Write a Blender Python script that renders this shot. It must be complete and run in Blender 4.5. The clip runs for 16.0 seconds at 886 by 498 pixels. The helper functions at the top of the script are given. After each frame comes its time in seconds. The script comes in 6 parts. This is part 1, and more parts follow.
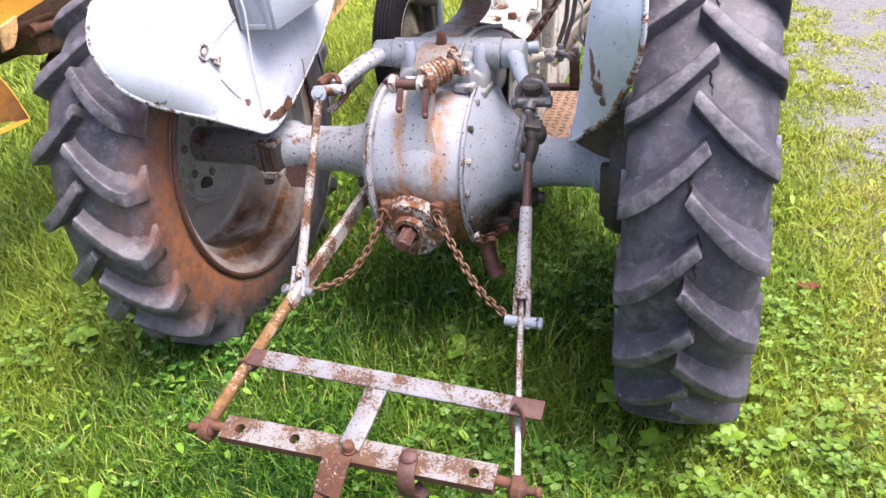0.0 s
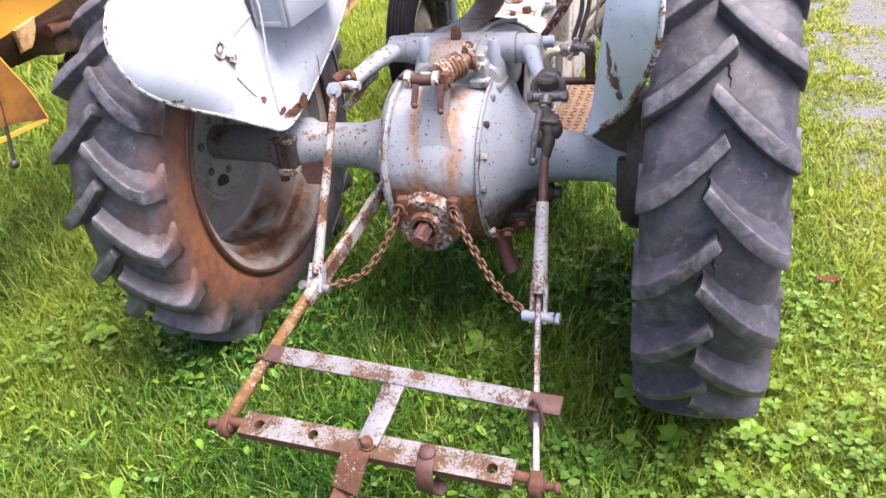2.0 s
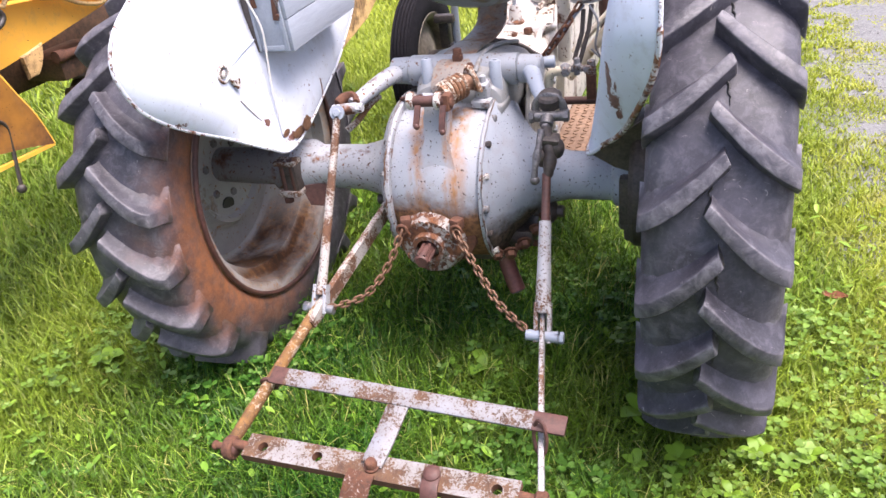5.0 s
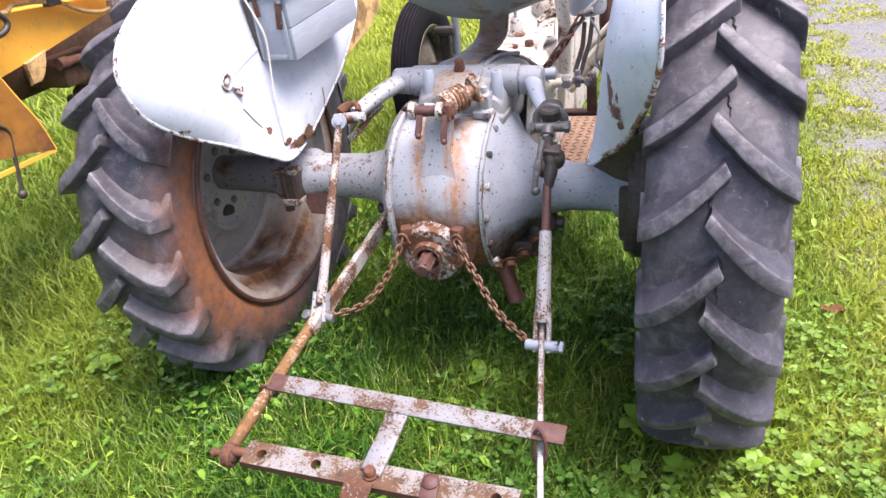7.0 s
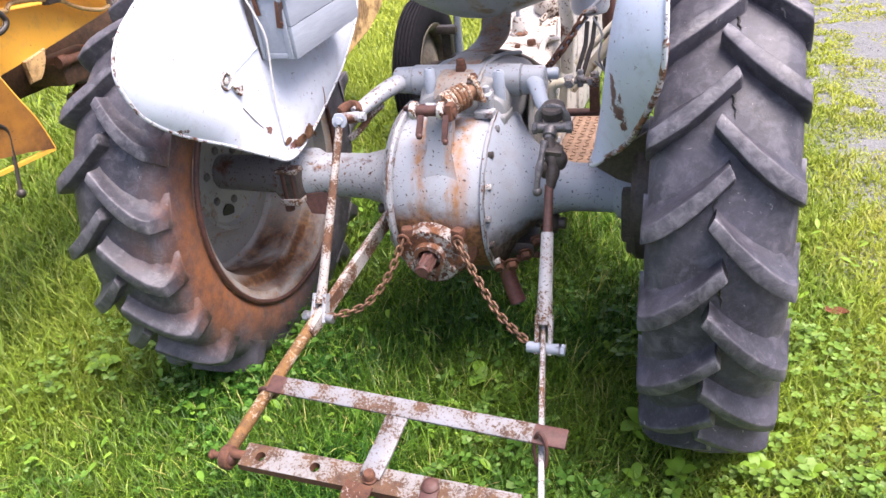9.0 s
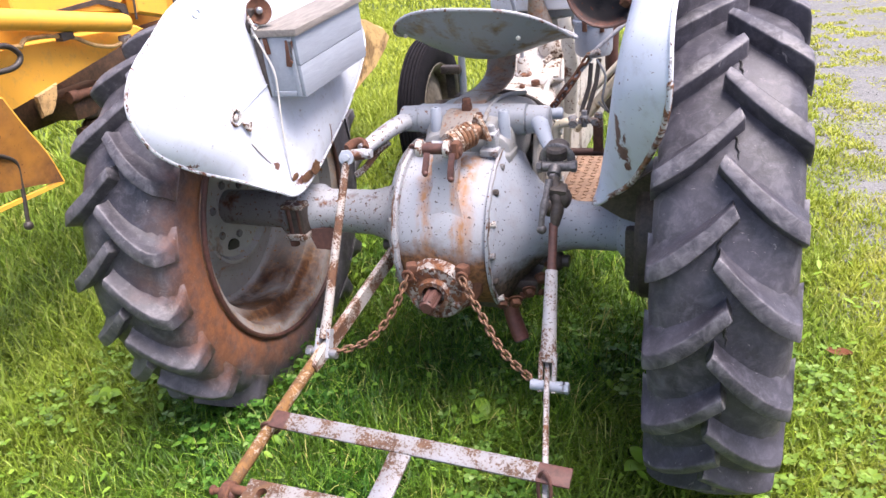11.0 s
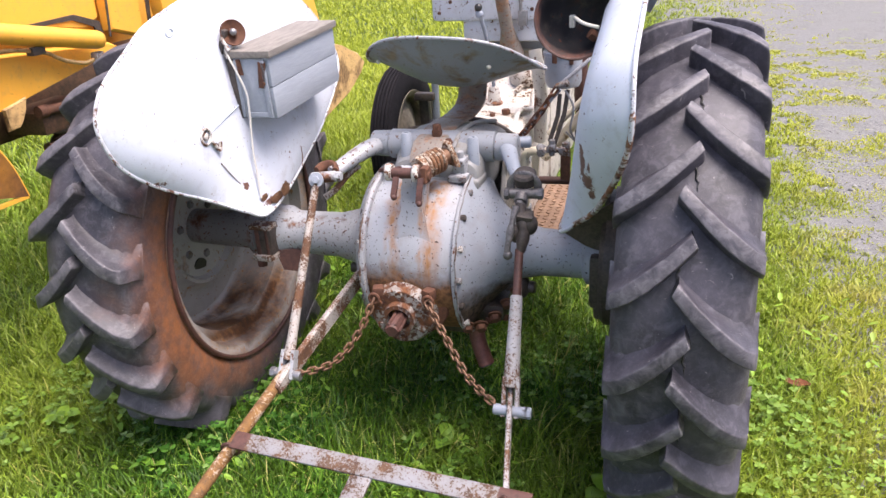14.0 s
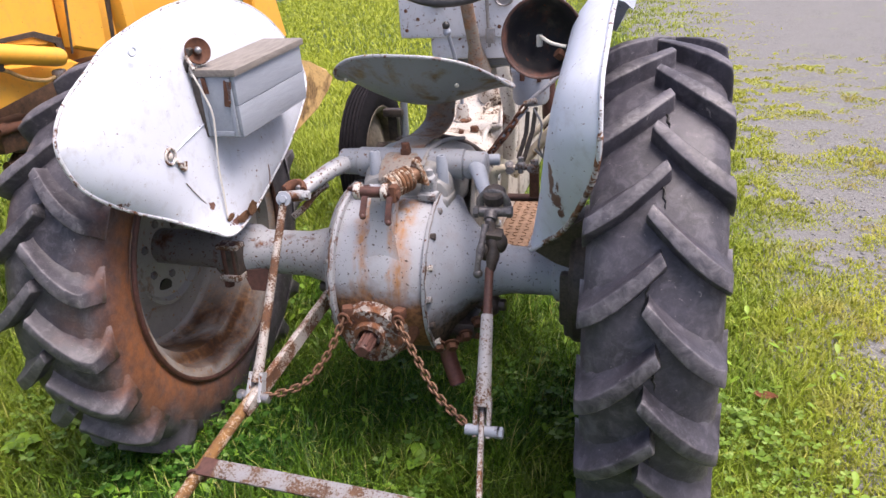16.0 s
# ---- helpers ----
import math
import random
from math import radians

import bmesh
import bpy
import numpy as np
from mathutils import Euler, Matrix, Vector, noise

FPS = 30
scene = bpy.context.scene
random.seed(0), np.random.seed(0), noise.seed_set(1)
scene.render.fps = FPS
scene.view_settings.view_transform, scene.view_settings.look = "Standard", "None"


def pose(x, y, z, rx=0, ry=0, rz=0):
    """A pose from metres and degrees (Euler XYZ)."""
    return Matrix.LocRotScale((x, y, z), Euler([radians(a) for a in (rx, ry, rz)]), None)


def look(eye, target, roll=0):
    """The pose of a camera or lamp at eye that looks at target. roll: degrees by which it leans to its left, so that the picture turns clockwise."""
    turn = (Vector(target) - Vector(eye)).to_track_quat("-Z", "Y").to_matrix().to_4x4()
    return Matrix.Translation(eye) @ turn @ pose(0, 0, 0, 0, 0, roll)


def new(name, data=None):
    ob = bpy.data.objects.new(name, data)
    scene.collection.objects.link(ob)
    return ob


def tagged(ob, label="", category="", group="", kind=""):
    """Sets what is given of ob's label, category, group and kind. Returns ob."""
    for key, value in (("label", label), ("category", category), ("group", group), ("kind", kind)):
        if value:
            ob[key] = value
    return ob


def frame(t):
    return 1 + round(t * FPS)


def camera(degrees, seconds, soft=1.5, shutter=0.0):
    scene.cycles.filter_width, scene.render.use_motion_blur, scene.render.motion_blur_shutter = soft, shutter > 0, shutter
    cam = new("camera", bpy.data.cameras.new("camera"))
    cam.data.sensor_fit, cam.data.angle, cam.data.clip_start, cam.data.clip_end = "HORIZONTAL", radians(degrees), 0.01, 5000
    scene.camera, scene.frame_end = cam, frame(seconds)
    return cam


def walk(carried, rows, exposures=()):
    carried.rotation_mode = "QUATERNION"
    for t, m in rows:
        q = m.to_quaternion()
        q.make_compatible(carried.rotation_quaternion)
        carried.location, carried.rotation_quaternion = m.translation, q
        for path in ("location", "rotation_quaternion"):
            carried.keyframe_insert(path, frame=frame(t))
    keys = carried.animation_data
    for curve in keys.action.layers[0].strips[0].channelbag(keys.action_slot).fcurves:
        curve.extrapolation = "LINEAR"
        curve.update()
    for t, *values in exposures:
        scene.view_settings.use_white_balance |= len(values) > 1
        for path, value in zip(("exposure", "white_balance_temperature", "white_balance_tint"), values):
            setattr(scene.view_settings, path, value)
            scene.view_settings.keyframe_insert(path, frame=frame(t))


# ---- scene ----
# ---- camera ----
cam = camera(60.78, 16.0)
# seconds, place, heading to the left of +y, pitch, roll
PATH = [
    (0, 0.6273, -1.7828, 1.4252, 20.441, -30.973, -5.927),
    (0.5, 0.6287, -1.7908, 1.4183, 21.287, -31.221, -6.232),
    (1, 0.6352, -1.7839, 1.4223, 21.499, -31.574, -6.550),
    (1.5, 0.6264, -1.7825, 1.4185, 20.814, -31.565, -6.410),
    (2, 0.6221, -1.7834, 1.4258, 21.740, -31.194, -7.006),
    (2.5, 0.6256, -1.7787, 1.4278, 22.131, -31.119, -7.341),
    (3, 0.6313, -1.7758, 1.4292, 22.168, -31.024, -7.101),
    (3.5, 0.6257, -1.7865, 1.4311, 21.894, -30.302, -7.320),
    (4, 0.6329, -1.7813, 1.4263, 22.003, -29.970, -7.690),
    (6.5, 0.6297, -1.7875, 1.4271, 22.145, -28.856, -7.536),
    (7, 0.6262, -1.7939, 1.4229, 21.731, -28.723, -6.989),
    (7.5, 0.6236, -1.7872, 1.4253, 22.415, -28.972, -6.949),
    (8, 0.6249, -1.7919, 1.4242, 22.205, -28.769, -6.829),
    (8.5, 0.6158, -1.7857, 1.4239, 23.145, -27.951, -6.196),
    (9, 0.6227, -1.7775, 1.4212, 21.895, -28.833, -6.895),
    (9.5, 0.6153, -1.7853, 1.4270, 21.615, -27.272, -6.578),
    (12, 0.6173, -1.7903, 1.4214, 21.804, -26.037, -5.550),
    (12.5, 0.6221, -1.7860, 1.4189, 21.173, -26.730, -4.478),
    (13, 0.6241, -1.7827, 1.4194, 20.534, -26.443, -3.731),
    (13.5, 0.6245, -1.7959, 1.4243, 20.258, -24.407, -3.795),
    (14, 0.6330, -1.7999, 1.4251, 19.051, -24.229, -3.725),
    (14.5, 0.6424, -1.7771, 1.4300, 16.559, -23.734, -3.449),
    (15, 0.6367, -1.7842, 1.4336, 16.286, -23.383, -2.970),
    (15.5, 0.6346, -1.7822, 1.4342, 16.840, -23.460, -3.322),
    (16, 0.6307, -1.7849, 1.4329, 16.539, -23.358, -3.285),
]
walk(cam, [(t, pose(x, y, z, 0, 0, yaw) @ pose(0, 0, 0, 90 + pitch) @ pose(0, 0, 0, 0, 0, roll))
           for t, x, y, z, yaw, pitch, roll in PATH],
     exposures=[(0.0, 1.30, 6480, 22), (9.5, 1.30, 6480, 22), (12.5, 1.16, 6560, 21), (14.0, 1.02, 6680, 20), (16.0, 0.76, 6760, 22)])

# ---- world, sun, exposure ----
world = bpy.data.worlds.new("sky")
scene.world = world
world.use_nodes = True
wn = world.node_tree
sky = wn.nodes.new("ShaderNodeTexSky")
sky.sky_type = "NISHITA"
sky.sun_disc = False
sky.sun_elevation, sky.sun_rotation = radians(68), radians(100)
sky.dust_density, sky.ozone_density = 4.0, 0.5
wn.links.new(sky.outputs[0], wn.nodes["Background"].inputs[0])
wn.nodes["Background"].inputs[1].default_value = 0.15
sun = new("sun", bpy.data.lights.new("sun", "SUN"))
sun.data.energy, sun.data.angle, sun.data.color = 3.2, radians(40), (1.0, 0.97, 0.92)
sun.matrix_world = look((1.19, -0.21, 3.0), (0, 0, 0))

# ---- materials ----
def nodes_of(name):
    m = bpy.data.materials.new(name)
    m.use_nodes = True
    nt = m.node_tree
    return m, nt, nt.nodes["Principled BSDF"]


def coords(nt, scale=(1, 1, 1)):
    tc = nt.nodes.new("ShaderNodeNewGeometry")
    mp = nt.nodes.new("ShaderNodeMapping")
    mp.inputs["Scale"].default_value = scale
    nt.links.new(tc.outputs["Position"], mp.inputs["Vector"])
    return mp.outputs["Vector"]


def noise_at(nt, vec, scale, detail=4.0, rough=0.55, distort=0.0):
    n = nt.nodes.new("ShaderNodeTexNoise")
    n.inputs["Scale"].default_value = scale
    n.inputs["Detail"].default_value = detail
    n.inputs["Roughness"].default_value = rough
    n.inputs["Distortion"].default_value = distort
    nt.links.new(vec, n.inputs["Vector"])
    return n.outputs["Fac"]


def ramp(nt, fac, stops):
    r = nt.nodes.new("ShaderNodeValToRGB")
    e = r.color_ramp.elements
    while len(e) < len(stops):
        e.new(0.5)
    for el, (p, c) in zip(e, stops):
        el.position = p
        el.color = (*c, 1) if len(c) == 3 else c
    nt.links.new(fac, r.inputs["Fac"])
    return r.outputs["Color"]


def mask(nt, fac, lo, hi):
    return ramp(nt, fac, [(lo, (0, 0, 0)), (hi, (1, 1, 1))])


def mixed(nt, fac, a, b, mode="MIX"):
    m = nt.nodes.new("ShaderNodeMix")
    m.data_type, m.blend_type = "RGBA", mode
    for sock, v in ((m.inputs[0], fac), (m.inputs[6], a), (m.inputs[7], b)):
        if isinstance(v, (int, float)):
            sock.default_value = v
        elif isinstance(v, tuple):
            sock.default_value = (*v, 1)
        else:
            nt.links.new(v, sock)
    return m.outputs[2]


def calc(nt, op, a, b):
    m = nt.nodes.new("ShaderNodeMath")
    m.operation = op
    m.use_clamp = True
    for sock, v in ((m.inputs[0], a), (m.inputs[1], b)):
        if isinstance(v, (int, float)):
            sock.default_value = v
        else:
            nt.links.new(v, sock)
    return m.outputs[0]


def calc_open(nt, op, a, b):
    m = nt.nodes.new("ShaderNodeMath")
    m.operation = op
    for sock, v in ((m.inputs[0], a), (m.inputs[1], b)):
        if isinstance(v, (int, float)):
            sock.default_value = v
        else:
            nt.links.new(v, sock)
    return m.outputs[0]


def bumped(nt, bsdf, height, strength=0.3, distance=0.002):
    b = nt.nodes.new("ShaderNodeBump")
    b.inputs["Strength"].default_value = strength
    b.inputs["Distance"].default_value = distance
    nt.links.new(height, b.inputs["Height"])
    nt.links.new(b.outputs["Normal"], bsdf.inputs["Normal"])


def rust_paint(name, paint, rust_lo, rust_hi, speck=0.66, streak=0.0, gloss=0.42, rust_a=(0.055, 0.022, 0.014), rust_b=(0.17, 0.068, 0.028), scale=9.0):
    """Old paint with rust blooms, small chips, grime and, if asked, rust runs down the face."""
    m, nt, bs = nodes_of(name)
    v = coords(nt)
    big = noise_at(nt, v, scale, 6, 0.62, 0.3)
    fine = noise_at(nt, v, 85.0, 3, 0.6)
    pin = noise_at(nt, v, 150.0, 2, 0.5)
    grain = noise_at(nt, v, 320.0, 2, 0.5)
    tone = noise_at(nt, v, 4.0, 4, 0.6)
    bloom = mask(nt, big, rust_lo, rust_hi)
    chips = mask(nt, fine, speck, speck + 0.03)
    pits = calc(nt, "MULTIPLY", mask(nt, pin, max(speck, 0.6) + 0.04, max(speck, 0.6) + 0.08), 0.85)
    worn = calc(nt, "MAXIMUM", bloom, chips)
    if streak:
        sv = coords(nt, (1.0, 1.0, 0.10))
        run = mask(nt, noise_at(nt, sv, 16.0, 4, 0.55), 0.66 - 0.12 * streak, 0.80 - 0.06 * streak)
        worn = calc(nt, "MAXIMUM", worn, calc(nt, "MULTIPLY", run, 0.75))
    base = mixed(nt, tone, tuple(c * 0.82 for c in paint), tuple(min(1, c * 1.10) for c in paint))
    dirt = mask(nt, noise_at(nt, v, 30.0, 5, 0.7), 0.52, 0.75)
    base = mixed(nt, calc(nt, "MULTIPLY", dirt, 0.30), base, (0.20, 0.17, 0.13))
    rust = ramp(nt, noise_at(nt, v, 48.0, 4, 0.65), [(0.36, rust_a), (0.64, rust_b)])
    nt.links.new(mixed(nt, pits, mixed(nt, worn, base, rust), (0.045, 0.028, 0.022)), bs.inputs["Base Color"])
    nt.links.new(calc(nt, "ADD", calc(nt, "MULTIPLY", worn, 0.4), gloss), bs.inputs["Roughness"])
    bs.inputs["Metallic"].default_value = 0.0
    hgt = calc(nt, "ADD", calc(nt, "MULTIPLY", grain, 0.25), calc(nt, "MULTIPLY", worn, 0.5))
    bumped(nt, bs, hgt, 0.35, 0.0015)
    return m


def plain(name, a, b, scale=30.0, rough=0.6, metal=0.0, bump=0.2, dist=0.001, fine=4.0):
    """Two tones mixed by grain at two scales."""
    m, nt, bs = nodes_of(name)
    v = coords(nt)
    f = noise_at(nt, v, scale, 6, 0.6)
    g = noise_at(nt, v, scale * fine, 3, 0.6)
    nt.links.new(mixed(nt, ramp(nt, calc(nt, "ADD", calc(nt, "MULTIPLY", f, 0.6), calc(nt, "MULTIPLY", g, 0.4)), [(0.3, (0, 0, 0)), (0.7, (1, 1, 1))]), a, b), bs.inputs["Base Color"])
    bs.inputs["Roughness"].default_value = rough
    bs.inputs["Metallic"].default_value = metal
    bumped(nt, bs, g, bump, dist)
    return m


GREY = rust_paint("grey_paint", (0.29, 0.325, 0.38), 0.66, 0.74, 0.675)
GREY_SHAFT = rust_paint("speckled_shaft_paint", (0.27, 0.29, 0.32), 0.68, 0.76, 0.635, scale=12.0)
GREY_RUSTY = rust_paint("grey_paint_rusty", (0.33, 0.345, 0.37), 0.58, 0.66, 0.61, 0.35, scale=14.0)
FENDER = rust_paint("pale_fender_paint", (0.58, 0.63, 0.72), 0.74, 0.78, 0.685, scale=7.0, gloss=0.5)


def flaking(name, paint, dense, along=0.0, start=0.0, bright=(1.0, 1.0, 1.0), size=1.0):
    """Thin old paint flaked off in countless small chips, thicker in some places than others.
    along: how much barer it gets for each metre behind y = start."""
    m, nt, bs = nodes_of(name)
    v = coords(nt)
    crowd = noise_at(nt, v, 14.0, 4, 0.6)
    mid = noise_at(nt, v, 95.0 / size, 4, 0.65)
    small = noise_at(nt, v, 260.0 / size, 3, 0.6)
    val = calc(nt, "ADD", calc(nt, "MULTIPLY", mid, 0.42), calc(nt, "ADD", calc(nt, "MULTIPLY", small, 0.22), calc(nt, "MULTIPLY", crowd, 0.61)))
    if along:
        sep = nt.nodes.new("ShaderNodeSeparateXYZ")
        nt.links.new(v, sep.inputs[0])
        val = calc_open(nt, "ADD", val, calc_open(nt, "MULTIPLY", calc_open(nt, "SUBTRACT", start, sep.outputs["Y"]), along))
    chip = mask(nt, val, dense, dense + 0.035)
    patchy = noise_at(nt, v, 40.0, 4, 0.6)
    rust = ramp(nt, calc(nt, "ADD", calc(nt, "MULTIPLY", small, 0.4), calc(nt, "MULTIPLY", patchy, 0.6)), [(0.36, tuple(c * k for c, k in zip((0.055, 0.026, 0.017), bright))), (0.64, tuple(c * k for c, k in zip((0.155, 0.070, 0.032), bright)))])
    tint = mixed(nt, mask(nt, crowd, 0.35, 0.7), paint, tuple(c * k for c, k in zip(paint, (0.84, 0.74, 0.62))))
    pits = calc(nt, "MULTIPLY", mask(nt, noise_at(nt, v, 190.0, 2, 0.5), 0.60, 0.66), 0.8)
    nt.links.new(mixed(nt, pits, mixed(nt, chip, tint, rust), (0.075, 0.042, 0.026)), bs.inputs["Base Color"])
    nt.links.new(calc(nt, "ADD", calc(nt, "MULTIPLY", chip, 0.3), 0.55), bs.inputs["Roughness"])
    bumped(nt, bs, calc(nt, "SUBTRACT", 1.0, chip), 0.5, 0.0012)
    return m


FLAKED = flaking("flaked_white_paint", (0.212, 0.205, 0.203), 0.612, bright=(0.85, 0.95, 0.95), size=0.55)
LINK = flaking("rusty_link_paint", (0.35, 0.33, 0.315), 0.605, size=0.55)
LINK_PALE = flaking("worn_pale_paint", (0.34, 0.345, 0.365), 0.645, size=0.6)
LINK_ORANGE = flaking("orange_rust_link", (0.36, 0.29, 0.22), 0.585, 0.12, -0.40, (1.5, 1.65, 1.0), 0.62)
HITCH = flaking("red_brown_hitch_paint", (0.36, 0.31, 0.30), 0.56, bright=(0.85, 0.75, 0.75), size=0.8)
SPRING = flaking("rusty_spring_paint", (0.44, 0.39, 0.33), 0.60, bright=(1.5, 1.5, 1.4), size=0.7)
FLAKED_BAR = flaking("flaked_pale_grey_paint", (0.205, 0.21, 0.228), 0.64, bright=(0.8, 0.88, 0.9), size=0.55)
PTO_PAINT = rust_paint("grimy_cover_paint", (0.30, 0.28, 0.26), 0.46, 0.56, 0.50, scale=24.0, gloss=0.6)
WHITEISH = rust_paint("dirty_cream_paint", (0.60, 0.57, 0.50), 0.57, 0.66, 0.62, scale=13.0)
GRIMY = rust_paint("grimy_cream_paint", (0.50, 0.475, 0.43), 0.50, 0.72, 0.645, scale=14.0, rust_a=(0.05, 0.04, 0.034), rust_b=(0.17, 0.13, 0.10))
WORN_PALE = rust_paint("worn_pale_lug_paint", (0.50, 0.48, 0.45), 0.50, 0.58, 0.56, scale=30.0)


def barrel_paint(name="streaked_housing_paint", low_at=0.64, low_dark=(0.06, 0.03, 0.018), low_light=(0.24, 0.115, 0.05), tones=((0.265, 0.285, 0.32), (0.345, 0.36, 0.39))):
    """Grey housing paint: pin-point chips, two rust runs below the hangers and a rusted ring round the take-off."""
    m, nt, bs = nodes_of(name)
    v = coords(nt)
    sep = nt.nodes.new("ShaderNodeSeparateXYZ")
    nt.links.new(v, sep.inputs[0])
    fine = noise_at(nt, v, 75.0, 3, 0.6)
    grain = noise_at(nt, v, 320.0, 2, 0.5)
    wob = noise_at(nt, v, 11.0, 5, 0.65)
    base = mixed(nt, noise_at(nt, v, 5.0, 4, 0.6), *tones)
    base = mixed(nt, calc(nt, "MULTIPLY", mask(nt, noise_at(nt, v, 26.0, 5, 0.7), 0.5, 0.75), 0.35), base, (0.22, 0.17, 0.12))

    def far(sock, mid):
        return calc_open(nt, "ABSOLUTE", calc_open(nt, "SUBTRACT", sock, mid), 0.0)

    runs = None
    for x0, w in ((0.043, 0.034), (-0.062, 0.026), (0.02, 0.010)):
        near = ramp(nt, calc_open(nt, "ADD", far(sep.outputs["X"], x0), calc_open(nt, "MULTIPLY", calc_open(nt, "SUBTRACT", wob, 0.5), 0.07)), [(0.0, (1, 1, 1)), (w, (0, 0, 0))])
        runs = near if runs is None else calc(nt, "MAXIMUM", runs, near)
    long = coords(nt, (1, 1, 0.22))
    runs = calc(nt, "MULTIPLY", runs, mask(nt, noise_at(nt, long, 42.0, 4, 0.6), 0.32, 0.6))
    runs = calc(nt, "MULTIPLY", runs, ramp(nt, sep.outputs["Z"], [(0.80, (1, 1, 1)), (0.84, (0, 0, 0))]))
    base = mixed(nt, calc(nt, "MULTIPLY", runs, 0.92), base, mixed(nt, fine, (0.20, 0.085, 0.025), (0.42, 0.20, 0.07)))
    low = ramp(nt, calc_open(nt, "ADD", sep.outputs["Z"], calc_open(nt, "MULTIPLY", wob, 0.16)), [(low_at, (1, 1, 1)), (low_at + 0.06, (0, 0, 0))])
    chips = calc(nt, "MAXIMUM", mask(nt, noise_at(nt, v, 140.0, 3, 0.55), 0.645, 0.675), mask(nt, noise_at(nt, v, 70.0, 4, 0.6), 0.69, 0.72))
    worn = calc(nt, "MAXIMUM", chips, low)
    rust = mixed(nt, low, (0.05, 0.032, 0.025), ramp(nt, fine, [(0.3, low_dark), (0.62, low_light)]))
    nt.links.new(mixed(nt, worn, base, rust), bs.inputs["Base Color"])
    nt.links.new(calc(nt, "ADD", calc(nt, "MULTIPLY", worn, 0.3), 0.58), bs.inputs["Roughness"])
    bs.inputs["Specular IOR Level"].default_value = 0.35
    bumped(nt, bs, calc(nt, "ADD", calc(nt, "MULTIPLY", grain, 0.3), calc(nt, "MULTIPLY", worn, 0.5)), 0.4, 0.0015)
    return m


BARREL = barrel_paint()
BELL = barrel_paint("oil_stained_bell_paint", 0.575, (0.018, 0.014, 0.012), (0.12, 0.085, 0.06), ((0.27, 0.30, 0.345), (0.34, 0.37, 0.42)))
# brown rim, its colour lowered for the shadow on the front wheel
FRONT_RIM = plain("shadow_darkened_brown_rim", (0.05, 0.041, 0.032), (0.20, 0.17, 0.13), 14.0, 0.6)
RUST = plain("rust", (0.05, 0.021, 0.014), (0.15, 0.062, 0.032), 40.0, 0.85, 0.0, 0.5)
RUST_RED = plain("dark_red_rust", (0.040, 0.018, 0.014), (0.110, 0.046, 0.036), 30.0, 0.6, 0.0, 0.3)
CHAIN_RUST = plain("orange_rust", (0.050, 0.024, 0.014), (0.24, 0.125, 0.068), 60.0, 0.55, 0.25, 0.5)
DARK_STEEL = plain("greasy_dark_steel", (0.055, 0.052, 0.052), (0.21, 0.20, 0.20), 45.0, 0.45, 0.4, 0.4)
STEEL = plain("bare_steel", (0.20, 0.20, 0.21), (0.36, 0.36, 0.37), 80.0, 0.4, 0.7, 0.2)
OILY = plain("oily_dark_metal", (0.03, 0.026, 0.024), (0.10, 0.08, 0.07), 35.0, 0.5, 0.2, 0.4)
BLACK = plain("black_plastic", (0.015, 0.015, 0.016), (0.03, 0.03, 0.03), 40.0, 0.35)
YELLOW = rust_paint("yellow_paint", (0.85, 0.43, 0.055), 0.70, 0.76, 0.71, gloss=0.35, scale=5.0)
YELLOW_RUST = rust_paint("worn_yellow_plate", (0.46, 0.20, 0.03), 0.30, 0.62, 0.68, scale=3.0, rust_a=(0.06, 0.027, 0.012), rust_b=(0.17, 0.07, 0.022))

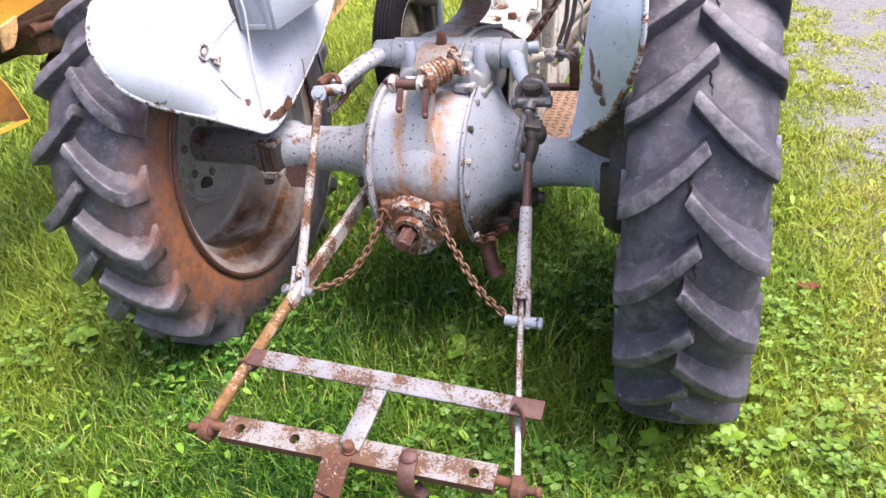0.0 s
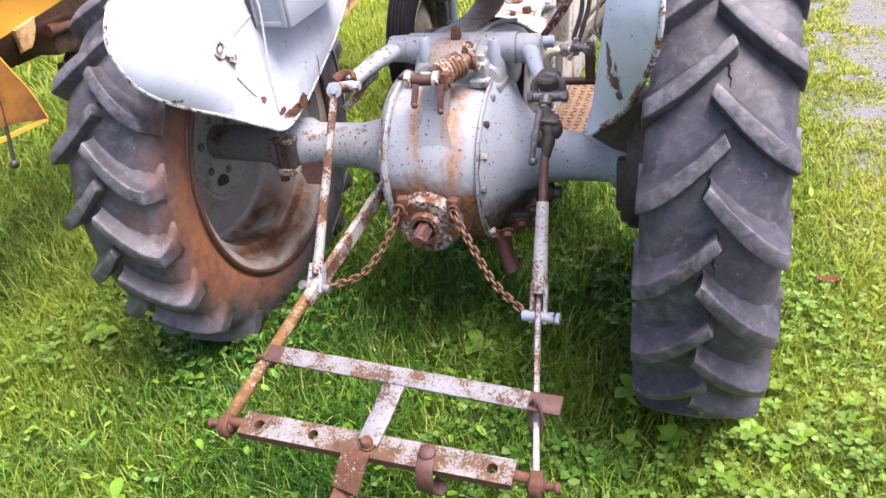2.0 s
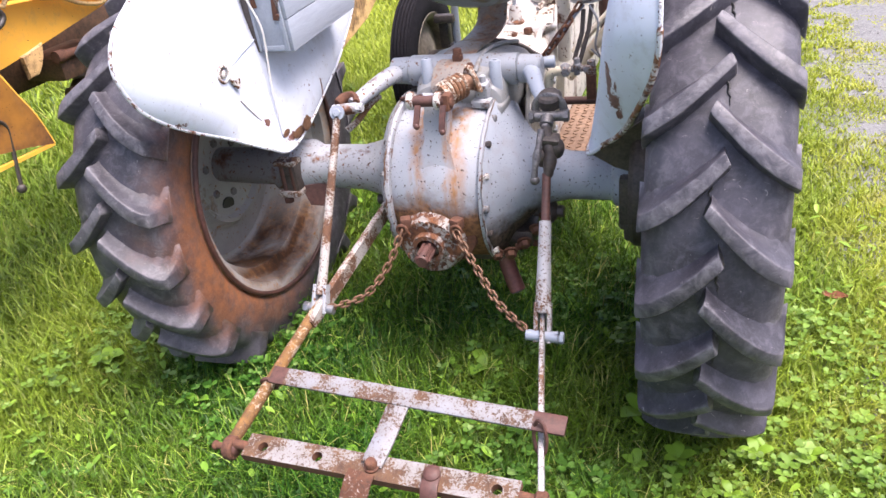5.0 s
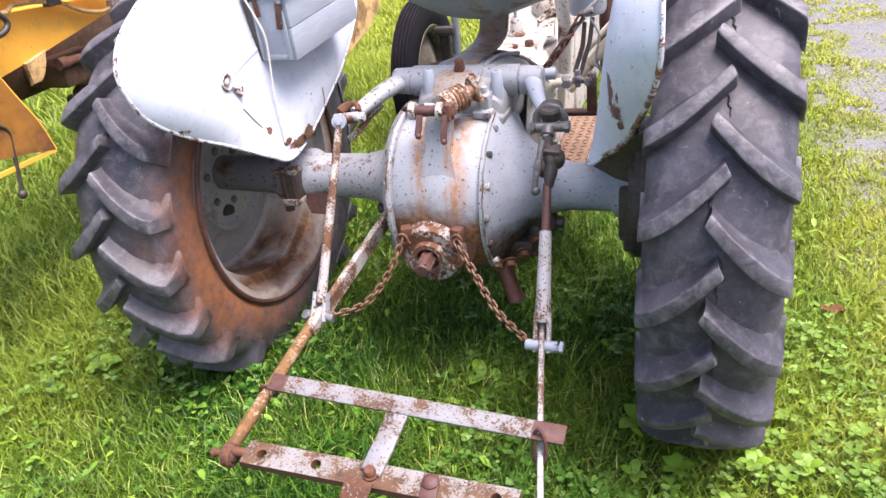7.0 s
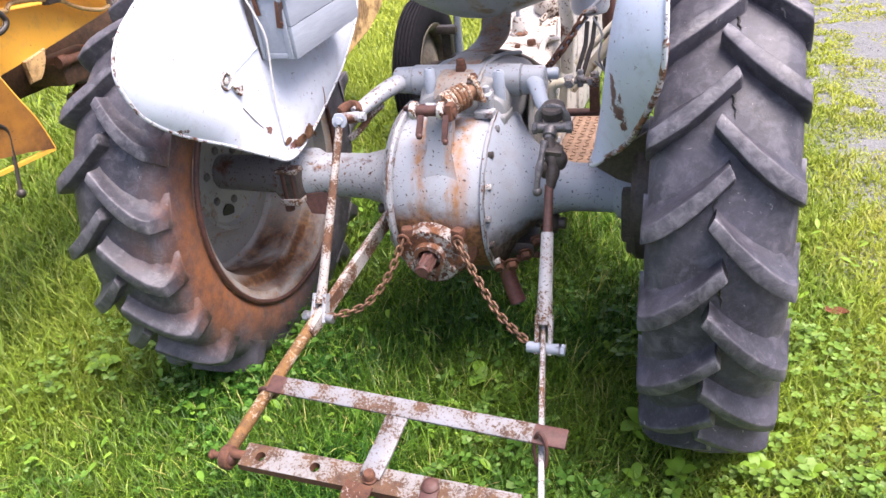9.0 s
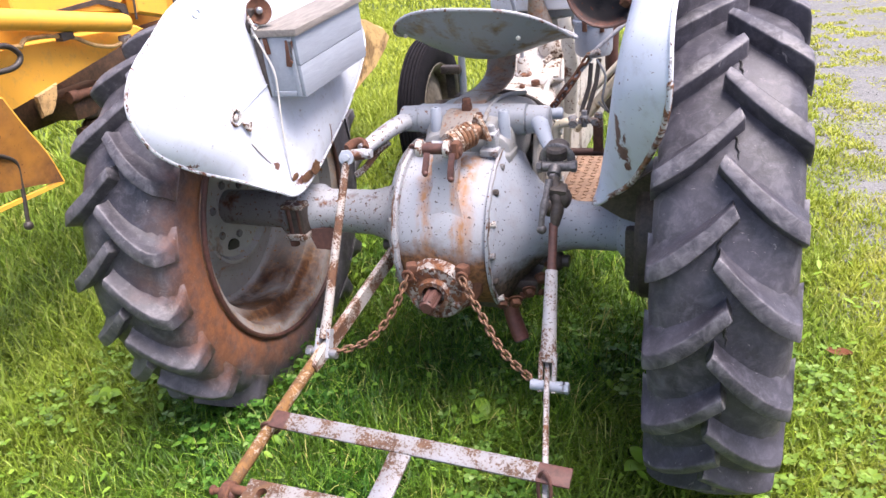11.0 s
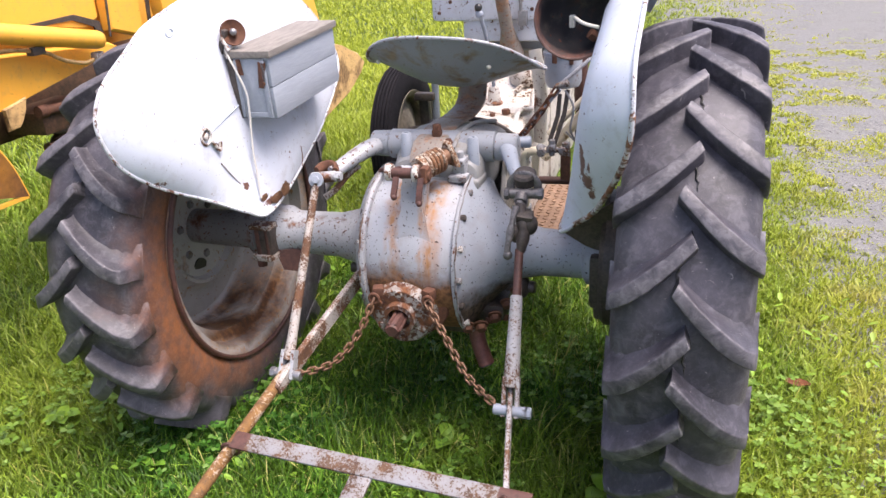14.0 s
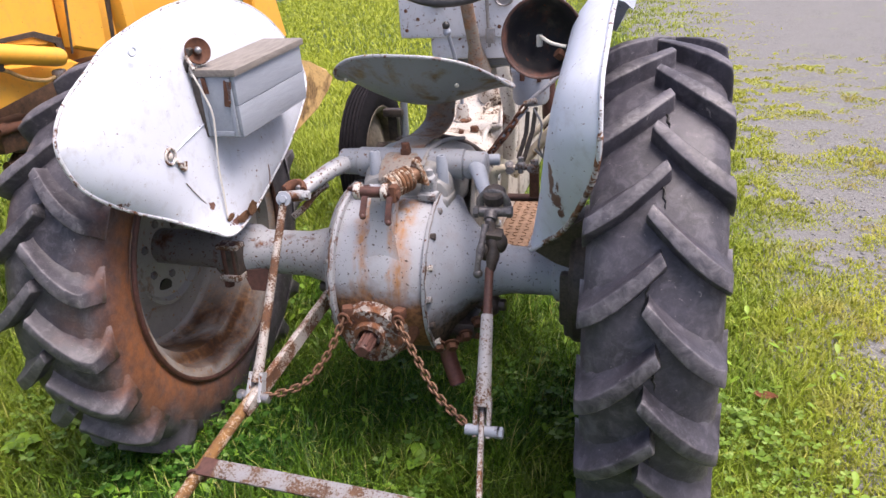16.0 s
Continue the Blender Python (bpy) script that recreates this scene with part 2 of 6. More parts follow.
# ---- shape helpers ----
class Shape:
    """One mesh under work: add forms, then hand it to part()."""

    def __init__(self):
        self.bm = bmesh.new()

    def box(self, c, size, rot=(0, 0, 0), bevel=0.003, m=None):
        m = (m or Matrix()) @ pose(*c, *rot) @ Matrix.Diagonal((*size, 1))
        got = bmesh.ops.create_cube(self.bm, size=1.0, matrix=m)
        if bevel:
            edges = list({e for v in got["verts"] for e in v.link_edges})
            bmesh.ops.bevel(self.bm, geom=edges, offset=bevel, segments=2, affect="EDGES", profile=0.6)
        return self

    def rings(self, rings, closed=False, caps=True):
        """Skin a row of rings of points; closed joins the last ring to the first."""
        bm = self.bm
        vs = [[bm.verts.new(p) for p in r] for r in rings]
        n = len(vs[0])
        k = len(vs)
        for i in range(k if closed else k - 1):
            a, b = vs[i], vs[(i + 1) % k]
            for j in range(n):
                bm.faces.new((a[j], a[(j + 1) % n], b[(j + 1) % n], b[j]))
        if caps and not closed:
            bm.faces.new(list(reversed(vs[0])))
            bm.faces.new(vs[-1])
        return self

    def lathe(self, profile, origin, axis, seg=32, closed=False, caps=True):
        """profile: (distance along axis, radius)."""
        q = Vector(axis).to_track_quat("Z", "Y").to_matrix()
        o = Vector(origin)
        rr = [[o + q @ Vector((r * math.cos(2 * math.pi * j / seg), r * math.sin(2 * math.pi * j / seg), h)) for j in range(seg)]
              for h, r in profile]
        return self.rings(rr, closed=closed, caps=caps)

    def rod(self, a, b, r, seg=16, r2=None, bevel=0.0015):
        a, b = Vector(a), Vector(b)
        d = (b - a).length
        r2 = r if r2 is None else r2
        k = min(bevel, r * 0.4, d * 0.3)
        return self.lathe([(0, r - k), (k, r), (d - k, r2), (d, r2 - k)], a, b - a, seg)

    def tube(self, pts, r, seg=10, closed=False, flat=1.0):
        """Sweep a round (or flattened) section along points; r may be one number or one for each point."""
        pts = [Vector(p) for p in pts]
        n = len(pts)
        rs = r if isinstance(r, (list, tuple)) else [r] * n
        rings, up = [], None
        for i, p in enumerate(pts):
            if closed:
                t = (pts[(i + 1) % n] - pts[i - 1]).normalized()
            else:
                t = (pts[min(i + 1, n - 1)] - pts[max(i - 1, 0)]).normalized()
            if up is None:
                up = Vector((0, 0, 1)) if abs(t.z) < 0.9 else Vector((1, 0, 0))
            s = t.cross(up).normalized()
            up = s.cross(t).normalized()
            rings.append([p + rs[i] * (math.cos(a) * s + flat * math.sin(a) * up) for a in (2 * math.pi * j / seg for j in range(seg))])
        return self.rings(rings, closed=closed)

    def prism(self, poly, thick, m=None, bevel=0.0015):
        """Extrude a flat outline (x, y) by thick along z, centred, then place it by m."""
        m = m or Matrix()
        top = [m @ Vector((x, y, thick / 2)) for x, y in poly]
        low = [m @ Vector((x, y, -thick / 2)) for x, y in poly]
        bm = self.bm
        a, b = [bm.verts.new(p) for p in low], [bm.verts.new(p) for p in top]
        n = len(poly)
        faces = [bm.faces.new(list(reversed(a))), bm.faces.new(b)]
        for j in range(n):
            faces.append(bm.faces.new((a[j], a[(j + 1) % n], b[(j + 1) % n], b[j])))
        if bevel:
            edges = list(faces[0].edges) + list(faces[1].edges)
            bmesh.ops.bevel(bm, geom=edges, offset=bevel, segments=1, affect="EDGES")
        return self

    def ball(self, c, r, squash=(1, 1, 1), seg=14):
        m = Matrix.Translation(c) @ Matrix.Diagonal((r * squash[0], r * squash[1], r * squash[2], 1))
        bmesh.ops.create_uvsphere(self.bm, u_segments=seg, v_segments=max(6, seg // 2), radius=1, matrix=m)
        return self

    def nut(self, c, axis, r, h):
        return self.lathe([(0, r), (h * 0.8, r), (h, r * 0.86)], c, axis, 6)


def part(name, shape, material, parent=None, label="", sharp=38):
    """Link a shape as one mesh object, under a thing or a part."""
    bm = shape.bm if isinstance(shape, Shape) else shape
    bmesh.ops.recalc_face_normals(bm, faces=bm.faces)
    lim = radians(sharp)
    for f in bm.faces:
        f.smooth = True
    for e in bm.edges:
        if len(e.link_faces) == 2 and e.calc_face_angle(0) > lim:
            e.smooth = False
    me = bpy.data.meshes.new(name)
    bm.to_mesh(me)
    bm.free()
    me.materials.append(material)
    ob = new(name, me)
    if parent:
        ob.parent = parent
    return tagged(ob, label)


def thing(name, label, category, group="", kind="", at=(0, 0, 0)):
    ob = new(name)
    ob.empty_display_size = 0.05
    ob.location = at
    return tagged(ob, label, category, group, kind)


def curve_through(ctrl, per=8, closed=False):
    """A smooth line through control points."""
    c = [Vector(p) for p in ctrl]
    n, out = len(c), []
    for i in range(n if closed else n - 1):
        if closed:
            a, b, d, e = c[i - 1], c[i], c[(i + 1) % n], c[(i + 2) % n]
        else:
            a, b, d, e = c[max(i - 1, 0)], c[i], c[i + 1], c[min(i + 2, n - 1)]
        for k in range(per):
            t = k / per
            out.append(0.5 * ((2 * b) + (d - a) * t + (2 * a - 5 * b + 4 * d - e) * t * t + (3 * b - a - 3 * d + e) * t ** 3))
    if not closed:
        out.append(c[-1])
    return out

# ---- ground ----
def lie(x):
    """Height of the ground: it falls gently towards the yard."""
    return -0.065 * np.tanh(1.2 * x)


def ground_material():
    m, nt, bs = nodes_of("turf_and_gravel")
    v = coords(nt)
    sep = nt.nodes.new("ShaderNodeSeparateXYZ")
    nt.links.new(v, sep.inputs[0])
    yy = nt.nodes.new("ShaderNodeMath")
    yy.operation = "POWER"
    nt.links.new(calc_open(nt, "MAXIMUM", sep.outputs["Y"], 0.0), yy.inputs[0])
    yy.inputs[1].default_value = 2.0
    lean = calc_open(nt, "ADD", sep.outputs["X"], calc_open(nt, "MULTIPLY", yy.outputs[0], 0.0115))
    wob = calc_open(nt, "MULTIPLY", noise_at(nt, v, 1.6, 5, 0.65), 1.1)
    stony = mask(nt, calc_open(nt, "MULTIPLY", calc_open(nt, "ADD", lean, wob), 0.4), 0.58, 0.72)
    clump = noise_at(nt, v, 7.0, 5, 0.6)
    fine = noise_at(nt, v, 90.0, 4, 0.7)
    soil = mixed(nt, fine, (0.010, 0.014, 0.004), (0.030, 0.042, 0.012))
    turf = mixed(nt, clump, soil, (0.050, 0.100, 0.014))
    dots = nt.nodes.new("ShaderNodeTexVoronoi")
    dots.inputs["Scale"].default_value = 95.0
    nt.links.new(v, dots.inputs["Vector"])
    grit = mixed(nt, ramp(nt, dots.outputs["Color"], [(0.2, (0, 0, 0)), (0.8, (1, 1, 1))]), (0.064, 0.065, 0.063), (0.206, 0.206, 0.200))
    lumps = noise_at(nt, v, 26.0, 6, 0.8)
    grit = mixed(nt, mask(nt, lumps, 0.48, 0.66), grit, (0.175, 0.176, 0.171))
    grit = mixed(nt, mask(nt, noise_at(nt, v, 38.0, 5, 0.75), 0.56, 0.68), grit, (0.050, 0.050, 0.048))
    grit = mixed(nt, mask(nt, noise_at(nt, v, 2.3, 5, 0.6), 0.35, 0.75), grit, (0.154, 0.155, 0.154))
    moss = mask(nt, noise_at(nt, v, 2.6, 6, 0.66), 0.60, 0.68)
    grit = mixed(nt, calc(nt, "MULTIPLY", moss, 0.7), grit, (0.20, 0.25, 0.06))
    nt.links.new(mixed(nt, stony, turf, grit), bs.inputs["Base Color"])
    bs.inputs["Roughness"].default_value = 0.95
    bumped(nt, bs, calc(nt, "ADD", calc(nt, "MULTIPLY", fine, 0.5), calc(nt, "MULTIPLY", dots.outputs["Distance"], 0.5)), 0.8, 0.008)
    return m


GROUND = ground_material()
g = bmesh.new()
bmesh.ops.create_grid(g, x_segments=160, y_segments=160, size=400)
for vtx in g.verts:
    for ax in (0, 1):
        k = vtx.co[ax] / 400
        vtx.co[ax] = math.copysign(abs(k) ** 3.2, k) * 400
    vtx.co.z = lie(vtx.co.x)
tagged(part("ground", g, GROUND), "green turf that thins into grey gravel", "ground", kind="structure")

# ---- tractor: wheels ----
def rubber(stained=False):
    m, nt, bs = nodes_of("rust_stained_rubber" if stained else "weathered_rubber")
    v = coords(nt)
    big = noise_at(nt, v, 9.0, 5, 0.65)
    fine = noise_at(nt, v, 160.0, 4, 0.7)
    mid = noise_at(nt, v, 34.0, 5, 0.7, 0.6)
    base = mixed(nt, mask(nt, big, 0.35, 0.68), (0.025, 0.024, 0.031), (0.067, 0.064, 0.079))
    # dry dust in soft patches, worn scuffs, a few pale nicks and dark cracks
    base = mixed(nt, calc(nt, "MULTIPLY", mask(nt, mid, 0.50, 0.74), 0.50), base, (0.165, 0.158, 0.180))
    base = mixed(nt, calc(nt, "MULTIPLY", mask(nt, fine, 0.52, 0.75), 0.40), base, (0.12, 0.114, 0.122))
    # light difference put into the colour: left tyre's rubber lifted, the rest lowered
    tone = (1.12, 1.10, 1.10) if stained else (0.80, 0.80, 0.86)
    base = mixed(nt, 1.0, base, tone, "MULTIPLY")
    nick = coords(nt, (1.0, 2.2, 0.8))
    base = mixed(nt, calc(nt, "MULTIPLY", mask(nt, noise_at(nt, nick, 60.0, 4, 0.62, 1.2), 0.68, 0.71), 0.7), base, (0.30, 0.28, 0.28))
    base = mixed(nt, mask(nt, noise_at(nt, nick, 42.0, 5, 0.7, 2.0), 0.685, 0.70), base, (0.006, 0.006, 0.007))
    # chalky wear along the edges of the bars
    geo = nt.nodes.new("ShaderNodeNewGeometry")
    worn = calc(nt, "MULTIPLY", mask(nt, geo.outputs["Pointiness"], 0.515, 0.60), mask(nt, mid, 0.36, 0.60))
    base = mixed(nt, calc(nt, "MULTIPLY", worn, 0.75), base, (0.23, 0.22, 0.235))
    if stained:
        # rust washed out of the rim over the sidewall, widest towards the rear and bottom
        sep = nt.nodes.new("ShaderNodeSeparateXYZ")
        nt.links.new(v, sep.inputs[0])
        dz = calc_open(nt, "SUBTRACT", sep.outputs["Z"], 0.573)
        rad = calc_open(nt, "SQRT", calc_open(nt, "ADD", calc_open(nt, "MULTIPLY", sep.outputs["Y"], sep.outputs["Y"]), calc_open(nt, "MULTIPLY", dz, dz)), 0.0)
        reach = calc_open(nt, "ADD", rad, calc_open(nt, "MULTIPLY", calc_open(nt, "SUBTRACT", noise_at(nt, v, 8.0, 5, 0.65), 0.5), 0.14))
        reach = calc_open(nt, "ADD", reach, calc_open(nt, "MULTIPLY", calc_open(nt, "ADD", sep.outputs["Y"], 0.22), 0.22))
        wash = ramp(nt, reach, [(0.375, (1, 1, 1)), (0.49, (0, 0, 0))])
        inner = ramp(nt, calc_open(nt, "ADD", sep.outputs["X"], 1.0), [(0.30, (0, 0, 0)), (0.36, (1, 1, 1))])
        wash = calc(nt, "MULTIPLY", calc(nt, "MULTIPLY", wash, inner), mask(nt, noise_at(nt, v, 30.0, 4, 0.6), 0.15, 0.6))
        base = mixed(nt, calc(nt, "MULTIPLY", wash, 0.9), base, mixed(nt, fine, (0.15, 0.055, 0.026), (0.43, 0.165, 0.06)))
    nt.links.new(base, bs.inputs["Base Color"])
    bs.inputs["Roughness"].default_value = 0.52
    bumped(nt, bs, calc(nt, "ADD", calc(nt, "MULTIPLY", fine, 0.4), calc(nt, "MULTIPLY", mid, 0.6)), 0.35, 0.003)
    return m


RUBBER = rubber()
RUBBER_STAINED = rubber(True)
AXLE_Z = 0.573
X_RIGHT, X_LEFT = 0.645, -0.718
N_LUG = 21
tractor = thing("tractor", "old grey farm tractor with rusty paint standing on grass", "tractor")


def lerp_table(x, table):
    for (a, fa), (b, fb) in zip(table, table[1:]):
        if x <= b:
            return fa + (fb - fa) * max(0.0, (x - a) / (b - a))
    return table[-1][1]


def polar(u, r, a):
    return Vector((u, -r * math.cos(a), r * math.sin(a)))


CARCASS = [(0.0, 0.566), (0.06, 0.562), (0.10, 0.553), (0.125, 0.538), (0.137, 0.52), (0.143, 0.49), (0.146, 0.455), (0.141, 0.415), (0.128, 0.380)]


def tyre_mesh():
    s = Shape()
    prof = [(-u, r) for u, r in reversed(CARCASS[1:])] + CARCASS + [(0.11, 0.368), (0.09, 0.40), (0.10, 0.50), (0.0, 0.54), (-0.10, 0.50), (-0.09, 0.40), (-0.11, 0.368)]
    return s.lathe([(u * 0.91, r) for u, r in prof], (0, 0, 0), (1, 0, 0), 96, closed=True)


def lug_shape(side):
    """One tread bar from past the crown to the shoulder and a little down the sidewall."""
    s = Shape()
    top = [(-0.02, 0.601), (0.06, 0.599), (0.10, 0.594), (0.13, 0.584), (0.143, 0.576), (0.147, 0.560), (0.150, 0.520)]
    us = [-0.016, -0.008, 0.02, 0.05, 0.08, 0.105, 0.125, 0.137, 0.143, 0.147, 0.150]
    rings = []

    def ang(u):
        t = max(0.0, min(1.0, (u + 0.016) / 0.165))
        return -radians(11.8) * (1 - (1 - t) ** 1.4)

    for i, u in enumerate(us):
        a = ang(u)
        du = 0.004
        da = (ang(u + du) - ang(u - du)) * 0.6
        t = Vector((2 * du, da)).normalized()
        n = Vector((-t.y, t.x))
        rt = lerp_table(u, top)
        base = lerp_table(abs(u), CARCASS) - 0.008
        if u > 0.137:
            base = 0.505 - 0.6 * (u - 0.137)
        wide = 0.0165 + 0.0085 * min(1, max(0, u) / 0.13)
        end = 0.85 if i == 0 else 1.0
        ring = []
        h = rt - base
        for off, rad in ((3.3, -0.05), (2.2, 0.10), (1.5, 0.30), (1.06, 0.60), (0.84, 0.90), (0.76 * end, 0.985), (0.66 * end, 1.0), (-0.58 * end, 1.0), (-0.67, 0.98), (-0.72, 0.90), (-0.84, 0.3), (-0.98, 0.0)):
            off, rad = off * wide, base + h * rad
            ring.append(polar(0.91 * side * (u + n.x * min(off, wide) * max(0.0, min(1.0, (0.14 - u) / 0.05))), rad, a + n.y * off / 0.6))
        rings.append(ring)
    return s.rings(rings)


def rim_shape():
    out = [(0.132, 0.384), (0.126, 0.388), (0.118, 0.380), (0.112, 0.358), (0.07, 0.350), (0.045, 0.318), (-0.045, 0.318), (-0.07, 0.350), (-0.112, 0.358), (-0.118, 0.380), (-0.126, 0.388), (-0.132, 0.384)]
    inn = [(-0.128, 0.376), (-0.118, 0.350), (-0.075, 0.342), (-0.05, 0.310), (0.05, 0.310), (0.075, 0.342), (0.118, 0.350), (0.128, 0.376)]
    return Shape().lathe([(u * 0.94, r) for u, r in out + inn], (0, 0, 0), (1, 0, 0), 80, closed=True)




def rim_paint():
    """Dull grey rim paint, wet rust lying along the bottom of the well and in blooms elsewhere."""
    m, nt, bs = nodes_of("rusty_grey_rim")
    v = coords(nt)
    sep = nt.nodes.new("ShaderNodeSeparateXYZ")
    nt.links.new(v, sep.inputs[0])
    big = noise_at(nt, v, 6.0, 6, 0.62, 0.4)
    fine = noise_at(nt, v, 70.0, 4, 0.65)
    dz = calc_open(nt, "SUBTRACT", sep.outputs["Z"], 0.573)
    rad = calc_open(nt, "SQRT", calc_open(nt, "ADD", calc_open(nt, "MULTIPLY", sep.outputs["Y"], sep.outputs["Y"]), calc_open(nt, "MULTIPLY", dz, dz)), 0.0)
    wavy = calc_open(nt, "ADD", rad, calc_open(nt, "MULTIPLY", calc_open(nt, "SUBTRACT", big, 0.5), 0.10))
    pool = ramp(nt, wavy, [(0.282, (0, 0, 0)), (0.302, (1, 1, 1)), (0.318, (1, 1, 1)), (0.352, (0, 0, 0))])
    pool = calc(nt, "MULTIPLY", pool, ramp(nt, calc_open(nt, "ADD", sep.outputs["Z"], calc_open(nt, "MULTIPLY", calc_open(nt, "SUBTRACT", big, 0.5), 0.2)), [(0.30, (1, 1, 1)), (0.385, (0, 0, 0))]))
    edge = calc(nt, "MULTIPLY", mask(nt, wavy, 0.338, 0.372), 0.9)
    bloom = mask(nt, big, 0.61, 0.70)
    chips = mask(nt, fine, 0.62, 0.65)
    worn = calc(nt, "MAXIMUM", calc(nt, "MAXIMUM", pool, edge), calc(nt, "MAXIMUM", bloom, chips))
    base = mixed(nt, noise_at(nt, v, 14.0, 5, 0.7), (0.25, 0.24, 0.23), (0.46, 0.45, 0.44))
    rust = ramp(nt, calc(nt, "ADD", calc(nt, "MULTIPLY", fine, 0.5), calc(nt, "MULTIPLY", noise_at(nt, v, 18.0, 4, 0.6), 0.5)), [(0.38, (0.045, 0.017, 0.008)), (0.50, (0.14, 0.055, 0.016)), (0.62, (0.34, 0.16, 0.05))])
    wet = calc(nt, "MULTIPLY", mask(nt, pool, 0.55, 1.0), 0.45)
    nt.links.new(mixed(nt, worn, base, mixed(nt, wet, rust, (0.055, 0.020, 0.009))), bs.inputs["Base Color"])
    nt.links.new(calc(nt, "ADD", calc(nt, "MULTIPLY", fine, 0.35), 0.20), bs.inputs["Roughness"])
    bumped(nt, bs, calc(nt, "ADD", calc(nt, "MULTIPLY", fine, 0.4), calc(nt, "MULTIPLY", worn, 0.3)), 0.4, 0.0015)
    return m


WHEEL_RIM = rim_paint()


def rear_wheel(x, phase, disc_u, rubber_of, drop=0.0, size=1.0, stained_side=False):
    """phase: the angle of one right-hand bar's crown tip, up from straight behind."""
    spot = Matrix.Translation((x, 0, AXLE_Z - drop)) @ Matrix.Scale(size, 4)
    rim = part("rear_wheel", rim_shape(), WHEEL_RIM, tractor, "rear wheel rim with flaking rust")
    rim.matrix_basis = spot
    part("tyre", tyre_mesh(), rubber_of, rim, "worn black farm tyre")
    k = 1 if disc_u < 0 else -1
    d = Shape().lathe([(disc_u + 0.040 * k, 0.311), (disc_u + 0.012 * k, 0.303), (disc_u, 0.286), (disc_u + 0.010 * k, 0.235), (disc_u + 0.012 * k, 0.205), (disc_u + 0.024 * k, 0.190), (disc_u + 0.040 * k, 0.178), (disc_u + 0.050 * k, 0.173),
                       (disc_u + 0.050 * k, 0.163), (disc_u + 0.034 * k, 0.152), (disc_u + 0.022 * k, 0.10), (disc_u + 0.02 * k, 0.0)], (0, 0, 0), (1, 0, 0), 64, caps=False)
    part("rim_edge", Shape().tube([polar(0.128 * (-1 if disc_u > 0 else 1), 0.382, 2 * math.pi * j / 72) for j in range(72)], 0.0072, 8, closed=True), RUST_RED, rim, "dark red rusted rim edge")
    part("wheel_disc", d, WHEEL_RIM, rim, "dished grey wheel centre")
    for side in (1, -1):
        first = part("tread_lug", lug_shape(side), rubber_of, rim, sharp=75)
        shift = 0 if side > 0 else radians(180 / N_LUG)
        for i in range(N_LUG):
            ob = first if i == 0 else new("tread_lug", first.data)
            ob.parent = rim
            ob.matrix_basis = Matrix.Rotation(-(phase + shift + i * 2 * math.pi / N_LUG), 4, "X")
    if stained_side:
        return rim
    # age cracks in the crown, below each left-hand bar's tip
    jag = [polar(0.004 + 0.0022 * math.sin(k * 2.3) + 0.0012 * k, 0.5665, -radians(1.2 + 0.75 * k)) for k in range(9)]
    split = part("tread_crack", Shape().tube(jag, [0.0010, 0.0022, 0.0030, 0.0022, 0.0032, 0.0024, 0.0018, 0.0014, 0.0006], 6), BLACK, rim, "dark age crack in the rubber")
    for i in range(N_LUG):
        ob = split if i == 0 else new("tread_crack", split.data)
        ob.parent = rim
        ob.matrix_basis = Matrix.Rotation(-(phase + radians(180 / N_LUG) + i * 2 * math.pi / N_LUG), 4, "X") @ Matrix.Scale(-1 if i % 3 == 1 else 1, 4, (1, 0, 0))
    return rim


wheel_r = rear_wheel(X_RIGHT, radians(55.8), 0.03, RUBBER, 0.008, 1.008)
wheel_l = rear_wheel(X_LEFT, radians(40.5), -0.085, RUBBER_STAINED, -0.006, 0.985, True)

# ---- tractor: axle and centre housing ----
s = Shape().lathe([(-0.132, 0.10), (-0.132, 0.205), (-0.11, 0.214), (0.0, 0.219), (0.09, 0.214), (0.108, 0.205), (0.108, 0.10)], (0, 0, 0.575), (1, 0, 0), 72)
centre = part("centre_housing", s, BARREL, tractor, "round grey centre housing streaked with rust")
for x0, tag in ((-0.134, 1), (0.110, 1)):
    part("flange", Shape().lathe([(-0.006, 0.20), (-0.006, 0.2225), (-0.004, 0.225), (0.003, 0.225), (0.005, 0.2225), (0.005, 0.20)], (x0, 0, 0.575), (1, 0, 0), 72), GREY_RUSTY, centre, "bolted flange edge")
for x0, d in ((-0.143, -1), (0.119, 1)):
    for i in range(9):
        a = radians(-62 + i * 21.5)
        p = polar(0, 0.211 + 0.002 * math.sin(i * 2.7), a) + Vector((x0 - 0.006 * d, 0, 0.575))
        part("bolt", Shape().lathe([(0, 0.0125), (0.003, 0.0125), (0.003, 0.009), (0.013, 0.009), (0.015, 0.0065)], p, (d, 0.15 * math.sin(i * 1.9), 0.1), 8), (FLAKED_BAR, WORN_PALE, OILY)[i % 3], centre)
        part("seam_bead", Shape().tube([polar(0, 0.2265 + 0.0015 * math.sin(7 * t_ + i), a + radians(21.5) * t_) + Vector((x0 - 0.004 * d + 0.0012 * math.sin(9 * t_ + i * 2), 0, 0.575)) for t_ in (k_ / 8 for k_ in range(9))], 0.0020, 6), FLAKED_BAR, centre)
s = Shape().lathe([(0.113, 0.218), (0.122, 0.208), (0.132, 0.186), (0.150, 0.156), (0.178, 0.122), (0.212, 0.092), (0.25, 0.072), (0.29, 0.063), (0.40, 0.061), (0.41, 0.075), (0.43, 0.078), (0.445, 0.078)], (0, 0, 0.582), (1, 0, 0), 56)
part("axle_housing", s, BELL, tractor, "bell-shaped blue-grey axle housing")
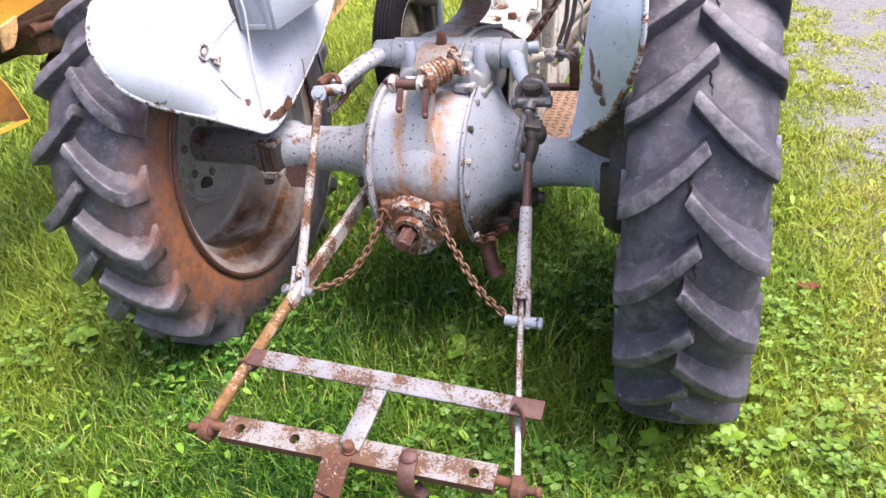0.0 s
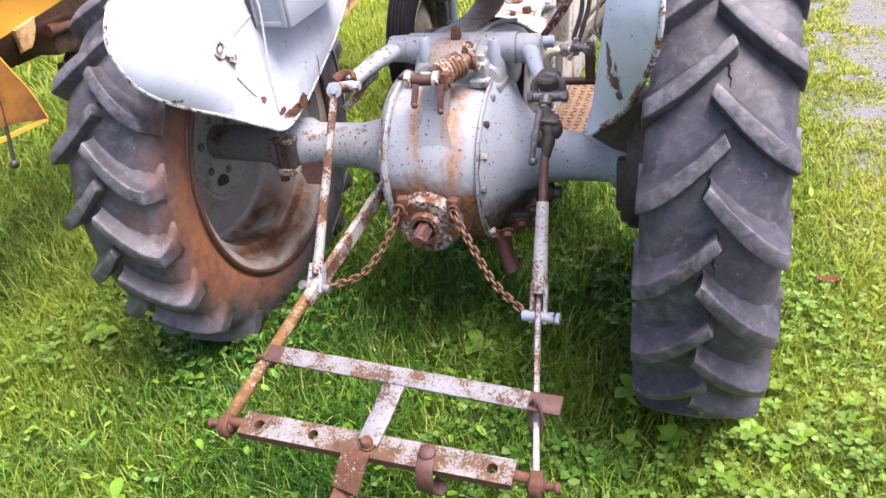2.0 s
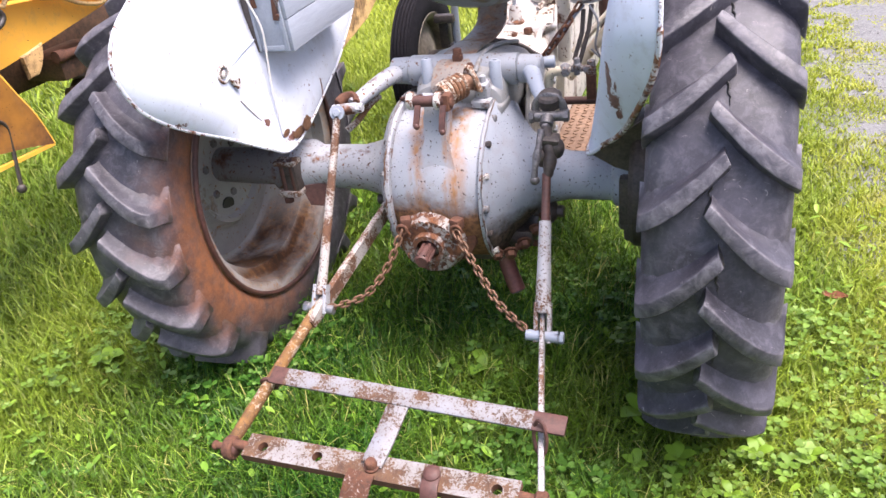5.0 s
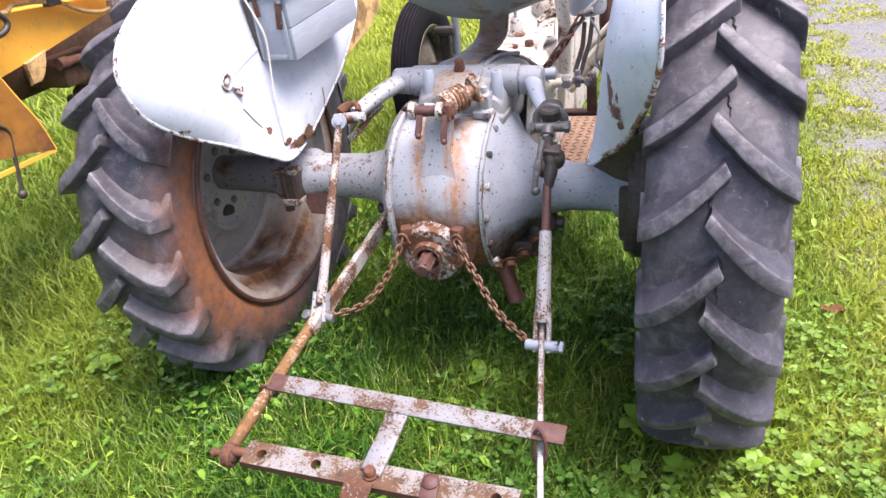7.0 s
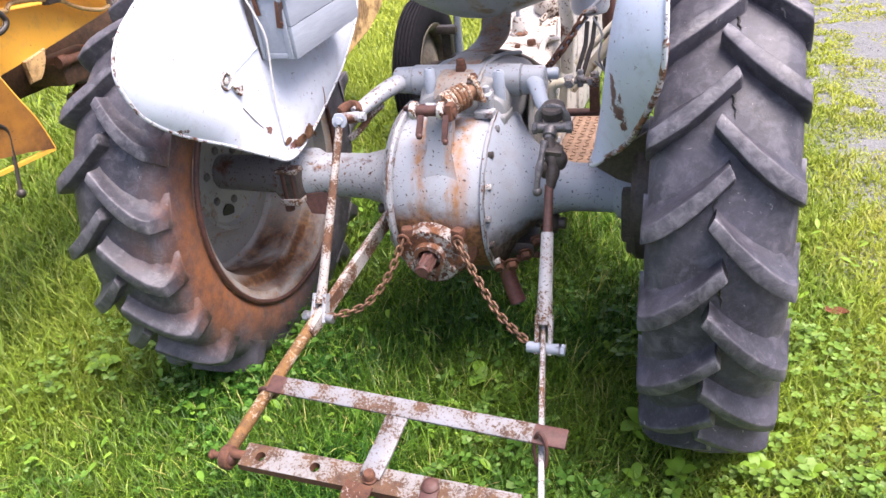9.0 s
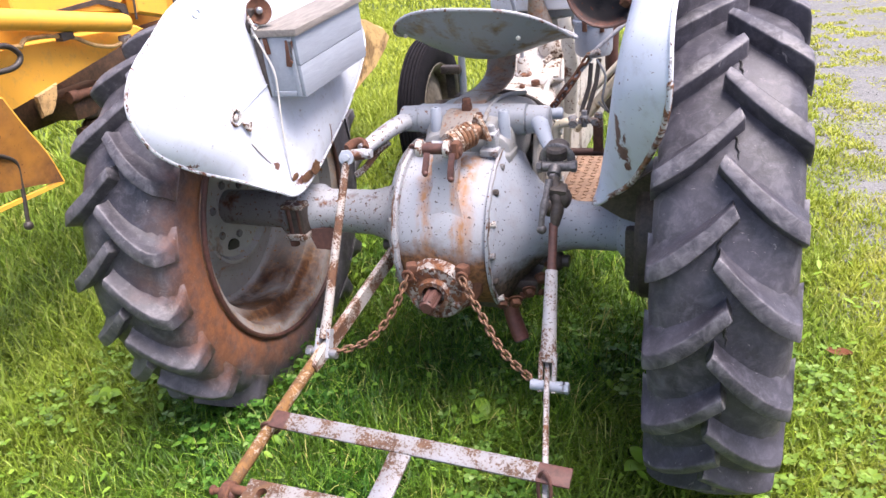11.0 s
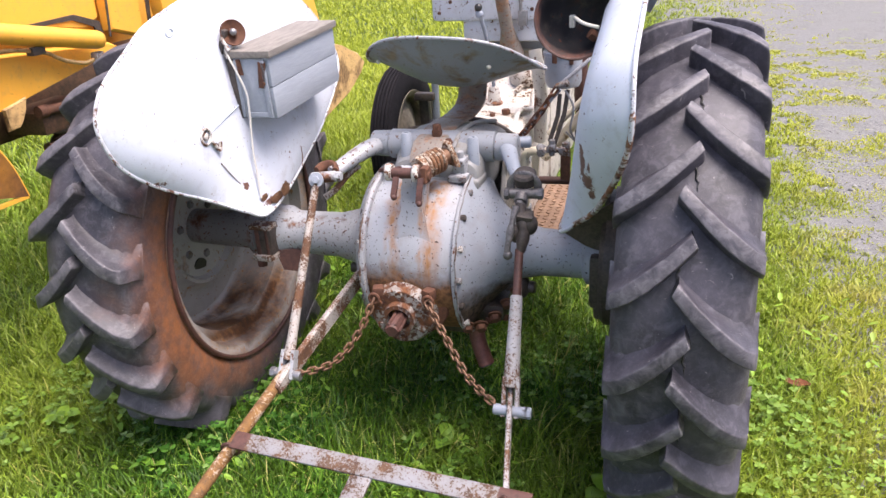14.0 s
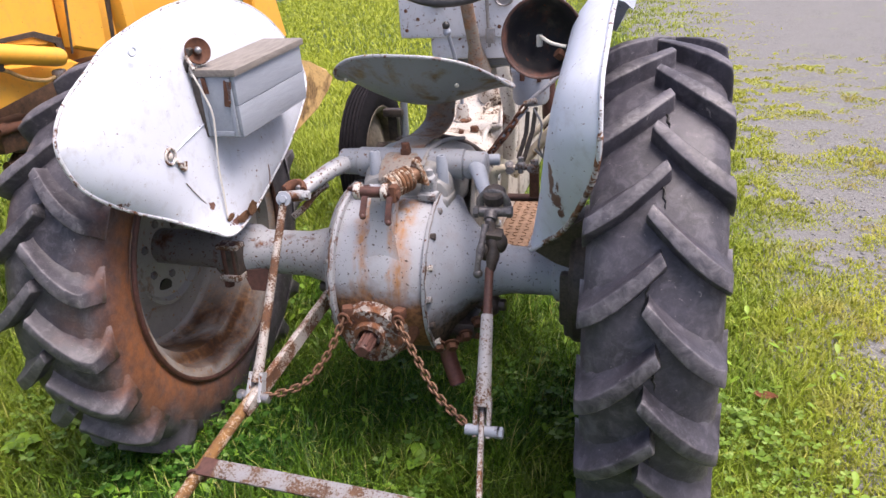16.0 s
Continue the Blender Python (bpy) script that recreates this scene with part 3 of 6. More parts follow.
s = Shape().lathe([(-0.143, 0.215), (-0.16, 0.196), (-0.175, 0.150), (-0.20, 0.105), (-0.235, 0.078), (-0.29, 0.064), (-0.43, 0.062), (-0.455, 0.075), (-0.50, 0.078)], (0, 0, 0.59), (1, 0, 0), 56)
part("axle_housing", s, GREY_RUSTY, tractor, "grey axle housing speckled with rust")
# power take-off
s = Shape().lathe([(0, 0.09), (0.03, 0.085), (0.045, 0.080), (0.052, 0.074), (0.052, 0.045), (0.07, 0.042), (0.07, 0.030), (0.04, 0.028)], (-0.03, -0.19, 0.487), (0, -1, -0.05), 40)
pto = part("power_take_off", s, PTO_PAINT, tractor, "round rusty power take-off cover")
part("shaft", Shape().lathe([(0, 0.017), (0.080, 0.017), (0.084, 0.014), (0.084, 0.0)], (-0.03, -0.235, 0.487), (0.05, -1, -0.03), 24), RUST_RED, pto, "red-brown splined shaft")
for i in range(6):
    a = 2 * math.pi * i / 6
    o = Vector((-0.03 + 0.0175 * math.cos(a), -0.236, 0.487 + 0.0175 * math.sin(a)))
    part("spline", Shape().rod(o, o + Vector((0.0039, -0.078, -0.0023)), 0.0042, 8), RUST_RED, pto)

# ---- tractor: fenders ----
def fender(rim, foot, lean, label, paint, lip_paint, bend, lip=0.0042):
    """A pressed fender shell: its rolled lip follows a closed outline, and the sheet rounds from there to a side plate.
    foot: the plate's x at 0.75 m height; lean: how far x moves for each metre above that."""
    edge = curve_through(rim, 8, closed=True)
    n = len(edge)
    c = sum(edge, Vector()) / n
    bm = bmesh.new()
    rings = []

    def plate(y, z):
        w = min(1.0, max(0.0, (y + 0.24) / 0.22))
        w = w * w * (3 - 2 * w)
        return (1 - w) * (foot + lean * (z - 0.75)) + w * (foot + lean * 0.18 + bend * (z - 1.0))

    for k, out in ((1.0, 1.0), (0.985, 0.88), (0.95, 0.68), (0.90, 0.47), (0.84, 0.28), (0.76, 0.13), (0.66, 0.04), (0.4, 0.0), (0.15, 0.0)):
        ring = []
        for p in edge:
            q = c + (p - c) * k
            q.x = plate(q.y, q.z) + (p.x - plate(p.y, p.z)) * out
            q.x += 0.0025 * noise.noise(q * 5.0)
            ring.append(bm.verts.new(q))
        rings.append(ring)
    for a, b in zip(rings, rings[1:]):
        for j in range(n):
            bm.faces.new((a[j], a[(j + 1) % n], b[(j + 1) % n], b[j]))
    mid = bm.verts.new((plate(c.y, c.z), c.y, c.z))
    for j in range(n):
        bm.faces.new((rings[-1][j], rings[-1][(j + 1) % n], mid))
    bmesh.ops.recalc_face_normals(bm, faces=bm.faces)
    bmesh.ops.solidify(bm, geom=list(bm.faces), thickness=0.003)
    shell = part("fender", bm, paint, tractor, label)
    part("rolled_lip", Shape().tube(edge, lip, 8, closed=True), lip_paint, shell, "chipped rolled lip with rust")
    return shell


LIP = rust_paint("chipped_lip_paint", (0.54, 0.57, 0.62), 0.56, 0.64, 0.60, scale=26.0)
LIP_RUST = rust_paint("rusty_lip_paint", (0.52, 0.50, 0.50), 0.46, 0.58, 0.55, scale=24.0, rust_b=(0.22, 0.10, 0.05))


def flaked_fender(name, spots, across="X"):
    """Pale fender paint with flaked rusty patches; each spot is (place across, height, half width, half height, raggedness)."""
    m = FENDER.copy()
    m.name = name
    nt = m.node_tree
    bs = nt.nodes["Principled BSDF"]
    old = bs.inputs["Base Color"].links[0].from_socket
    v = coords(nt)
    sep = nt.nodes.new("ShaderNodeSeparateXYZ")
    nt.links.new(v, sep.inputs[0])

    def spot(x0, z0, wx, wz, bite):
        dx = calc_open(nt, "MULTIPLY", calc_open(nt, "SUBTRACT", sep.outputs[across], x0), 1 / wx)
        dz = calc_open(nt, "MULTIPLY", calc_open(nt, "SUBTRACT", sep.outputs["Z"], z0), 1 / wz)
        d = calc_open(nt, "SQRT", calc_open(nt, "ADD", calc_open(nt, "MULTIPLY", dx, dx), calc_open(nt, "MULTIPLY", dz, dz)), 0.0)
        d = calc_open(nt, "ADD", calc_open(nt, "MULTIPLY", d, 0.5), calc_open(nt, "MULTIPLY", calc_open(nt, "SUBTRACT", noise_at(nt, v, 55.0, 6, 0.75), 0.5), bite * 1.25))
        return ramp(nt, d, [(0.36, (1, 1, 1)), (0.40, (0, 0, 0))])

    worn = None
    for s_ in spots:
        worn = spot(*s_) if worn is None else calc(nt, "MAXIMUM", worn, spot(*s_))
    rust = ramp(nt, noise_at(nt, v, 60.0, 3, 0.6), [(0.3, (0.075, 0.035, 0.03)), (0.65, (0.17, 0.085, 0.065))])
    nt.links.new(mixed(nt, worn, old, rust), bs.inputs["Base Color"])
    return m


LEFT_RIM = [(-0.42, -0.172, 0.711), (-0.435, -0.235, 0.743), (-0.475, -0.34, 0.814), (-0.5, -0.453, 0.882), (-0.515, -0.539, 0.954), (-0.522, -0.573, 1.025),
            (-0.527, -0.569, 1.077), (-0.532, -0.524, 1.129), (-0.54, -0.429, 1.179), (-0.55, -0.305, 1.231), (-0.56, -0.029, 1.28), (-0.54, 0.206, 1.265),
            (-0.52, 0.40, 1.17), (-0.485, 0.50, 0.99), (-0.452, 0.30, 0.857), (-0.436, 0.10, 0.775), (-0.424, -0.06, 0.724)]
fender_l = fender(LEFT_RIM, -0.445, -0.10, "pale grey fender with chipped paint", flaked_fender("pale_fender_paint_rusty_tip", [(-0.055, 0.728, 0.045, 0.020, 1.0), (-0.125, 0.735, 0.04, 0.010, 1.2), (0.084, 0.79, 0.007, 0.034, 1.4), (-0.475, 0.893, 0.03, 0.010, 1.3), (-0.20, 0.80, 0.012, 0.012, 1.2), (-0.305, 0.965, 0.018, 0.018, 1.5), (-0.27, 0.925, 0.014, 0.012, 1.5)], "Y"), LIP, -0.20)
RIGHT_RIM = [(0.364, -0.17, 0.72), (0.416, -0.24, 0.774), (0.46, -0.30, 0.828), (0.509, -0.40, 0.935), (0.532, -0.45, 1.008), (0.539, -0.47, 1.076), (0.537, -0.44, 1.159), (0.539, -0.36, 1.214), (0.543, -0.22, 1.278),
             (0.55, 0.0, 1.31), (0.54, 0.24, 1.28), (0.48, 0.345, 1.16), (0.395, 0.42, 0.92), (0.365, 0.28, 0.80), (0.352, 0.08, 0.705)]
fender_r = fender(RIGHT_RIM, 0.372, 0.17, "pale blue-grey fender with a flaking rust patch", flaked_fender("pale_fender_paint_flaked", [(0.437, 0.950, 0.008, 0.05, 1.1), (0.447, 0.905, 0.016, 0.03, 1.35), (0.455, 0.872, 0.010, 0.02, 1.2), (0.452, 0.945, 0.005, 0.012, 1.2)]), LIP, 0.17, 0.0048)
part("rusty_lip", Shape().tube(curve_through(RIGHT_RIM[:6], 8), 0.0062, 8), LIP_RUST, fender_r, "rust-brown lower lip")
crown = Shape()
over = curve_through(RIGHT_RIM[8:12], 6)
crown.rings([[p, p + Vector((0.016, 0.004, -0.004)), p + Vector((0.034, 0.010, -0.020)), p + Vector((0.034, 0.014, -0.022)), p + Vector((0.014, 0.010, -0.008)), p + Vector((0, 0.004, -0.004))] for p in over])
# grey below the fender's own paint stands in for shade on this edge
part("fender_crown", crown, GREY, fender_r, "outer edge of the fender, greyed for its shade")
# black plate stands in for the shade behind the right fender's lower edge
part("fender_shade_plate", Shape().prism([(0.362, 0.684), (0.400, 0.715), (0.437, 0.742), (0.492, 0.782), (0.496, 0.655), (0.455, 0.640), (0.415, 0.652)], 0.012, pose(0, -0.095, 0, 90, 0, 0), 0.003), OILY, fender_r, "black plate standing in for shade under the fender")

# ---- tractor: drawbar and lower links ----
BALL_L, BALL_R = Vector((-0.335, -0.80, 0.271)), Vector((0.364, -0.803, 0.262))
PIN_L, PIN_R = Vector((-0.284, -0.409, 0.383)), Vector((0.291, -0.417, 0.371))


def flat_bar(shape, pts, half_w, half_t, lean=Vector((0, 0, 1))):
    """Sweep a flat section with eased corners along points; lean gives the way its broad side stands up."""
    pts = [Vector(p) for p in pts]
    rings = []
    for i, p in enumerate(pts):
        t = (pts[min(i + 1, len(pts) - 1)] - pts[max(i - 1, 0)]).normalized()
        side = t.cross(lean).normalized()
        up = side.cross(t)
        w = half_w[i] if isinstance(half_w, list) else half_w
        rings.append([p + side * half_t * sx + up * w * sz for sx, sz in ((-1, -0.86), (-0.6, -1), (0.6, -1), (1, -0.86), (1, 0.86), (0.6, 1), (-0.6, 1), (-1, 0.86))])
    return shape.rings(rings)


def lower_link(front, pin, ball, label, outer):
    a, b, c = Vector(front), Vector(pin), Vector(ball)
    pts = curve_through([a, b, c], 8)
    side = Vector((1, 0, 0))
    if outer < 0:
        # a flat front half and a round rear half, overlapping at the pin
        front_pts = [p + Vector((0.004, 0, 0)) for p in pts[:10]]
        link = part("lower_link", flat_bar(Shape(), front_pts, [0.0225] * 8 + [0.020, 0.012], 0.0085), LINK, tractor, label)
        rear = [p + Vector((-0.006, 0, 0)) for p in pts[6:]]
        part("rear_half", Shape().tube(rear, [0.0085, 0.0135] + [0.0150] * (len(rear) - 4) + [0.0145, 0.016], 14), LINK_ORANGE, link, "round rear half coated in orange rust")
    else:
        wide = [0.0245 - 0.010 * abs(i / (len(pts) - 1) - 0.35) for i in range(len(pts))]
        link = part("lower_link", flat_bar(Shape(), pts, wide, 0.006), LINK_PALE, tractor, label)
    part("link_eye", Shape().lathe([(-0.012, 0.015), (-0.012, 0.023), (-0.008, 0.027), (0.008, 0.027), (0.012, 0.023), (0.012, 0.015)], c, side, 28, closed=True), RUST, link)
    part("ball", Shape().ball(c, 0.0215, seg=20), RUST_RED, link, "dark rusty ball joint")
    part("retaining_pin", Shape().rod(c, c + side * outer * 0.040, 0.008).ball(c + side * outer * 0.041, 0.0115, (0.7, 1, 1)), RUST, link)
    part("front_pivot", Shape().ball(a, 0.034, (0.8, 1, 1)).rod(a - side * 0.04, a + side * 0.04, 0.016), OILY, link, "dark greasy pivot")
    part("pivot_bolt", Shape().rod(b - side * 0.035, b + side * 0.035, 0.010).nut(b + side * outer * 0.03, side * outer, 0.014, 0.014), STEEL, link)
    return link


link_l = lower_link((-0.215, -0.03, 0.505), PIN_L, BALL_L, "flat lower link bar coated in orange rust", -1)
link_r = lower_link((0.235, -0.03, 0.49), PIN_R, BALL_R, "flat lower link bar with worn white paint", 1)


def holed_bar(length, width, thick, holes, r):
    """A flat bar along x with round holes through it, each in a cell of its own."""
    s = Shape()
    bm = s.bm
    h = width / 2
    cuts = []
    for x in holes:
        cuts += [x - h, x + h]
    cuts = [-length / 2] + cuts + [length / 2]
    for z0 in (thick / 2, -thick / 2):
        for a, b in zip(cuts[0::2], cuts[1::2]):
            bm.faces.new([bm.verts.new((x, y, z0)) for x, y in ((a, -h), (b, -h), (b, h), (a, h))])
        for x in holes:
            seg = 16
            inner = [bm.verts.new((x + r * math.cos(2 * math.pi * (j + 0.5) / seg), r * math.sin(2 * math.pi * (j + 0.5) / seg), z0)) for j in range(seg)]
            outer = []
            for j in range(seg):
                c, d = math.cos(2 * math.pi * (j + 0.5) / seg), math.sin(2 * math.pi * (j + 0.5) / seg)
                k = h / max(abs(c), abs(d))
                outer.append(bm.verts.new((x + k * c, k * d, z0)))
            for j in range(seg):
                bm.faces.new((inner[j], inner[(j + 1) % seg], outer[(j + 1) % seg], outer[j]))
            for sx in (1, -1):
                for sy in (1, -1):
                    near = sorted(outer, key=lambda v: (v.co - Vector((x + sx * h, sy * h, z0))).length)[:2]
                    bm.faces.new((near[0], near[1], bm.verts.new((x + sx * h, sy * h, z0))))
    for x in holes:
        s.lathe([(-thick / 2, r), (thick / 2, r)], (x, 0, 0), (0, 0, 1), 16)
        bm.faces.ensure_lookup_table()
        bmesh.ops.delete(bm, geom=[bm.faces[-1], bm.faces[-2]], context="FACES_ONLY")
    loop = [(-length / 2, -h), (length / 2, -h), (length / 2, h), (-length / 2, h)]
    for (x0, y0), (x1, y1) in zip(loop, loop[1:] + loop[:1]):
        bm.faces.new([bm.verts.new(p) for p in ((x0, y0, -thick / 2), (x1, y1, -thick / 2), (x1, y1, thick / 2), (x0, y0, thick / 2))])
    bmesh.ops.remove_doubles(bm, verts=bm.verts, dist=0.0004)
    return s


HOLES = [-0.264, -0.132, -0.004, 0.127, 0.262]
bar = part("drawbar", holed_bar(0.612, 0.056, 0.020, HOLES, 0.0115), FLAKED, tractor, "flat steel drawbar with holes and flaking white paint", 60)
bar.data.materials.append(RUST)
for f_ in bar.data.polygons:
    if abs(f_.normal.z) < 0.5:
        f_.material_index = 1
bar.matrix_basis = pose(0.016, -0.80, 0.279, 12, 0.6, -0.4)
part("end_pin", Shape().rod((0.30, 0, 0), (0.352, 0, -0.006), 0.011), RUST, bar)
part("end_pin", Shape().rod((-0.352, 0, 0), (-0.30, 0, 0), 0.011), RUST, bar)
part("bolt", Shape().lathe([(0, 0.017), (0.005, 0.017), (0.006, 0.013), (0.018, 0.0125), (0.021, 0.010)], (-0.004, 0, 0.010), (0, 0, 1), 12), RUST, bar, "rusty hex bolt")
part("bolt", Shape().lathe([(0, 0.018), (0.006, 0.018), (0.010, 0.014), (0.012, 0.007)], (0.127, 0.004, 0.016), (0, 0, 1), 18), RUST_RED, bar, "round rusty bolt head")
# bent hitch plates
hp = Shape()
flat_bar(hp, [(-0.02, -0.018, 0.013), (-0.022, -0.035, 0.011), (-0.028, -0.055, -0.01), (-0.034, -0.085, -0.035)], 0.030, 0.004, Vector((1, 0, 0)))
hitch = part("hitch_plate", hp, HITCH, bar, "bent brown hitch plate")
part("plate_end", holed_bar(0.05, 0.058, 0.008, [0.0], 0.012), HITCH, hitch, "holed plate end with white paint").matrix_basis = pose(-0.036, -0.109, -0.052, 36, 0, 90) @ pose(0, 0, 0, 0, 0, 0)
strap = [(0.127, 0.004, 0.013), (0.129, -0.025, 0.014), (0.132, -0.045, -0.006), (0.134, -0.05, -0.035), (0.142, -0.038, -0.052), (0.158, -0.02, -0.046)]
part("strap", flat_bar(Shape(), curve_through(strap, 4), 0.018, 0.004, Vector((1, 0, 0))), RUST_RED, bar, "curled red-brown steel strap")
stem = part("centre_bar", flat_bar(Shape(), [(0.033, -0.672, 0.352), (0.022, -0.745, 0.318), (0.010, -0.80, 0.292)], 0.024, 0.005, Vector((1, 0, 0))), FLAKED_BAR, tractor, "short flat bar with flaking white paint")
LEAN = Vector((0, 1, 0.35))
cross = part("cross_bar", flat_bar(Shape(), [(-0.252, -0.653, 0.365), (0.05, -0.663, 0.359), (0.325, -0.673, 0.353)], 0.021, 0.0045, LEAN), FLAKED_BAR, tractor, "flat cross bar with flaking white paint")
part("bar_end", flat_bar(Shape(), [(-0.290, -0.652, 0.366), (-0.252, -0.653, 0.365)], 0.0212, 0.0046, LEAN), RUST_RED, cross, "dark rusty bar end")
part("bar_end", flat_bar(Shape(), [(0.325, -0.673, 0.353), (0.392, -0.675, 0.351)], 0.0212, 0.0046, LEAN), RUST_RED, cross, "dark rusty bar end")
d = (BALL_L - PIN_L).normalized()
u = d.cross(Vector((0, 0, 1))).normalized()
for q, u_, w_ in ((PIN_L.lerp(BALL_L, 0.575) + Vector((-0.006, 0, 0)), u * 0.0195, u.cross(d) * 0.0195), (Vector((0.342, -0.692, 0.327)), Vector((0.0145, 0, 0)), Vector((0, 0.006, 0.041)))):
    loop = [q + u_ * math.cos(a) + w_ * math.sin(a) + d * 0.005 * math.cos(a) for a in (2 * math.pi * j / 24 for j in range(24))]
    part("wire_clip", Shape().tube(loop, 0.0042, 8, closed=True), RUST_RED, cross, "rusty wire clip round the link")

# ---- tractor: lift arms and rods ----
COVER = rust_paint("grimy_grey_casting", (0.255, 0.26, 0.262), 0.60, 0.72, 0.655, scale=10.0, rust_a=(0.10, 0.07, 0.05), rust_b=(0.23, 0.165, 0.11), gloss=0.5)


def casting(rows, seg=36, square=0.55):
    """Rounded block: each row is (y, half width, bottom, top, x of its middle); the corners are eased like a cast housing."""
    rings = []
    for y, w, z0, z1, x0 in rows:
        h, zc = (z1 - z0) / 2, (z0 + z1) / 2
        rings.append([Vector((x0 + w * math.copysign(abs(math.cos(t)) ** square, math.cos(t)), y, zc + h * math.copysign(abs(math.sin(t)) ** square, math.sin(t)))) for t in (2 * math.pi * (j + 0.5) / seg for j in range(seg))])
    return Shape().rings(rings)


lift = part("lift_cover", casting([(-0.035, 0.105, 0.70, 0.800, 0.015), (-0.025, 0.118, 0.69, 0.835, 0.012), (0.02, 0.122, 0.69, 0.868, 0.010), (0.07, 0.122, 0.69, 0.886, 0.008), (0.16, 0.128, 0.69, 0.880, 0.006), (0.25, 0.130, 0.69, 0.862, 0.004), (0.32, 0.126, 0.69, 0.838, 0.004), (0.335, 0.115, 0.70, 0.815, 0.004)]), COVER, tractor, "rounded grey hydraulic lift cover stained with brown grime")
part("cover_flange", casting([(-0.050, 0.078, 0.765, 0.785, 0.045), (-0.044, 0.088, 0.760, 0.790, 0.045), (0.03, 0.105, 0.760, 0.790, 0.030), (0.06, 0.100, 0.764, 0.786, 0.025)], 40, 0.35), COVER, lift, "bolted foot of the cover")
part("valve_block", Shape().box((0.085, -0.028, 0.820), (0.034, 0.04, 0.05), (8, 0, -6), 0.006).box((0.085, -0.05, 0.797), (0.05, 0.03, 0.018), (8, 0, -6), 0.004).lathe([(0, 0.009), (0.016, 0.009), (0.018, 0.006)], (0.085, -0.03, 0.843), (0, 0, 1), 12), GREY_RUSTY, lift, "small rusty valve block")
part("cover_rib", Shape().tube(curve_through([(0.060, -0.01, 0.862), (0.062, 0.06, 0.884), (0.075, 0.16, 0.884), (0.10, 0.28, 0.858)], 5), 0.006, 8), COVER, lift)
s = Shape().lathe([(0, 0.030), (0.004, 0.034), (0.052, 0.036), (0.056, 0.033), (0.058, 0.040), (0.17, 0.040), (0.24, 0.040), (0.345, 0.040), (0.347, 0.033), (0.351, 0.037), (0.402, 0.035), (0.406, 0.030)], (-0.19, 0.06, 0.848), (1, 0, 0), 32)
part("rocker_shaft", s, GREY_SHAFT, lift, "blue-grey lift shaft housing")
for x, z0, z1 in ((-0.070, 0.82, 0.897), (0.111, 0.80, 0.890)):
    part("stud_boss", Shape().lathe([(0, 0.017), (z1 - z0 - 0.004, 0.014), (z1 - z0, 0.011), (z1 - z0, 0.006), (z1 - z0 - 0.012, 0.006)], (x, 0.0, z0), (0, 0, 1), 18), GREY, lift)
part("filler_bolt", Shape().box((0.004, 0.035, 0.888), (0.024, 0.02, 0.018)).nut((0.004, 0.035, 0.897), (0, 0, 1), 0.012, 0.014), RUST, lift, "rusty top bolt")
for x, y in ((-0.09, 0.12), (0.10, 0.12), (-0.10, 0.26), (0.10, 0.26), (0.105, 0.2), (-0.10, 0.2)):
    part("cover_bolt", Shape().nut((x * 1.32, y, 0.788), (0, 0, 1), 0.010, 0.012), COVER, lift)


def lift_arm(pts, radii, label, out):
    arm = part("lift_arm", Shape().tube(curve_through(pts, 6), [radii[0] + (radii[1] - radii[0]) * i / (6 * (len(pts) - 1)) for i in range(6 * (len(pts) - 1) + 1)], 14, flat=0.8), GREY_RUSTY if out < 0 else GREY, tractor, label)
    return arm


arm_l = lift_arm([(-0.165, 0.055, 0.850), (-0.195, 0.005, 0.842), (-0.230, -0.045, 0.822), (-0.253, -0.085, 0.806)], (0.030, 0.021), "curved grey lift arm with rust blisters", -1)
x, y, z = -0.266, -0.10, 0.799
part("fork", Shape().tube([(x + 0.03 * math.cos(a) * 0.9, y + 0.034 * math.sin(a), z + 0.01 + 0.012 * math.sin(a)) for a in (math.pi * (0.05 + 0.9 * j / 10) for j in range(11))], 0.010, 10, flat=1.6), RUST, arm_l, "rusty forked arm end")
part("cross_pin", Shape().rod((x - 0.035, y - 0.012, z), (x + 0.03, y, z + 0.004), 0.015).nut((x + 0.03, y, z + 0.004), (1, 0, 0), 0.013, 0.015), GREY_RUSTY, arm_l)
strap = curve_through([(-0.215, 0.0, 0.80), (-0.235, -0.03, 0.785), (-0.262, -0.06, 0.752), (-0.285, -0.085, 0.735)], 5)
part("curved_strap", Shape().tube(strap, 0.009, 10), LINK, arm_l, "curved rusty strap")
top = Vector((-0.283, -0.122, 0.799))
rod_l = part("lift_rod", Shape().tube([top, top.lerp(PIN_L, 0.25), top.lerp(PIN_L, 0.8), top.lerp(PIN_L, 0.93)], [0.0095, 0.0105, 0.0125, 0.015], 14), LINK, tractor, "slim lift rod with rust showing through white paint")
part("rod_eye", Shape().lathe([(-0.012, 0.012), (-0.012, 0.019), (0.012, 0.019), (0.012, 0.012)], top, (0.3, -1, 0.3), 20).nut(top + Vector((0.003, -0.012, 0.004)), (0.3, -1, 0.3), 0.011, 0.006), GREY, rod_l, "round grey eye with a bolt")
for dx in (-0.016, 0.016):
    part("fork_leg", flat_bar(Shape(), [top.lerp(PIN_L, 0.88) + Vector((dx * 0.8, 0, 0)), PIN_L + Vector((dx, -0.002, -0.012))], 0.015, 0.005), GREY_RUSTY, rod_l)
part("grease_pin", Shape().rod(PIN_L + Vector((-0.045, 0.005, 0)), PIN_L + Vector((0.04, 0, -0.002)), 0.012), STEEL, rod_l)

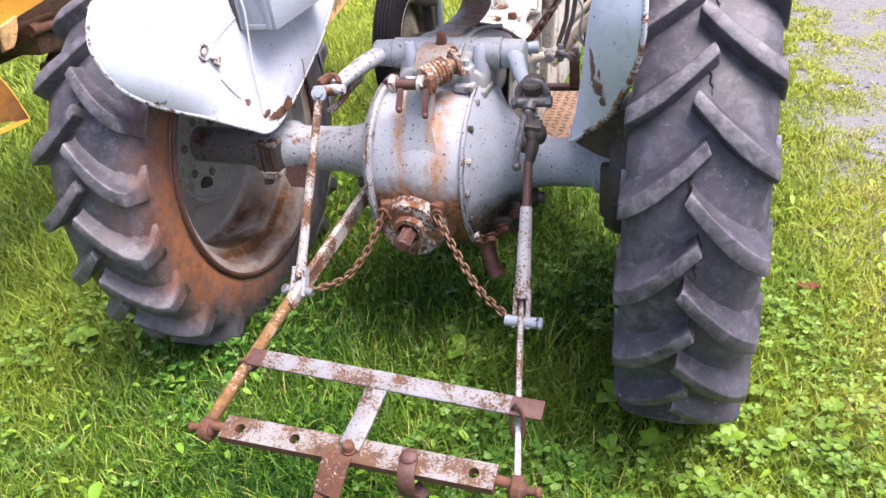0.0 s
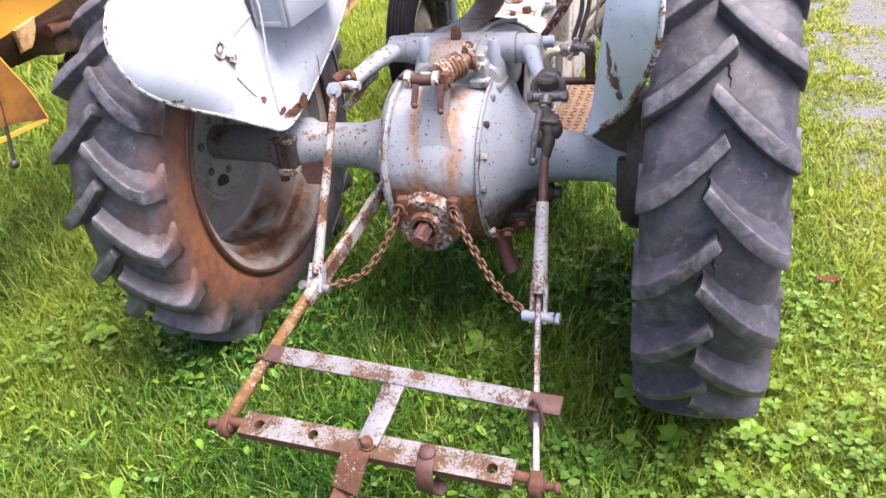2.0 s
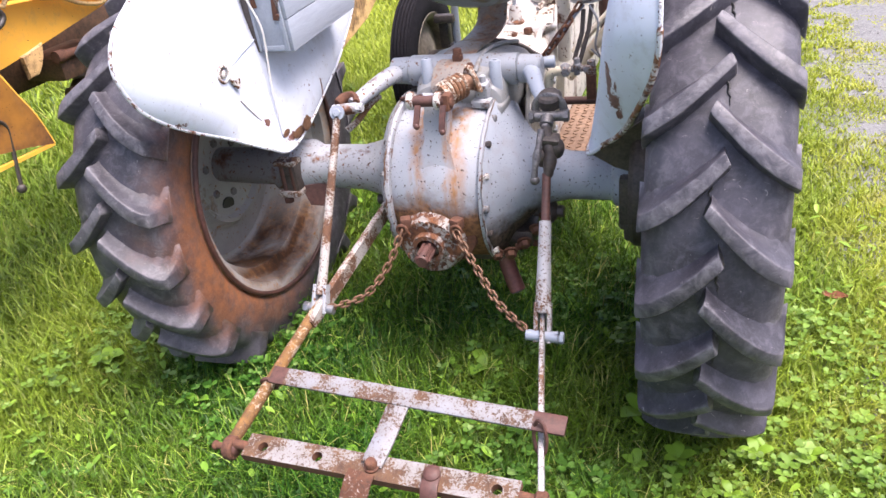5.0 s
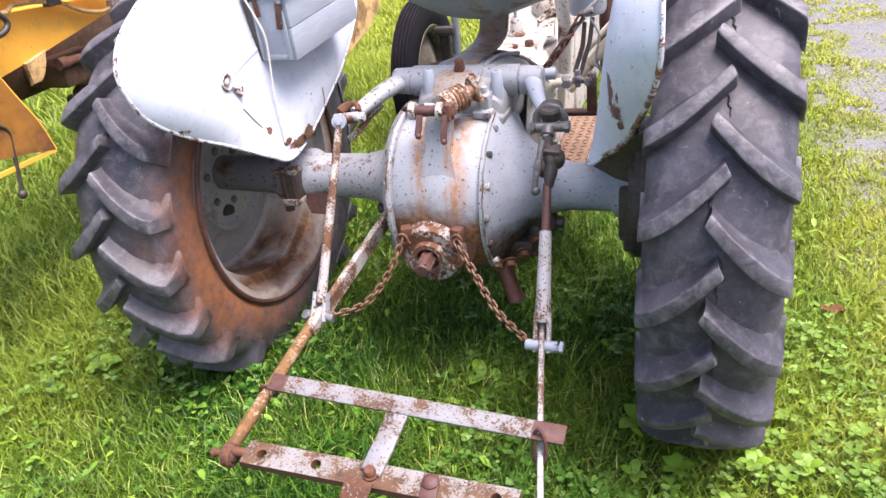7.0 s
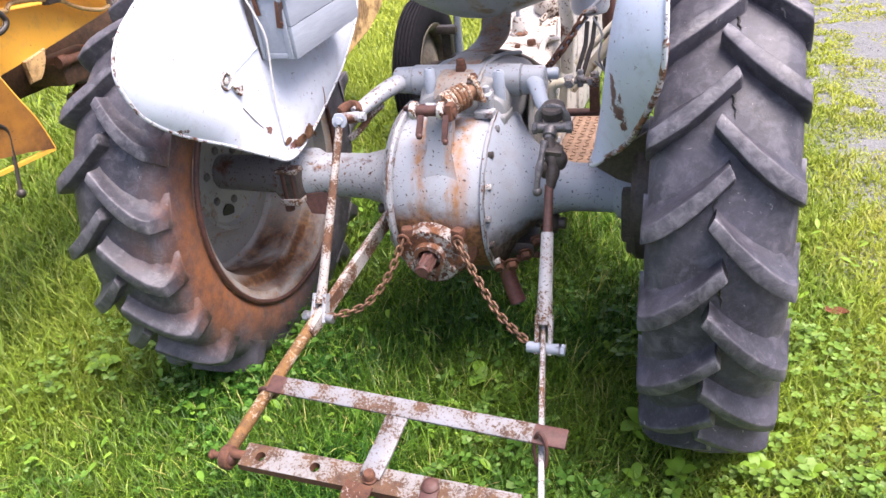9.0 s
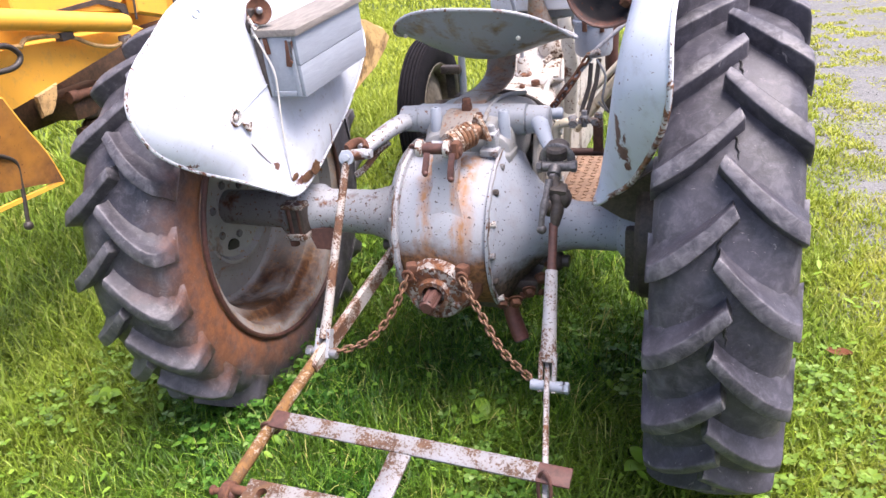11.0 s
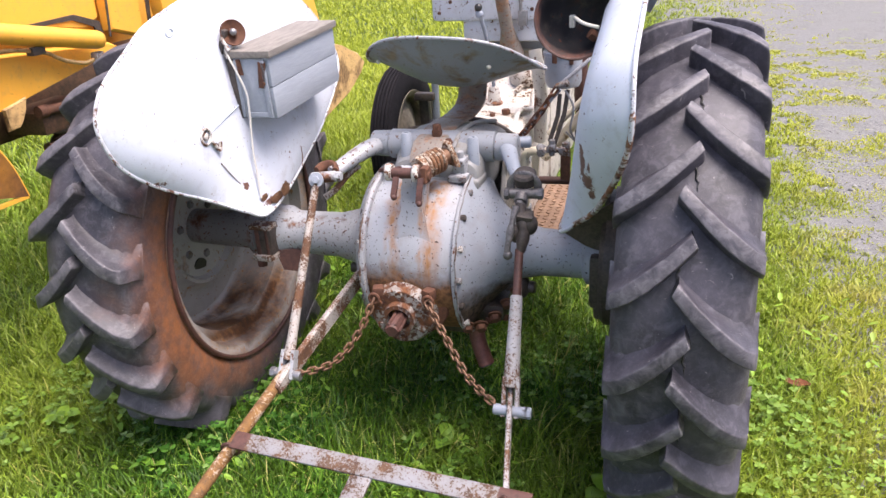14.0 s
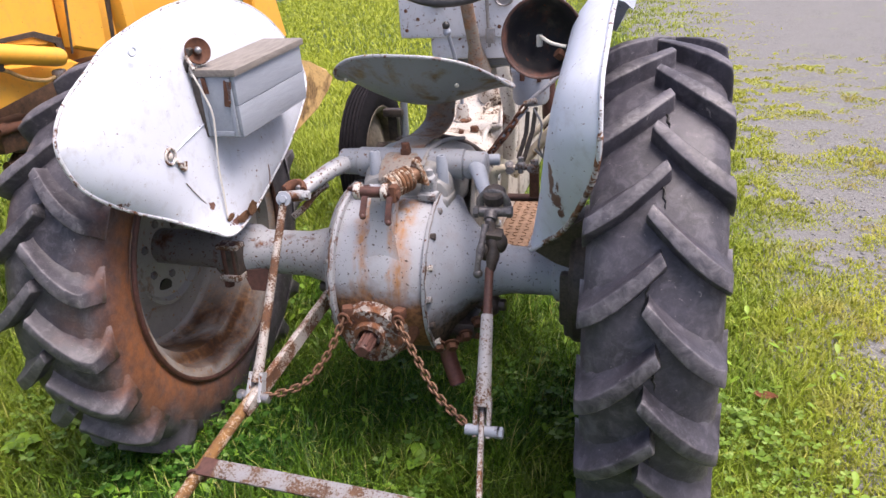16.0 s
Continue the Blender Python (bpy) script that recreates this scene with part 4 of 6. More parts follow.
arm_r = lift_arm([(0.185, 0.055, 0.850), (0.202, 0.015, 0.846), (0.226, -0.04, 0.826), (0.248, -0.080, 0.803)], (0.025, 0.014), "curved blue-grey lift arm", 1)
part("buffer", Shape().lathe([(0, 0.020), (0.006, 0.028), (0.030, 0.029), (0.036, 0.024)], (0.274, -0.080, 0.800), (0, -0.35, 0.9), 24), OILY, arm_r, "dark round buffer").matrix_basis = Matrix.Translation((-0.010, 0, 0))
part("fork", Shape().tube([(0.274 + 0.034 * math.cos(a), -0.098, 0.800 + 0.030 * math.sin(a)) for a in (math.pi * (-0.08 + 1.16 * j / 14) for j in range(15))], 0.0045, 8, flat=2.2), DARK_STEEL, arm_r, "grey fork round the buffer").matrix_basis = Matrix.Translation((-0.010, 0, 0))
part("cross_pin", Shape().rod((0.240, -0.112, 0.784), (0.312, -0.108, 0.786), 0.0125).nut((0.240, -0.112, 0.784), (-1, 0, 0), 0.015, 0.012).nut((0.310, -0.108, 0.786), (1, 0, 0), 0.015, 0.012).rod((0.272, -0.115, 0.785), (0.272, -0.136, 0.772), 0.016).nut((0.272, -0.134, 0.773), (0, -1, -0.5), 0.011, 0.010), DARK_STEEL, arm_r).matrix_basis = Matrix.Translation((-0.010, 0, 0))
topr = Vector((0.275, -0.125, 0.775))
low = Vector((0.285, -0.185, 0.655))
box = part("levelling_box", Shape().tube(curve_through([(0.274, -0.132, 0.775), (0.280, -0.142, 0.745), (0.288, -0.156, 0.712), (0.286, -0.172, 0.680), (0.284, -0.180, 0.660)], 4), [0.012, 0.014, 0.016, 0.015, 0.017, 0.020, 0.022, 0.022, 0.019, 0.018, 0.020, 0.019, 0.017, 0.015, 0.014, 0.013, 0.011], 12, flat=0.85).ball((0.302, -0.150, 0.722), 0.019, (1, 1, 1.4)).ball((0.268, -0.160, 0.700), 0.015, (1, 1, 1.6)).box((0.290, -0.150, 0.742), (0.040, 0.036, 0.020), (14, 8, 5), 0.006), OILY, tractor, "oily black levelling box")
box.matrix_basis = Matrix.Translation((-0.014, 0, 0))
part("crank_rod", Shape().tube([(0.268, -0.148, 0.765), (0.264, -0.172, 0.735), (0.262, -0.185, 0.715), (0.258, -0.195, 0.69), (0.256, -0.20, 0.668)], [0.010, 0.007, 0.011, 0.007, 0.008], 10).ball((0.257, -0.20, 0.660), 0.012), DARK_STEEL, box, "thin grey crank rod")
a, b = Vector((0.267, -0.178, 0.668)), PIN_R
rod_r = part("lift_rod", Shape().lathe([(0, 0.009), (0.115, 0.009), (0.115, 0.0145), (0.20, 0.016), (0.30, 0.0185), (0.325, 0.019), (0.33, 0.017)], a, b - a, 20), LINK_PALE, tractor, "stepped lift rod with worn white paint and rust")
part("screw", Shape().rod(a, a.lerp(b, 0.31), 0.0105), RUST_RED, rod_r, "dark red screw rod")
for dx in (-0.0155, 0.0155):
    part("fork_leg", flat_bar(Shape(), [a.lerp(b, 0.80) + Vector((dx, 0, 0)), b + Vector((dx, -0.003, -0.016))], 0.0135, 0.005), LINK_PALE, rod_r)
part("grease_pin", Shape().rod(b + Vector((-0.038, 0, 0)), b + Vector((0.038, 0, 0)), 0.013).nut(b + Vector((0.036, 0, 0)), (1, 0, 0), 0.014, 0.014), GREY, rod_r)

# ---- tractor: draft spring, top-link rocker and its stains ----
rib = part("rib", Shape().prism([(-0.040, 0.11), (0.036, 0.11), (0.030, 0.05), (0.026, 0.0), (0.028, -0.05), (0.040, -0.10), (0.058, -0.14), (-0.062, -0.14), (-0.045, -0.10), (-0.032, -0.05), (-0.030, 0.0), (-0.033, 0.05)], 0.036, pose(-0.004, -0.151, 0.742, 72, 0, 0), 0.014), BARREL, centre, "raised rib on the housing")
rocker = part("rocker", Shape().rod((-0.068, -0.168, 0.843), (0.030, -0.165, 0.844), 0.0135), RUST_RED, tractor, "dark red top-link rocker pin")
for x in (-0.056, 0.014):
    part("lug", Shape().lathe([(-0.008, 0.012), (-0.008, 0.019), (-0.005, 0.022), (0.005, 0.022), (0.008, 0.019), (0.008, 0.012)], (x, -0.167, 0.845), (1, 0, 0), 22), WORN_PALE, rocker, "pale worn lug")
part("block", Shape().prism([(-0.020, -0.018), (0.018, -0.022), (0.022, 0.004), (0.010, 0.020), (-0.012, 0.021), (-0.022, 0.006)], 0.020, pose(0.034, -0.158, 0.840, 0, 90, 0), 0.004).rod((0.028, -0.165, 0.838), (0.048, -0.165, 0.838), 0.011), RUST, rocker)
for x, z1 in ((-0.034, 0.795), (0.030, 0.782)):
    part("hanger", flat_bar(Shape(), [(x, -0.182, 0.838), (x, -0.198, 0.815), (x - 0.002, -0.207, z1)], 0.0075, 0.004, Vector((1, 0, 0))).ball((x, -0.207, z1), 0.008), RUST_RED, rocker)
c0, c1 = Vector((0.006, -0.135, 0.842)), Vector((0.060, -0.050, 0.856))
ax = (c1 - c0).normalized()
sx = ax.cross(Vector((0, 0, 1))).normalized()
sy = sx.cross(ax)
coil = [c0 + ax * (0.012 + 0.062 * i / 120) + (sx * math.cos(i / 120 * 2 * math.pi * 5.5) + sy * math.sin(i / 120 * 2 * math.pi * 5.5)) * 0.0275 for i in range(121)]
spring = part("draft_spring", Shape().tube(coil, 0.0052, 8), SPRING, tractor, "stout rusty coil spring")
part("spring_core", Shape().rod(c0, c1, 0.0205), CHAIN_RUST, spring)
part("spring_cup", Shape().lathe([(0, 0.022), (0.003, 0.030), (0.012, 0.030), (0.014, 0.024)], c0, ax, 24), SPRING, spring)
part("yoke_plate", Shape().prism([(-0.036, -0.030), (0.036, -0.030), (0.028, 0.0), (0.009, 0.034), (-0.010, 0.034), (-0.028, 0.0)], 0.014, Matrix.Translation(c1 + Vector((0, 0, 0.004))) @ ax.to_track_quat("Z", "Y").to_matrix().to_4x4(), 0.004), SPRING, spring, "rusty triangular yoke plate")
part("yoke_nut", Shape().nut((0.059, -0.040, 0.886), (0.2, -0.9, 0.4), 0.011, 0.01), RUST, spring)
part("link_rod", Shape().rod((-0.14, -0.03, 0.80), (-0.03, -0.10, 0.835), 0.006), RUST_RED, spring)

# ---- tractor: check chains ----
def chain(ctrl, count, label):
    pts = curve_through(ctrl, 12)
    run = [0.0]
    for p, q in zip(pts, pts[1:]):
        run.append(run[-1] + (q - p).length)

    def along(d):
        for i in range(len(pts) - 1):
            if d <= run[i + 1]:
                return pts[i].lerp(pts[i + 1], (d - run[i]) / (run[i + 1] - run[i]))
        return pts[-1]

    pitch = run[-1] / count
    half, wid, r = pitch * 0.5, 0.0074, 0.0030
    oval = []
    for j in range(16):
        a = 2 * math.pi * j / 16
        oval.append((math.copysign(half * 0.62, math.cos(a)) + wid * math.cos(a), wid * math.sin(a), 0))
    head = part("check_chain", Shape().tube([p for p in (along(0) + Vector((0.013 * math.cos(t), 0.004, 0.013 * math.sin(t))) for t in (2 * math.pi * j / 16 for j in range(16)))], 0.0042, 8, closed=True), RUST, tractor, label)
    first = None
    for i in range(count):
        p, q = along(i * pitch), along((i + 1) * pitch)
        rot = (q - p).to_track_quat("X", "Z").to_matrix().to_4x4() @ Matrix.Rotation(radians(35 + 90 * (i % 2)), 4, "X")
        if first is None:
            first = part("chain_link", Shape().tube(oval, r, 8, closed=True), CHAIN_RUST, head)
            ob = first
        else:
            ob = new("chain_link", first.data)
            ob.parent = head
        ob.matrix_basis = Matrix.Translation((p + q) / 2) @ rot
    return head


chain([(-0.092, -0.262, 0.538), (-0.122, -0.31, 0.462), (-0.175, -0.365, 0.402), (-0.262, -0.408, 0.384)], 16, "rusty check chain hanging slack")
chain([(0.052, -0.262, 0.545), (0.115, -0.315, 0.475), (0.180, -0.365, 0.410), (0.262, -0.414, 0.374)], 18, "rusty check chain pulled tight")
part("chain_shackle", Shape().box((-0.088, -0.235, 0.548), (0.03, 0.03, 0.03), (0, 0, 20), 0.008), RUST, pto)
part("chain_shackle", Shape().box((0.048, -0.235, 0.552), (0.03, 0.03, 0.03), (0, 0, -20), 0.008), RUST, pto)
for i in range(6):
    a = radians(60 * i + 30)
    part("cover_bolt", Shape().nut((-0.03 + 0.063 * math.cos(a), -0.240, 0.487 + 0.063 * math.sin(a)), (0, -1, 0), 0.010, 0.009), PTO_PAINT, pto)
part("pto_flange", Shape().prism([(0.115 * math.cos(t) * (1.0 if math.sin(t) < 0.4 else 1.05), 0.088 * math.sin(t)) for t in (2 * math.pi * j / 24 for j in range(24))], 0.02, pose(-0.03, -0.192, 0.495, 90, 0, 0), 0.004), RUST, pto, "rust-eaten flange")

# ---- tractor: axle ends and underside ----
br = part("axle_bracket", Shape().box((-0.487, -0.055, 0.592), (0.05, 0.10, 0.10), bevel=0.008), OILY, tractor, "dark clamp on the axle end")
part("clamp_plate", Shape().box((-0.492, -0.088, 0.640), (0.066, 0.045, 0.014), bevel=0.004), LINK, br, "rusty clamp plate")
part("clamp_plate", Shape().box((-0.492, -0.088, 0.548), (0.066, 0.050, 0.020), bevel=0.006), LINK, br, "rusty clamp plate")
part("u_bolt", Shape().rod((-0.476, -0.098, 0.535), (-0.476, -0.098, 0.65), 0.009).rod((-0.505, -0.098, 0.52), (-0.505, -0.098, 0.65), 0.010).nut((-0.505, -0.098, 0.535), (0, 0, -1), 0.015, 0.016), RUST_RED, br, "rusty clamp bolts")
part("gusset", Shape().prism([(-0.05, 0.03), (0.05, 0.03), (0.02, -0.04), (-0.03, -0.03)], 0.01, pose(-0.425, -0.06, 0.53, 80, 0, 20)), RUST_RED, br)
dr = part("brake_drum", Shape().lathe([(0, 0.08), (0.0, 0.165), (0.012, 0.175), (0.045, 0.175), (0.05, 0.16), (0.05, 0.05)], (0.452, 0, 0.582), (1, 0, 0), 44), OILY, tractor, "dark brake drum")
part("end_block", Shape().box((0.448, -0.065, 0.555), (0.05, 0.06, 0.13), bevel=0.01), OILY, dr)
part("end_bolt", Shape().lathe([(0, 0.026), (0.014, 0.026), (0.014, 0.014), (0.05, 0.013), (0.052, 0.01)], (0.447, -0.072, 0.493), (0, 0, -1), 8), OILY, dr, "bolt below the axle end")
# dark base stands in for the shade inside the wheel; rust chips over it
STUB_PAINT = rust_paint("shade_darkened_stub_paint", (0.17, 0.16, 0.165), 0.56, 0.66, 0.62, scale=12.0, gloss=0.5)
dl = part("axle_stub", Shape().lathe([(-0.50, 0.066), (-0.53, 0.066), (-0.54, 0.074), (-0.56, 0.074), (-0.57, 0.056), (-0.785, 0.052)], (0, 0, 0.585), (1, 0, 0), 36), STUB_PAINT, tractor, "worn axle stub running into the wheel")
patch = Shape().prism([(0.028 * math.cos(t) * (1 + 0.3 * math.sin(3 * t)), 0.036 * math.sin(t)) for t in (2 * math.pi * j / 18 for j in range(18))], 0.006, Matrix.Translation((-0.776, -0.030, 0.452)) @ Matrix(((0, 0, 1, 0), (1, 0, 0, 0), (0, 1, 0, 0), (0, 0, 0, 1))), 0.002)
part("disc_hole", patch, BLACK, tractor, "dark hole in the wheel centre")
for i in range(6):
    a = radians(60 * i + 20)
    part("wheel_nut", Shape().nut((-0.786, -0.088 * math.cos(a), 0.573 + 0.088 * math.sin(a)), (1, 0, 0), 0.013, 0.014), STUB_PAINT, tractor)
PIPE_RED = plain("red_brown_pipe_paint", (0.085, 0.030, 0.026), (0.20, 0.075, 0.062), 30.0, 0.55, 0.0, 0.3)
pipe = curve_through([(0.100, -0.02, 0.43), (0.111, -0.045, 0.385), (0.116, -0.055, 0.33), (0.146, -0.080, 0.262)], 5)
part("drain_pipe", Shape().tube(pipe, 0.0225, 16), PIPE_RED, tractor, "bent red-brown pipe under the housing")
part("pipe_mouth", Shape().lathe([(0, 0.0185), (0.004, 0.019), (0.004, 0.012), (-0.02, 0.012)], pipe[-1], pipe[-1] - pipe[-2], 16), OILY, tractor)
under = part("sump", Shape().box((0.03, 0.10, 0.40), (0.22, 0.34, 0.12), bevel=0.03).box((0.14, -0.02, 0.425), (0.12, 0.12, 0.05), bevel=0.015), OILY, tractor, "oily underside of the housing")
for x, y in ((0.16, -0.085), (0.10, -0.095), (0.20, -0.06)):
    part("sump_bolt", Shape().nut((x, y, 0.415), (0, -0.5, -1), 0.011, 0.016), RUST, under)
for x, y, z, r_ in ((0.118, -0.150, 0.425, 0.013), (0.145, -0.118, 0.412, 0.015), (0.176, -0.088, 0.428, 0.014), (0.205, -0.070, 0.462, 0.013), (0.228, -0.055, 0.492, 0.012)):
    part("sump_bolt", Shape().nut((x, y, z), (0.3, -0.8, -0.5), r_, 0.020).lathe([(0, r_ * 1.35), (0.004, r_ * 1.35), (0.006, r_)], (x, y, z), (0.3, -0.8, -0.5), 14), RUST, under)
part("link_bracket", Shape().box((-0.175, -0.04, 0.50), (0.06, 0.05, 0.07), bevel=0.012).nut((-0.205, -0.07, 0.53), (0, -1, 0), 0.012, 0.02), OILY, tractor, "dark bracket for the lower link")

# ---- tractor: seat ----
def seat_shell():
    bm = bmesh.new()
    rows, n = [], 48
    for k in (0.05, 0.2, 0.4, 0.6, 0.78, 0.9, 0.97, 1.0):
        row = []
        for j in range(n):
            a = 2 * math.pi * j / n
            c, d = math.cos(a), math.sin(a)
            x = 0.243 * k * math.copysign(abs(c) ** 0.85, c)
            y = 0.200 * k * math.copysign(abs(d) ** 0.9, d)
            rise = 0.100 * k ** 2.1
            rise += 0.060 * k ** 3 * max(0.0, -d) - 0.055 * k ** 3 * max(0.0, d)
            rise -= 0.045 * k ** 5 * abs(c) ** 3
            row.append(bm.verts.new((x, y, rise)))
        rows.append(row)
    for a, b in zip(rows, rows[1:]):
        for j in range(n):
            bm.faces.new((a[j], a[(j + 1) % n], b[(j + 1) % n], b[j]))
    bm.faces.new(list(reversed(rows[0])))
    bmesh.ops.recalc_face_normals(bm, faces=bm.faces)
    rim = [v.co.copy() for v in rows[-1]]
    bmesh.ops.solidify(bm, geom=list(bm.faces), thickness=0.003)
    return bm, rim


STRAP = rust_paint("brown_grey_strap_paint", (0.24, 0.21, 0.185), 0.48, 0.64, 0.60, scale=15.0, rust_a=(0.16, 0.085, 0.05), rust_b=(0.36, 0.20, 0.12))
SEAT_AT = pose(0.014, 0.20, 0.978, 0, 2.4, 0)
SEAT_PAINT = rust_paint("mossy_seat_paint", (0.20, 0.225, 0.235), 0.52, 0.66, 0.66, rust_a=(0.11, 0.08, 0.045), rust_b=(0.20, 0.15, 0.08), scale=12.0)
bm, rim = seat_shell()
seat = part("seat", bm, SEAT_PAINT, tractor, "pressed steel pan seat with mossy stains")
seat.matrix_basis = SEAT_AT
part("seat_rim", Shape().tube(rim, 0.0046, 8, closed=True), GREY_RUSTY, seat, "rolled seat rim")
for x, y in ((-0.195, -0.085), (0.130, -0.155)):
    z = 0.072 if x < 0 else 0.085
    part("rivet", Shape().ball((x, y, z), 0.006, (1, 1, 1), 10), WHITEISH, seat)
strap = curve_through([(-0.010, -0.035, 0.826), (-0.008, 0.005, 0.868), (0.0, 0.12, 0.888), (0.006, 0.22, 0.882), (0.009, 0.30, 0.886), (0.012, 0.345, 0.902), (0.013, 0.362, 0.935), (0.015, 0.366, 0.968), (0.016, 0.360, 0.995)], 5)
part("seat_spring", flat_bar(Shape(), strap, 0.043, 0.005, Vector((1, 0, 0))), STRAP, seat, "flat rusty seat spring").matrix_basis = SEAT_AT.inverted()

# ---- tractor: gearbox, column, dash ----
PEELING = flaking("peeling_white_paint", (0.54, 0.525, 0.50), 0.675, bright=(0.8, 0.9, 1.0), size=1.1)
gear = part("gearbox", Shape().box((0.0, 0.62, 0.60), (0.28, 0.66, 0.36), bevel=0.04).box((0.0, 1.25, 0.62), (0.30, 0.6, 0.42), bevel=0.04), GRIMY, tractor, "gearbox in dirty peeling cream paint")
part("top_cover", casting([(0.40, 0.150, 0.62, 0.800, 0.005), (0.43, 0.150, 0.62, 0.815, 0.005), (0.55, 0.130, 0.62, 0.808, 0.008), (0.70, 0.120, 0.62, 0.812, 0.012), (0.76, 0.112, 0.62, 0.845, 0.020), (0.84, 0.105, 0.62, 0.905, 0.035), (0.95, 0.100, 0.62, 0.915, 0.04), (0.98, 0.09, 0.62, 0.90, 0.04)], 36, 0.45), PEELING, gear, "white cover casting with peeling paint")
part("cover_seam", Shape().tube([(0.005 + 0.158 * math.cos(t), 0.375 + 0.01 * math.sin(3 * t), 0.690 + 0.148 * math.sin(t)) for t in (math.pi * (0.06 + 0.88 * j / 24) for j in range(25))], 0.0075, 8), OILY, gear, "dark oily joint of the cover")
for i in range(5):
    t_ = math.pi * (0.16 + 0.17 * i)
    part("seam_bolt", Shape().nut((0.005 + 0.150 * math.cos(t_), 0.392, 0.688 + 0.140 * math.sin(t_)), (0, -1, 0.3), 0.011, 0.024), STRAP, gear)
for ctrl, r_ in (([(0.120, 0.44, 0.795), (0.112, 0.54, 0.818), (0.132, 0.66, 0.800), (0.118, 0.76, 0.835), (0.128, 0.86, 0.86)], 0.009), ([(-0.085, 0.46, 0.805), (-0.075, 0.62, 0.815), (-0.09, 0.76, 0.845)], 0.008), ([(0.06, 0.74, 0.835), (0.085, 0.78, 0.872), (0.07, 0.84, 0.915)], 0.010)):
    part("cast_ridge", Shape().tube(curve_through(ctrl, 6), r_, 10), PEELING, gear)
part("lever_dome", Shape().lathe([(0, 0.050), (0.012, 0.050), (0.03, 0.042), (0.05, 0.028), (0.056, 0.012)], (0.075, 0.80, 0.868), (0.1, -0.5, 1), 26), PEELING, gear, "white domed cover")
part("oil_plug", Shape().nut((0.072, 0.53, 0.812), (0, 0, 1), 0.014, 0.016).nut((0.035, 0.50, 0.812), (0, 0, 1), 0.009, 0.010), RUST, gear, "rusty oil plug")
for x, y in ((-0.09, 0.50), (0.10, 0.50), (0.11, 0.66), (-0.10, 0.66), (0.105, 0.58)):
    part("cover_bolt", Shape().nut((x, y, 0.799), (0, 0, 1), 0.009, 0.009), STRAP, gear)
part("lever_base", Shape().lathe([(0, 0.030), (0.01, 0.031), (0.022, 0.029), (0.028, 0.022), (0.06, 0.020), (0.075, 0.014)], (0.0, 0.665, 0.795), (0, 0, 1), 24), WORN_PALE, gear, "grey round lever base")
part("gear_lever", Shape().tube([(0.0, 0.665, 0.84), (0.0, 0.66, 0.93), (-0.005, 0.60, 1.05), (-0.012, 0.565, 1.115)], 0.0065, 10).ball((-0.013, 0.562, 1.118), 0.0135), GREY, gear, "thin grey gear lever")
part("lever_knob", Shape().ball((-0.014, 0.558, 1.139), 0.0125), BLACK, gear, "black ball knob")
part("side_plate", Shape().box((0.150, 0.42, 0.60), (0.02, 0.22, 0.24), bevel=0.008), WHITEISH, gear)
for i in range(7):
    a = 2 * math.pi * i / 7
    part("side_bolt", Shape().nut((0.16, 0.36 + 0.09 * math.cos(a), 0.62 + 0.10 * math.sin(a)), (1, 0, 0), 0.012, 0.015), GREY_RUSTY, gear)
col = part("steering_column", Shape().lathe([(0, 0.045), (0.05, 0.036), (0.12, 0.023), (0.45, 0.021), (0.5, 0.021)], (0.0, 0.94, 0.925), (0, -0.64, 1), 24), STRAP, tractor, "steering column in worn grey paint")
wc, wn_ = Vector((0.0, 0.676, 1.320)), Vector((0, -0.64, 1)).normalized()
wx = Vector((1, 0, 0))
wy = wn_.cross(wx)
ring = [wc + 0.205 * (wx * math.cos(t) + wy * math.sin(t)) - wn_ * 0.0 for t in (2 * math.pi * j / 48 for j in range(48))]
wheel_part = part("steering_wheel", Shape().tube(ring, 0.0125, 12, closed=True), BLACK, col, "black steering wheel")
part("spokes", Shape().rod(wc - wn_ * 0.03, wc + wx * 0.2, 0.007).rod(wc - wn_ * 0.03, wc - wx * 0.1 + wy * 0.175, 0.007).rod(wc - wn_ * 0.03, wc - wx * 0.1 - wy * 0.175, 0.007).lathe([(0, 0.03), (0.05, 0.035)], wc - wn_ * 0.06, wn_, 20), STEEL, col)
DASH = rust_paint("pale_dash_paint", (0.62, 0.665, 0.73), 0.68, 0.76, 0.64, scale=12.0)
dash = part("dash_panel", Shape().box((-0.02, 1.00, 1.21), (0.53, 0.20, 0.32), bevel=0.018), DASH, tractor, "blue-grey dash and tank panel with rust spots")
part("panel_foot", Shape().box((0.0, 1.00, 1.02), (0.36, 0.16, 0.10), bevel=0.03), DASH, dash)
for x in (-0.122, 0.112):
    part("gauge", Shape().lathe([(0, 0.036), (0.012, 0.036), (0.016, 0.032), (0.010, 0.028), (0.010, 0.0)], (x * 1.04 - 0.012, 0.903, 1.192), (0, -1, 0), 28), STEEL, dash, "round gauge with a bright bezel")
for x, z in ((-0.222, 1.092), (-0.206, 1.20), (-0.222, 1.16), (0.105, 1.10), (0.20, 1.09), (-0.18, 1.13)):
    part("panel_bolt", Shape().lathe([(0, 0.007), (0.002, 0.007), (0.003, 0.0045), (0.006, 0.004)], (x * 1.04 - 0.024, 0.901, z - 0.012), (0, -1, 0), 10), RUST, dash)
part("choke_rod", Shape().rod((0.045, 0.885, 1.22), (0.05, 0.89, 1.02), 0.006).box((0.055, 0.89, 1.06), (0.03, 0.03, 0.05)), STEEL, dash)
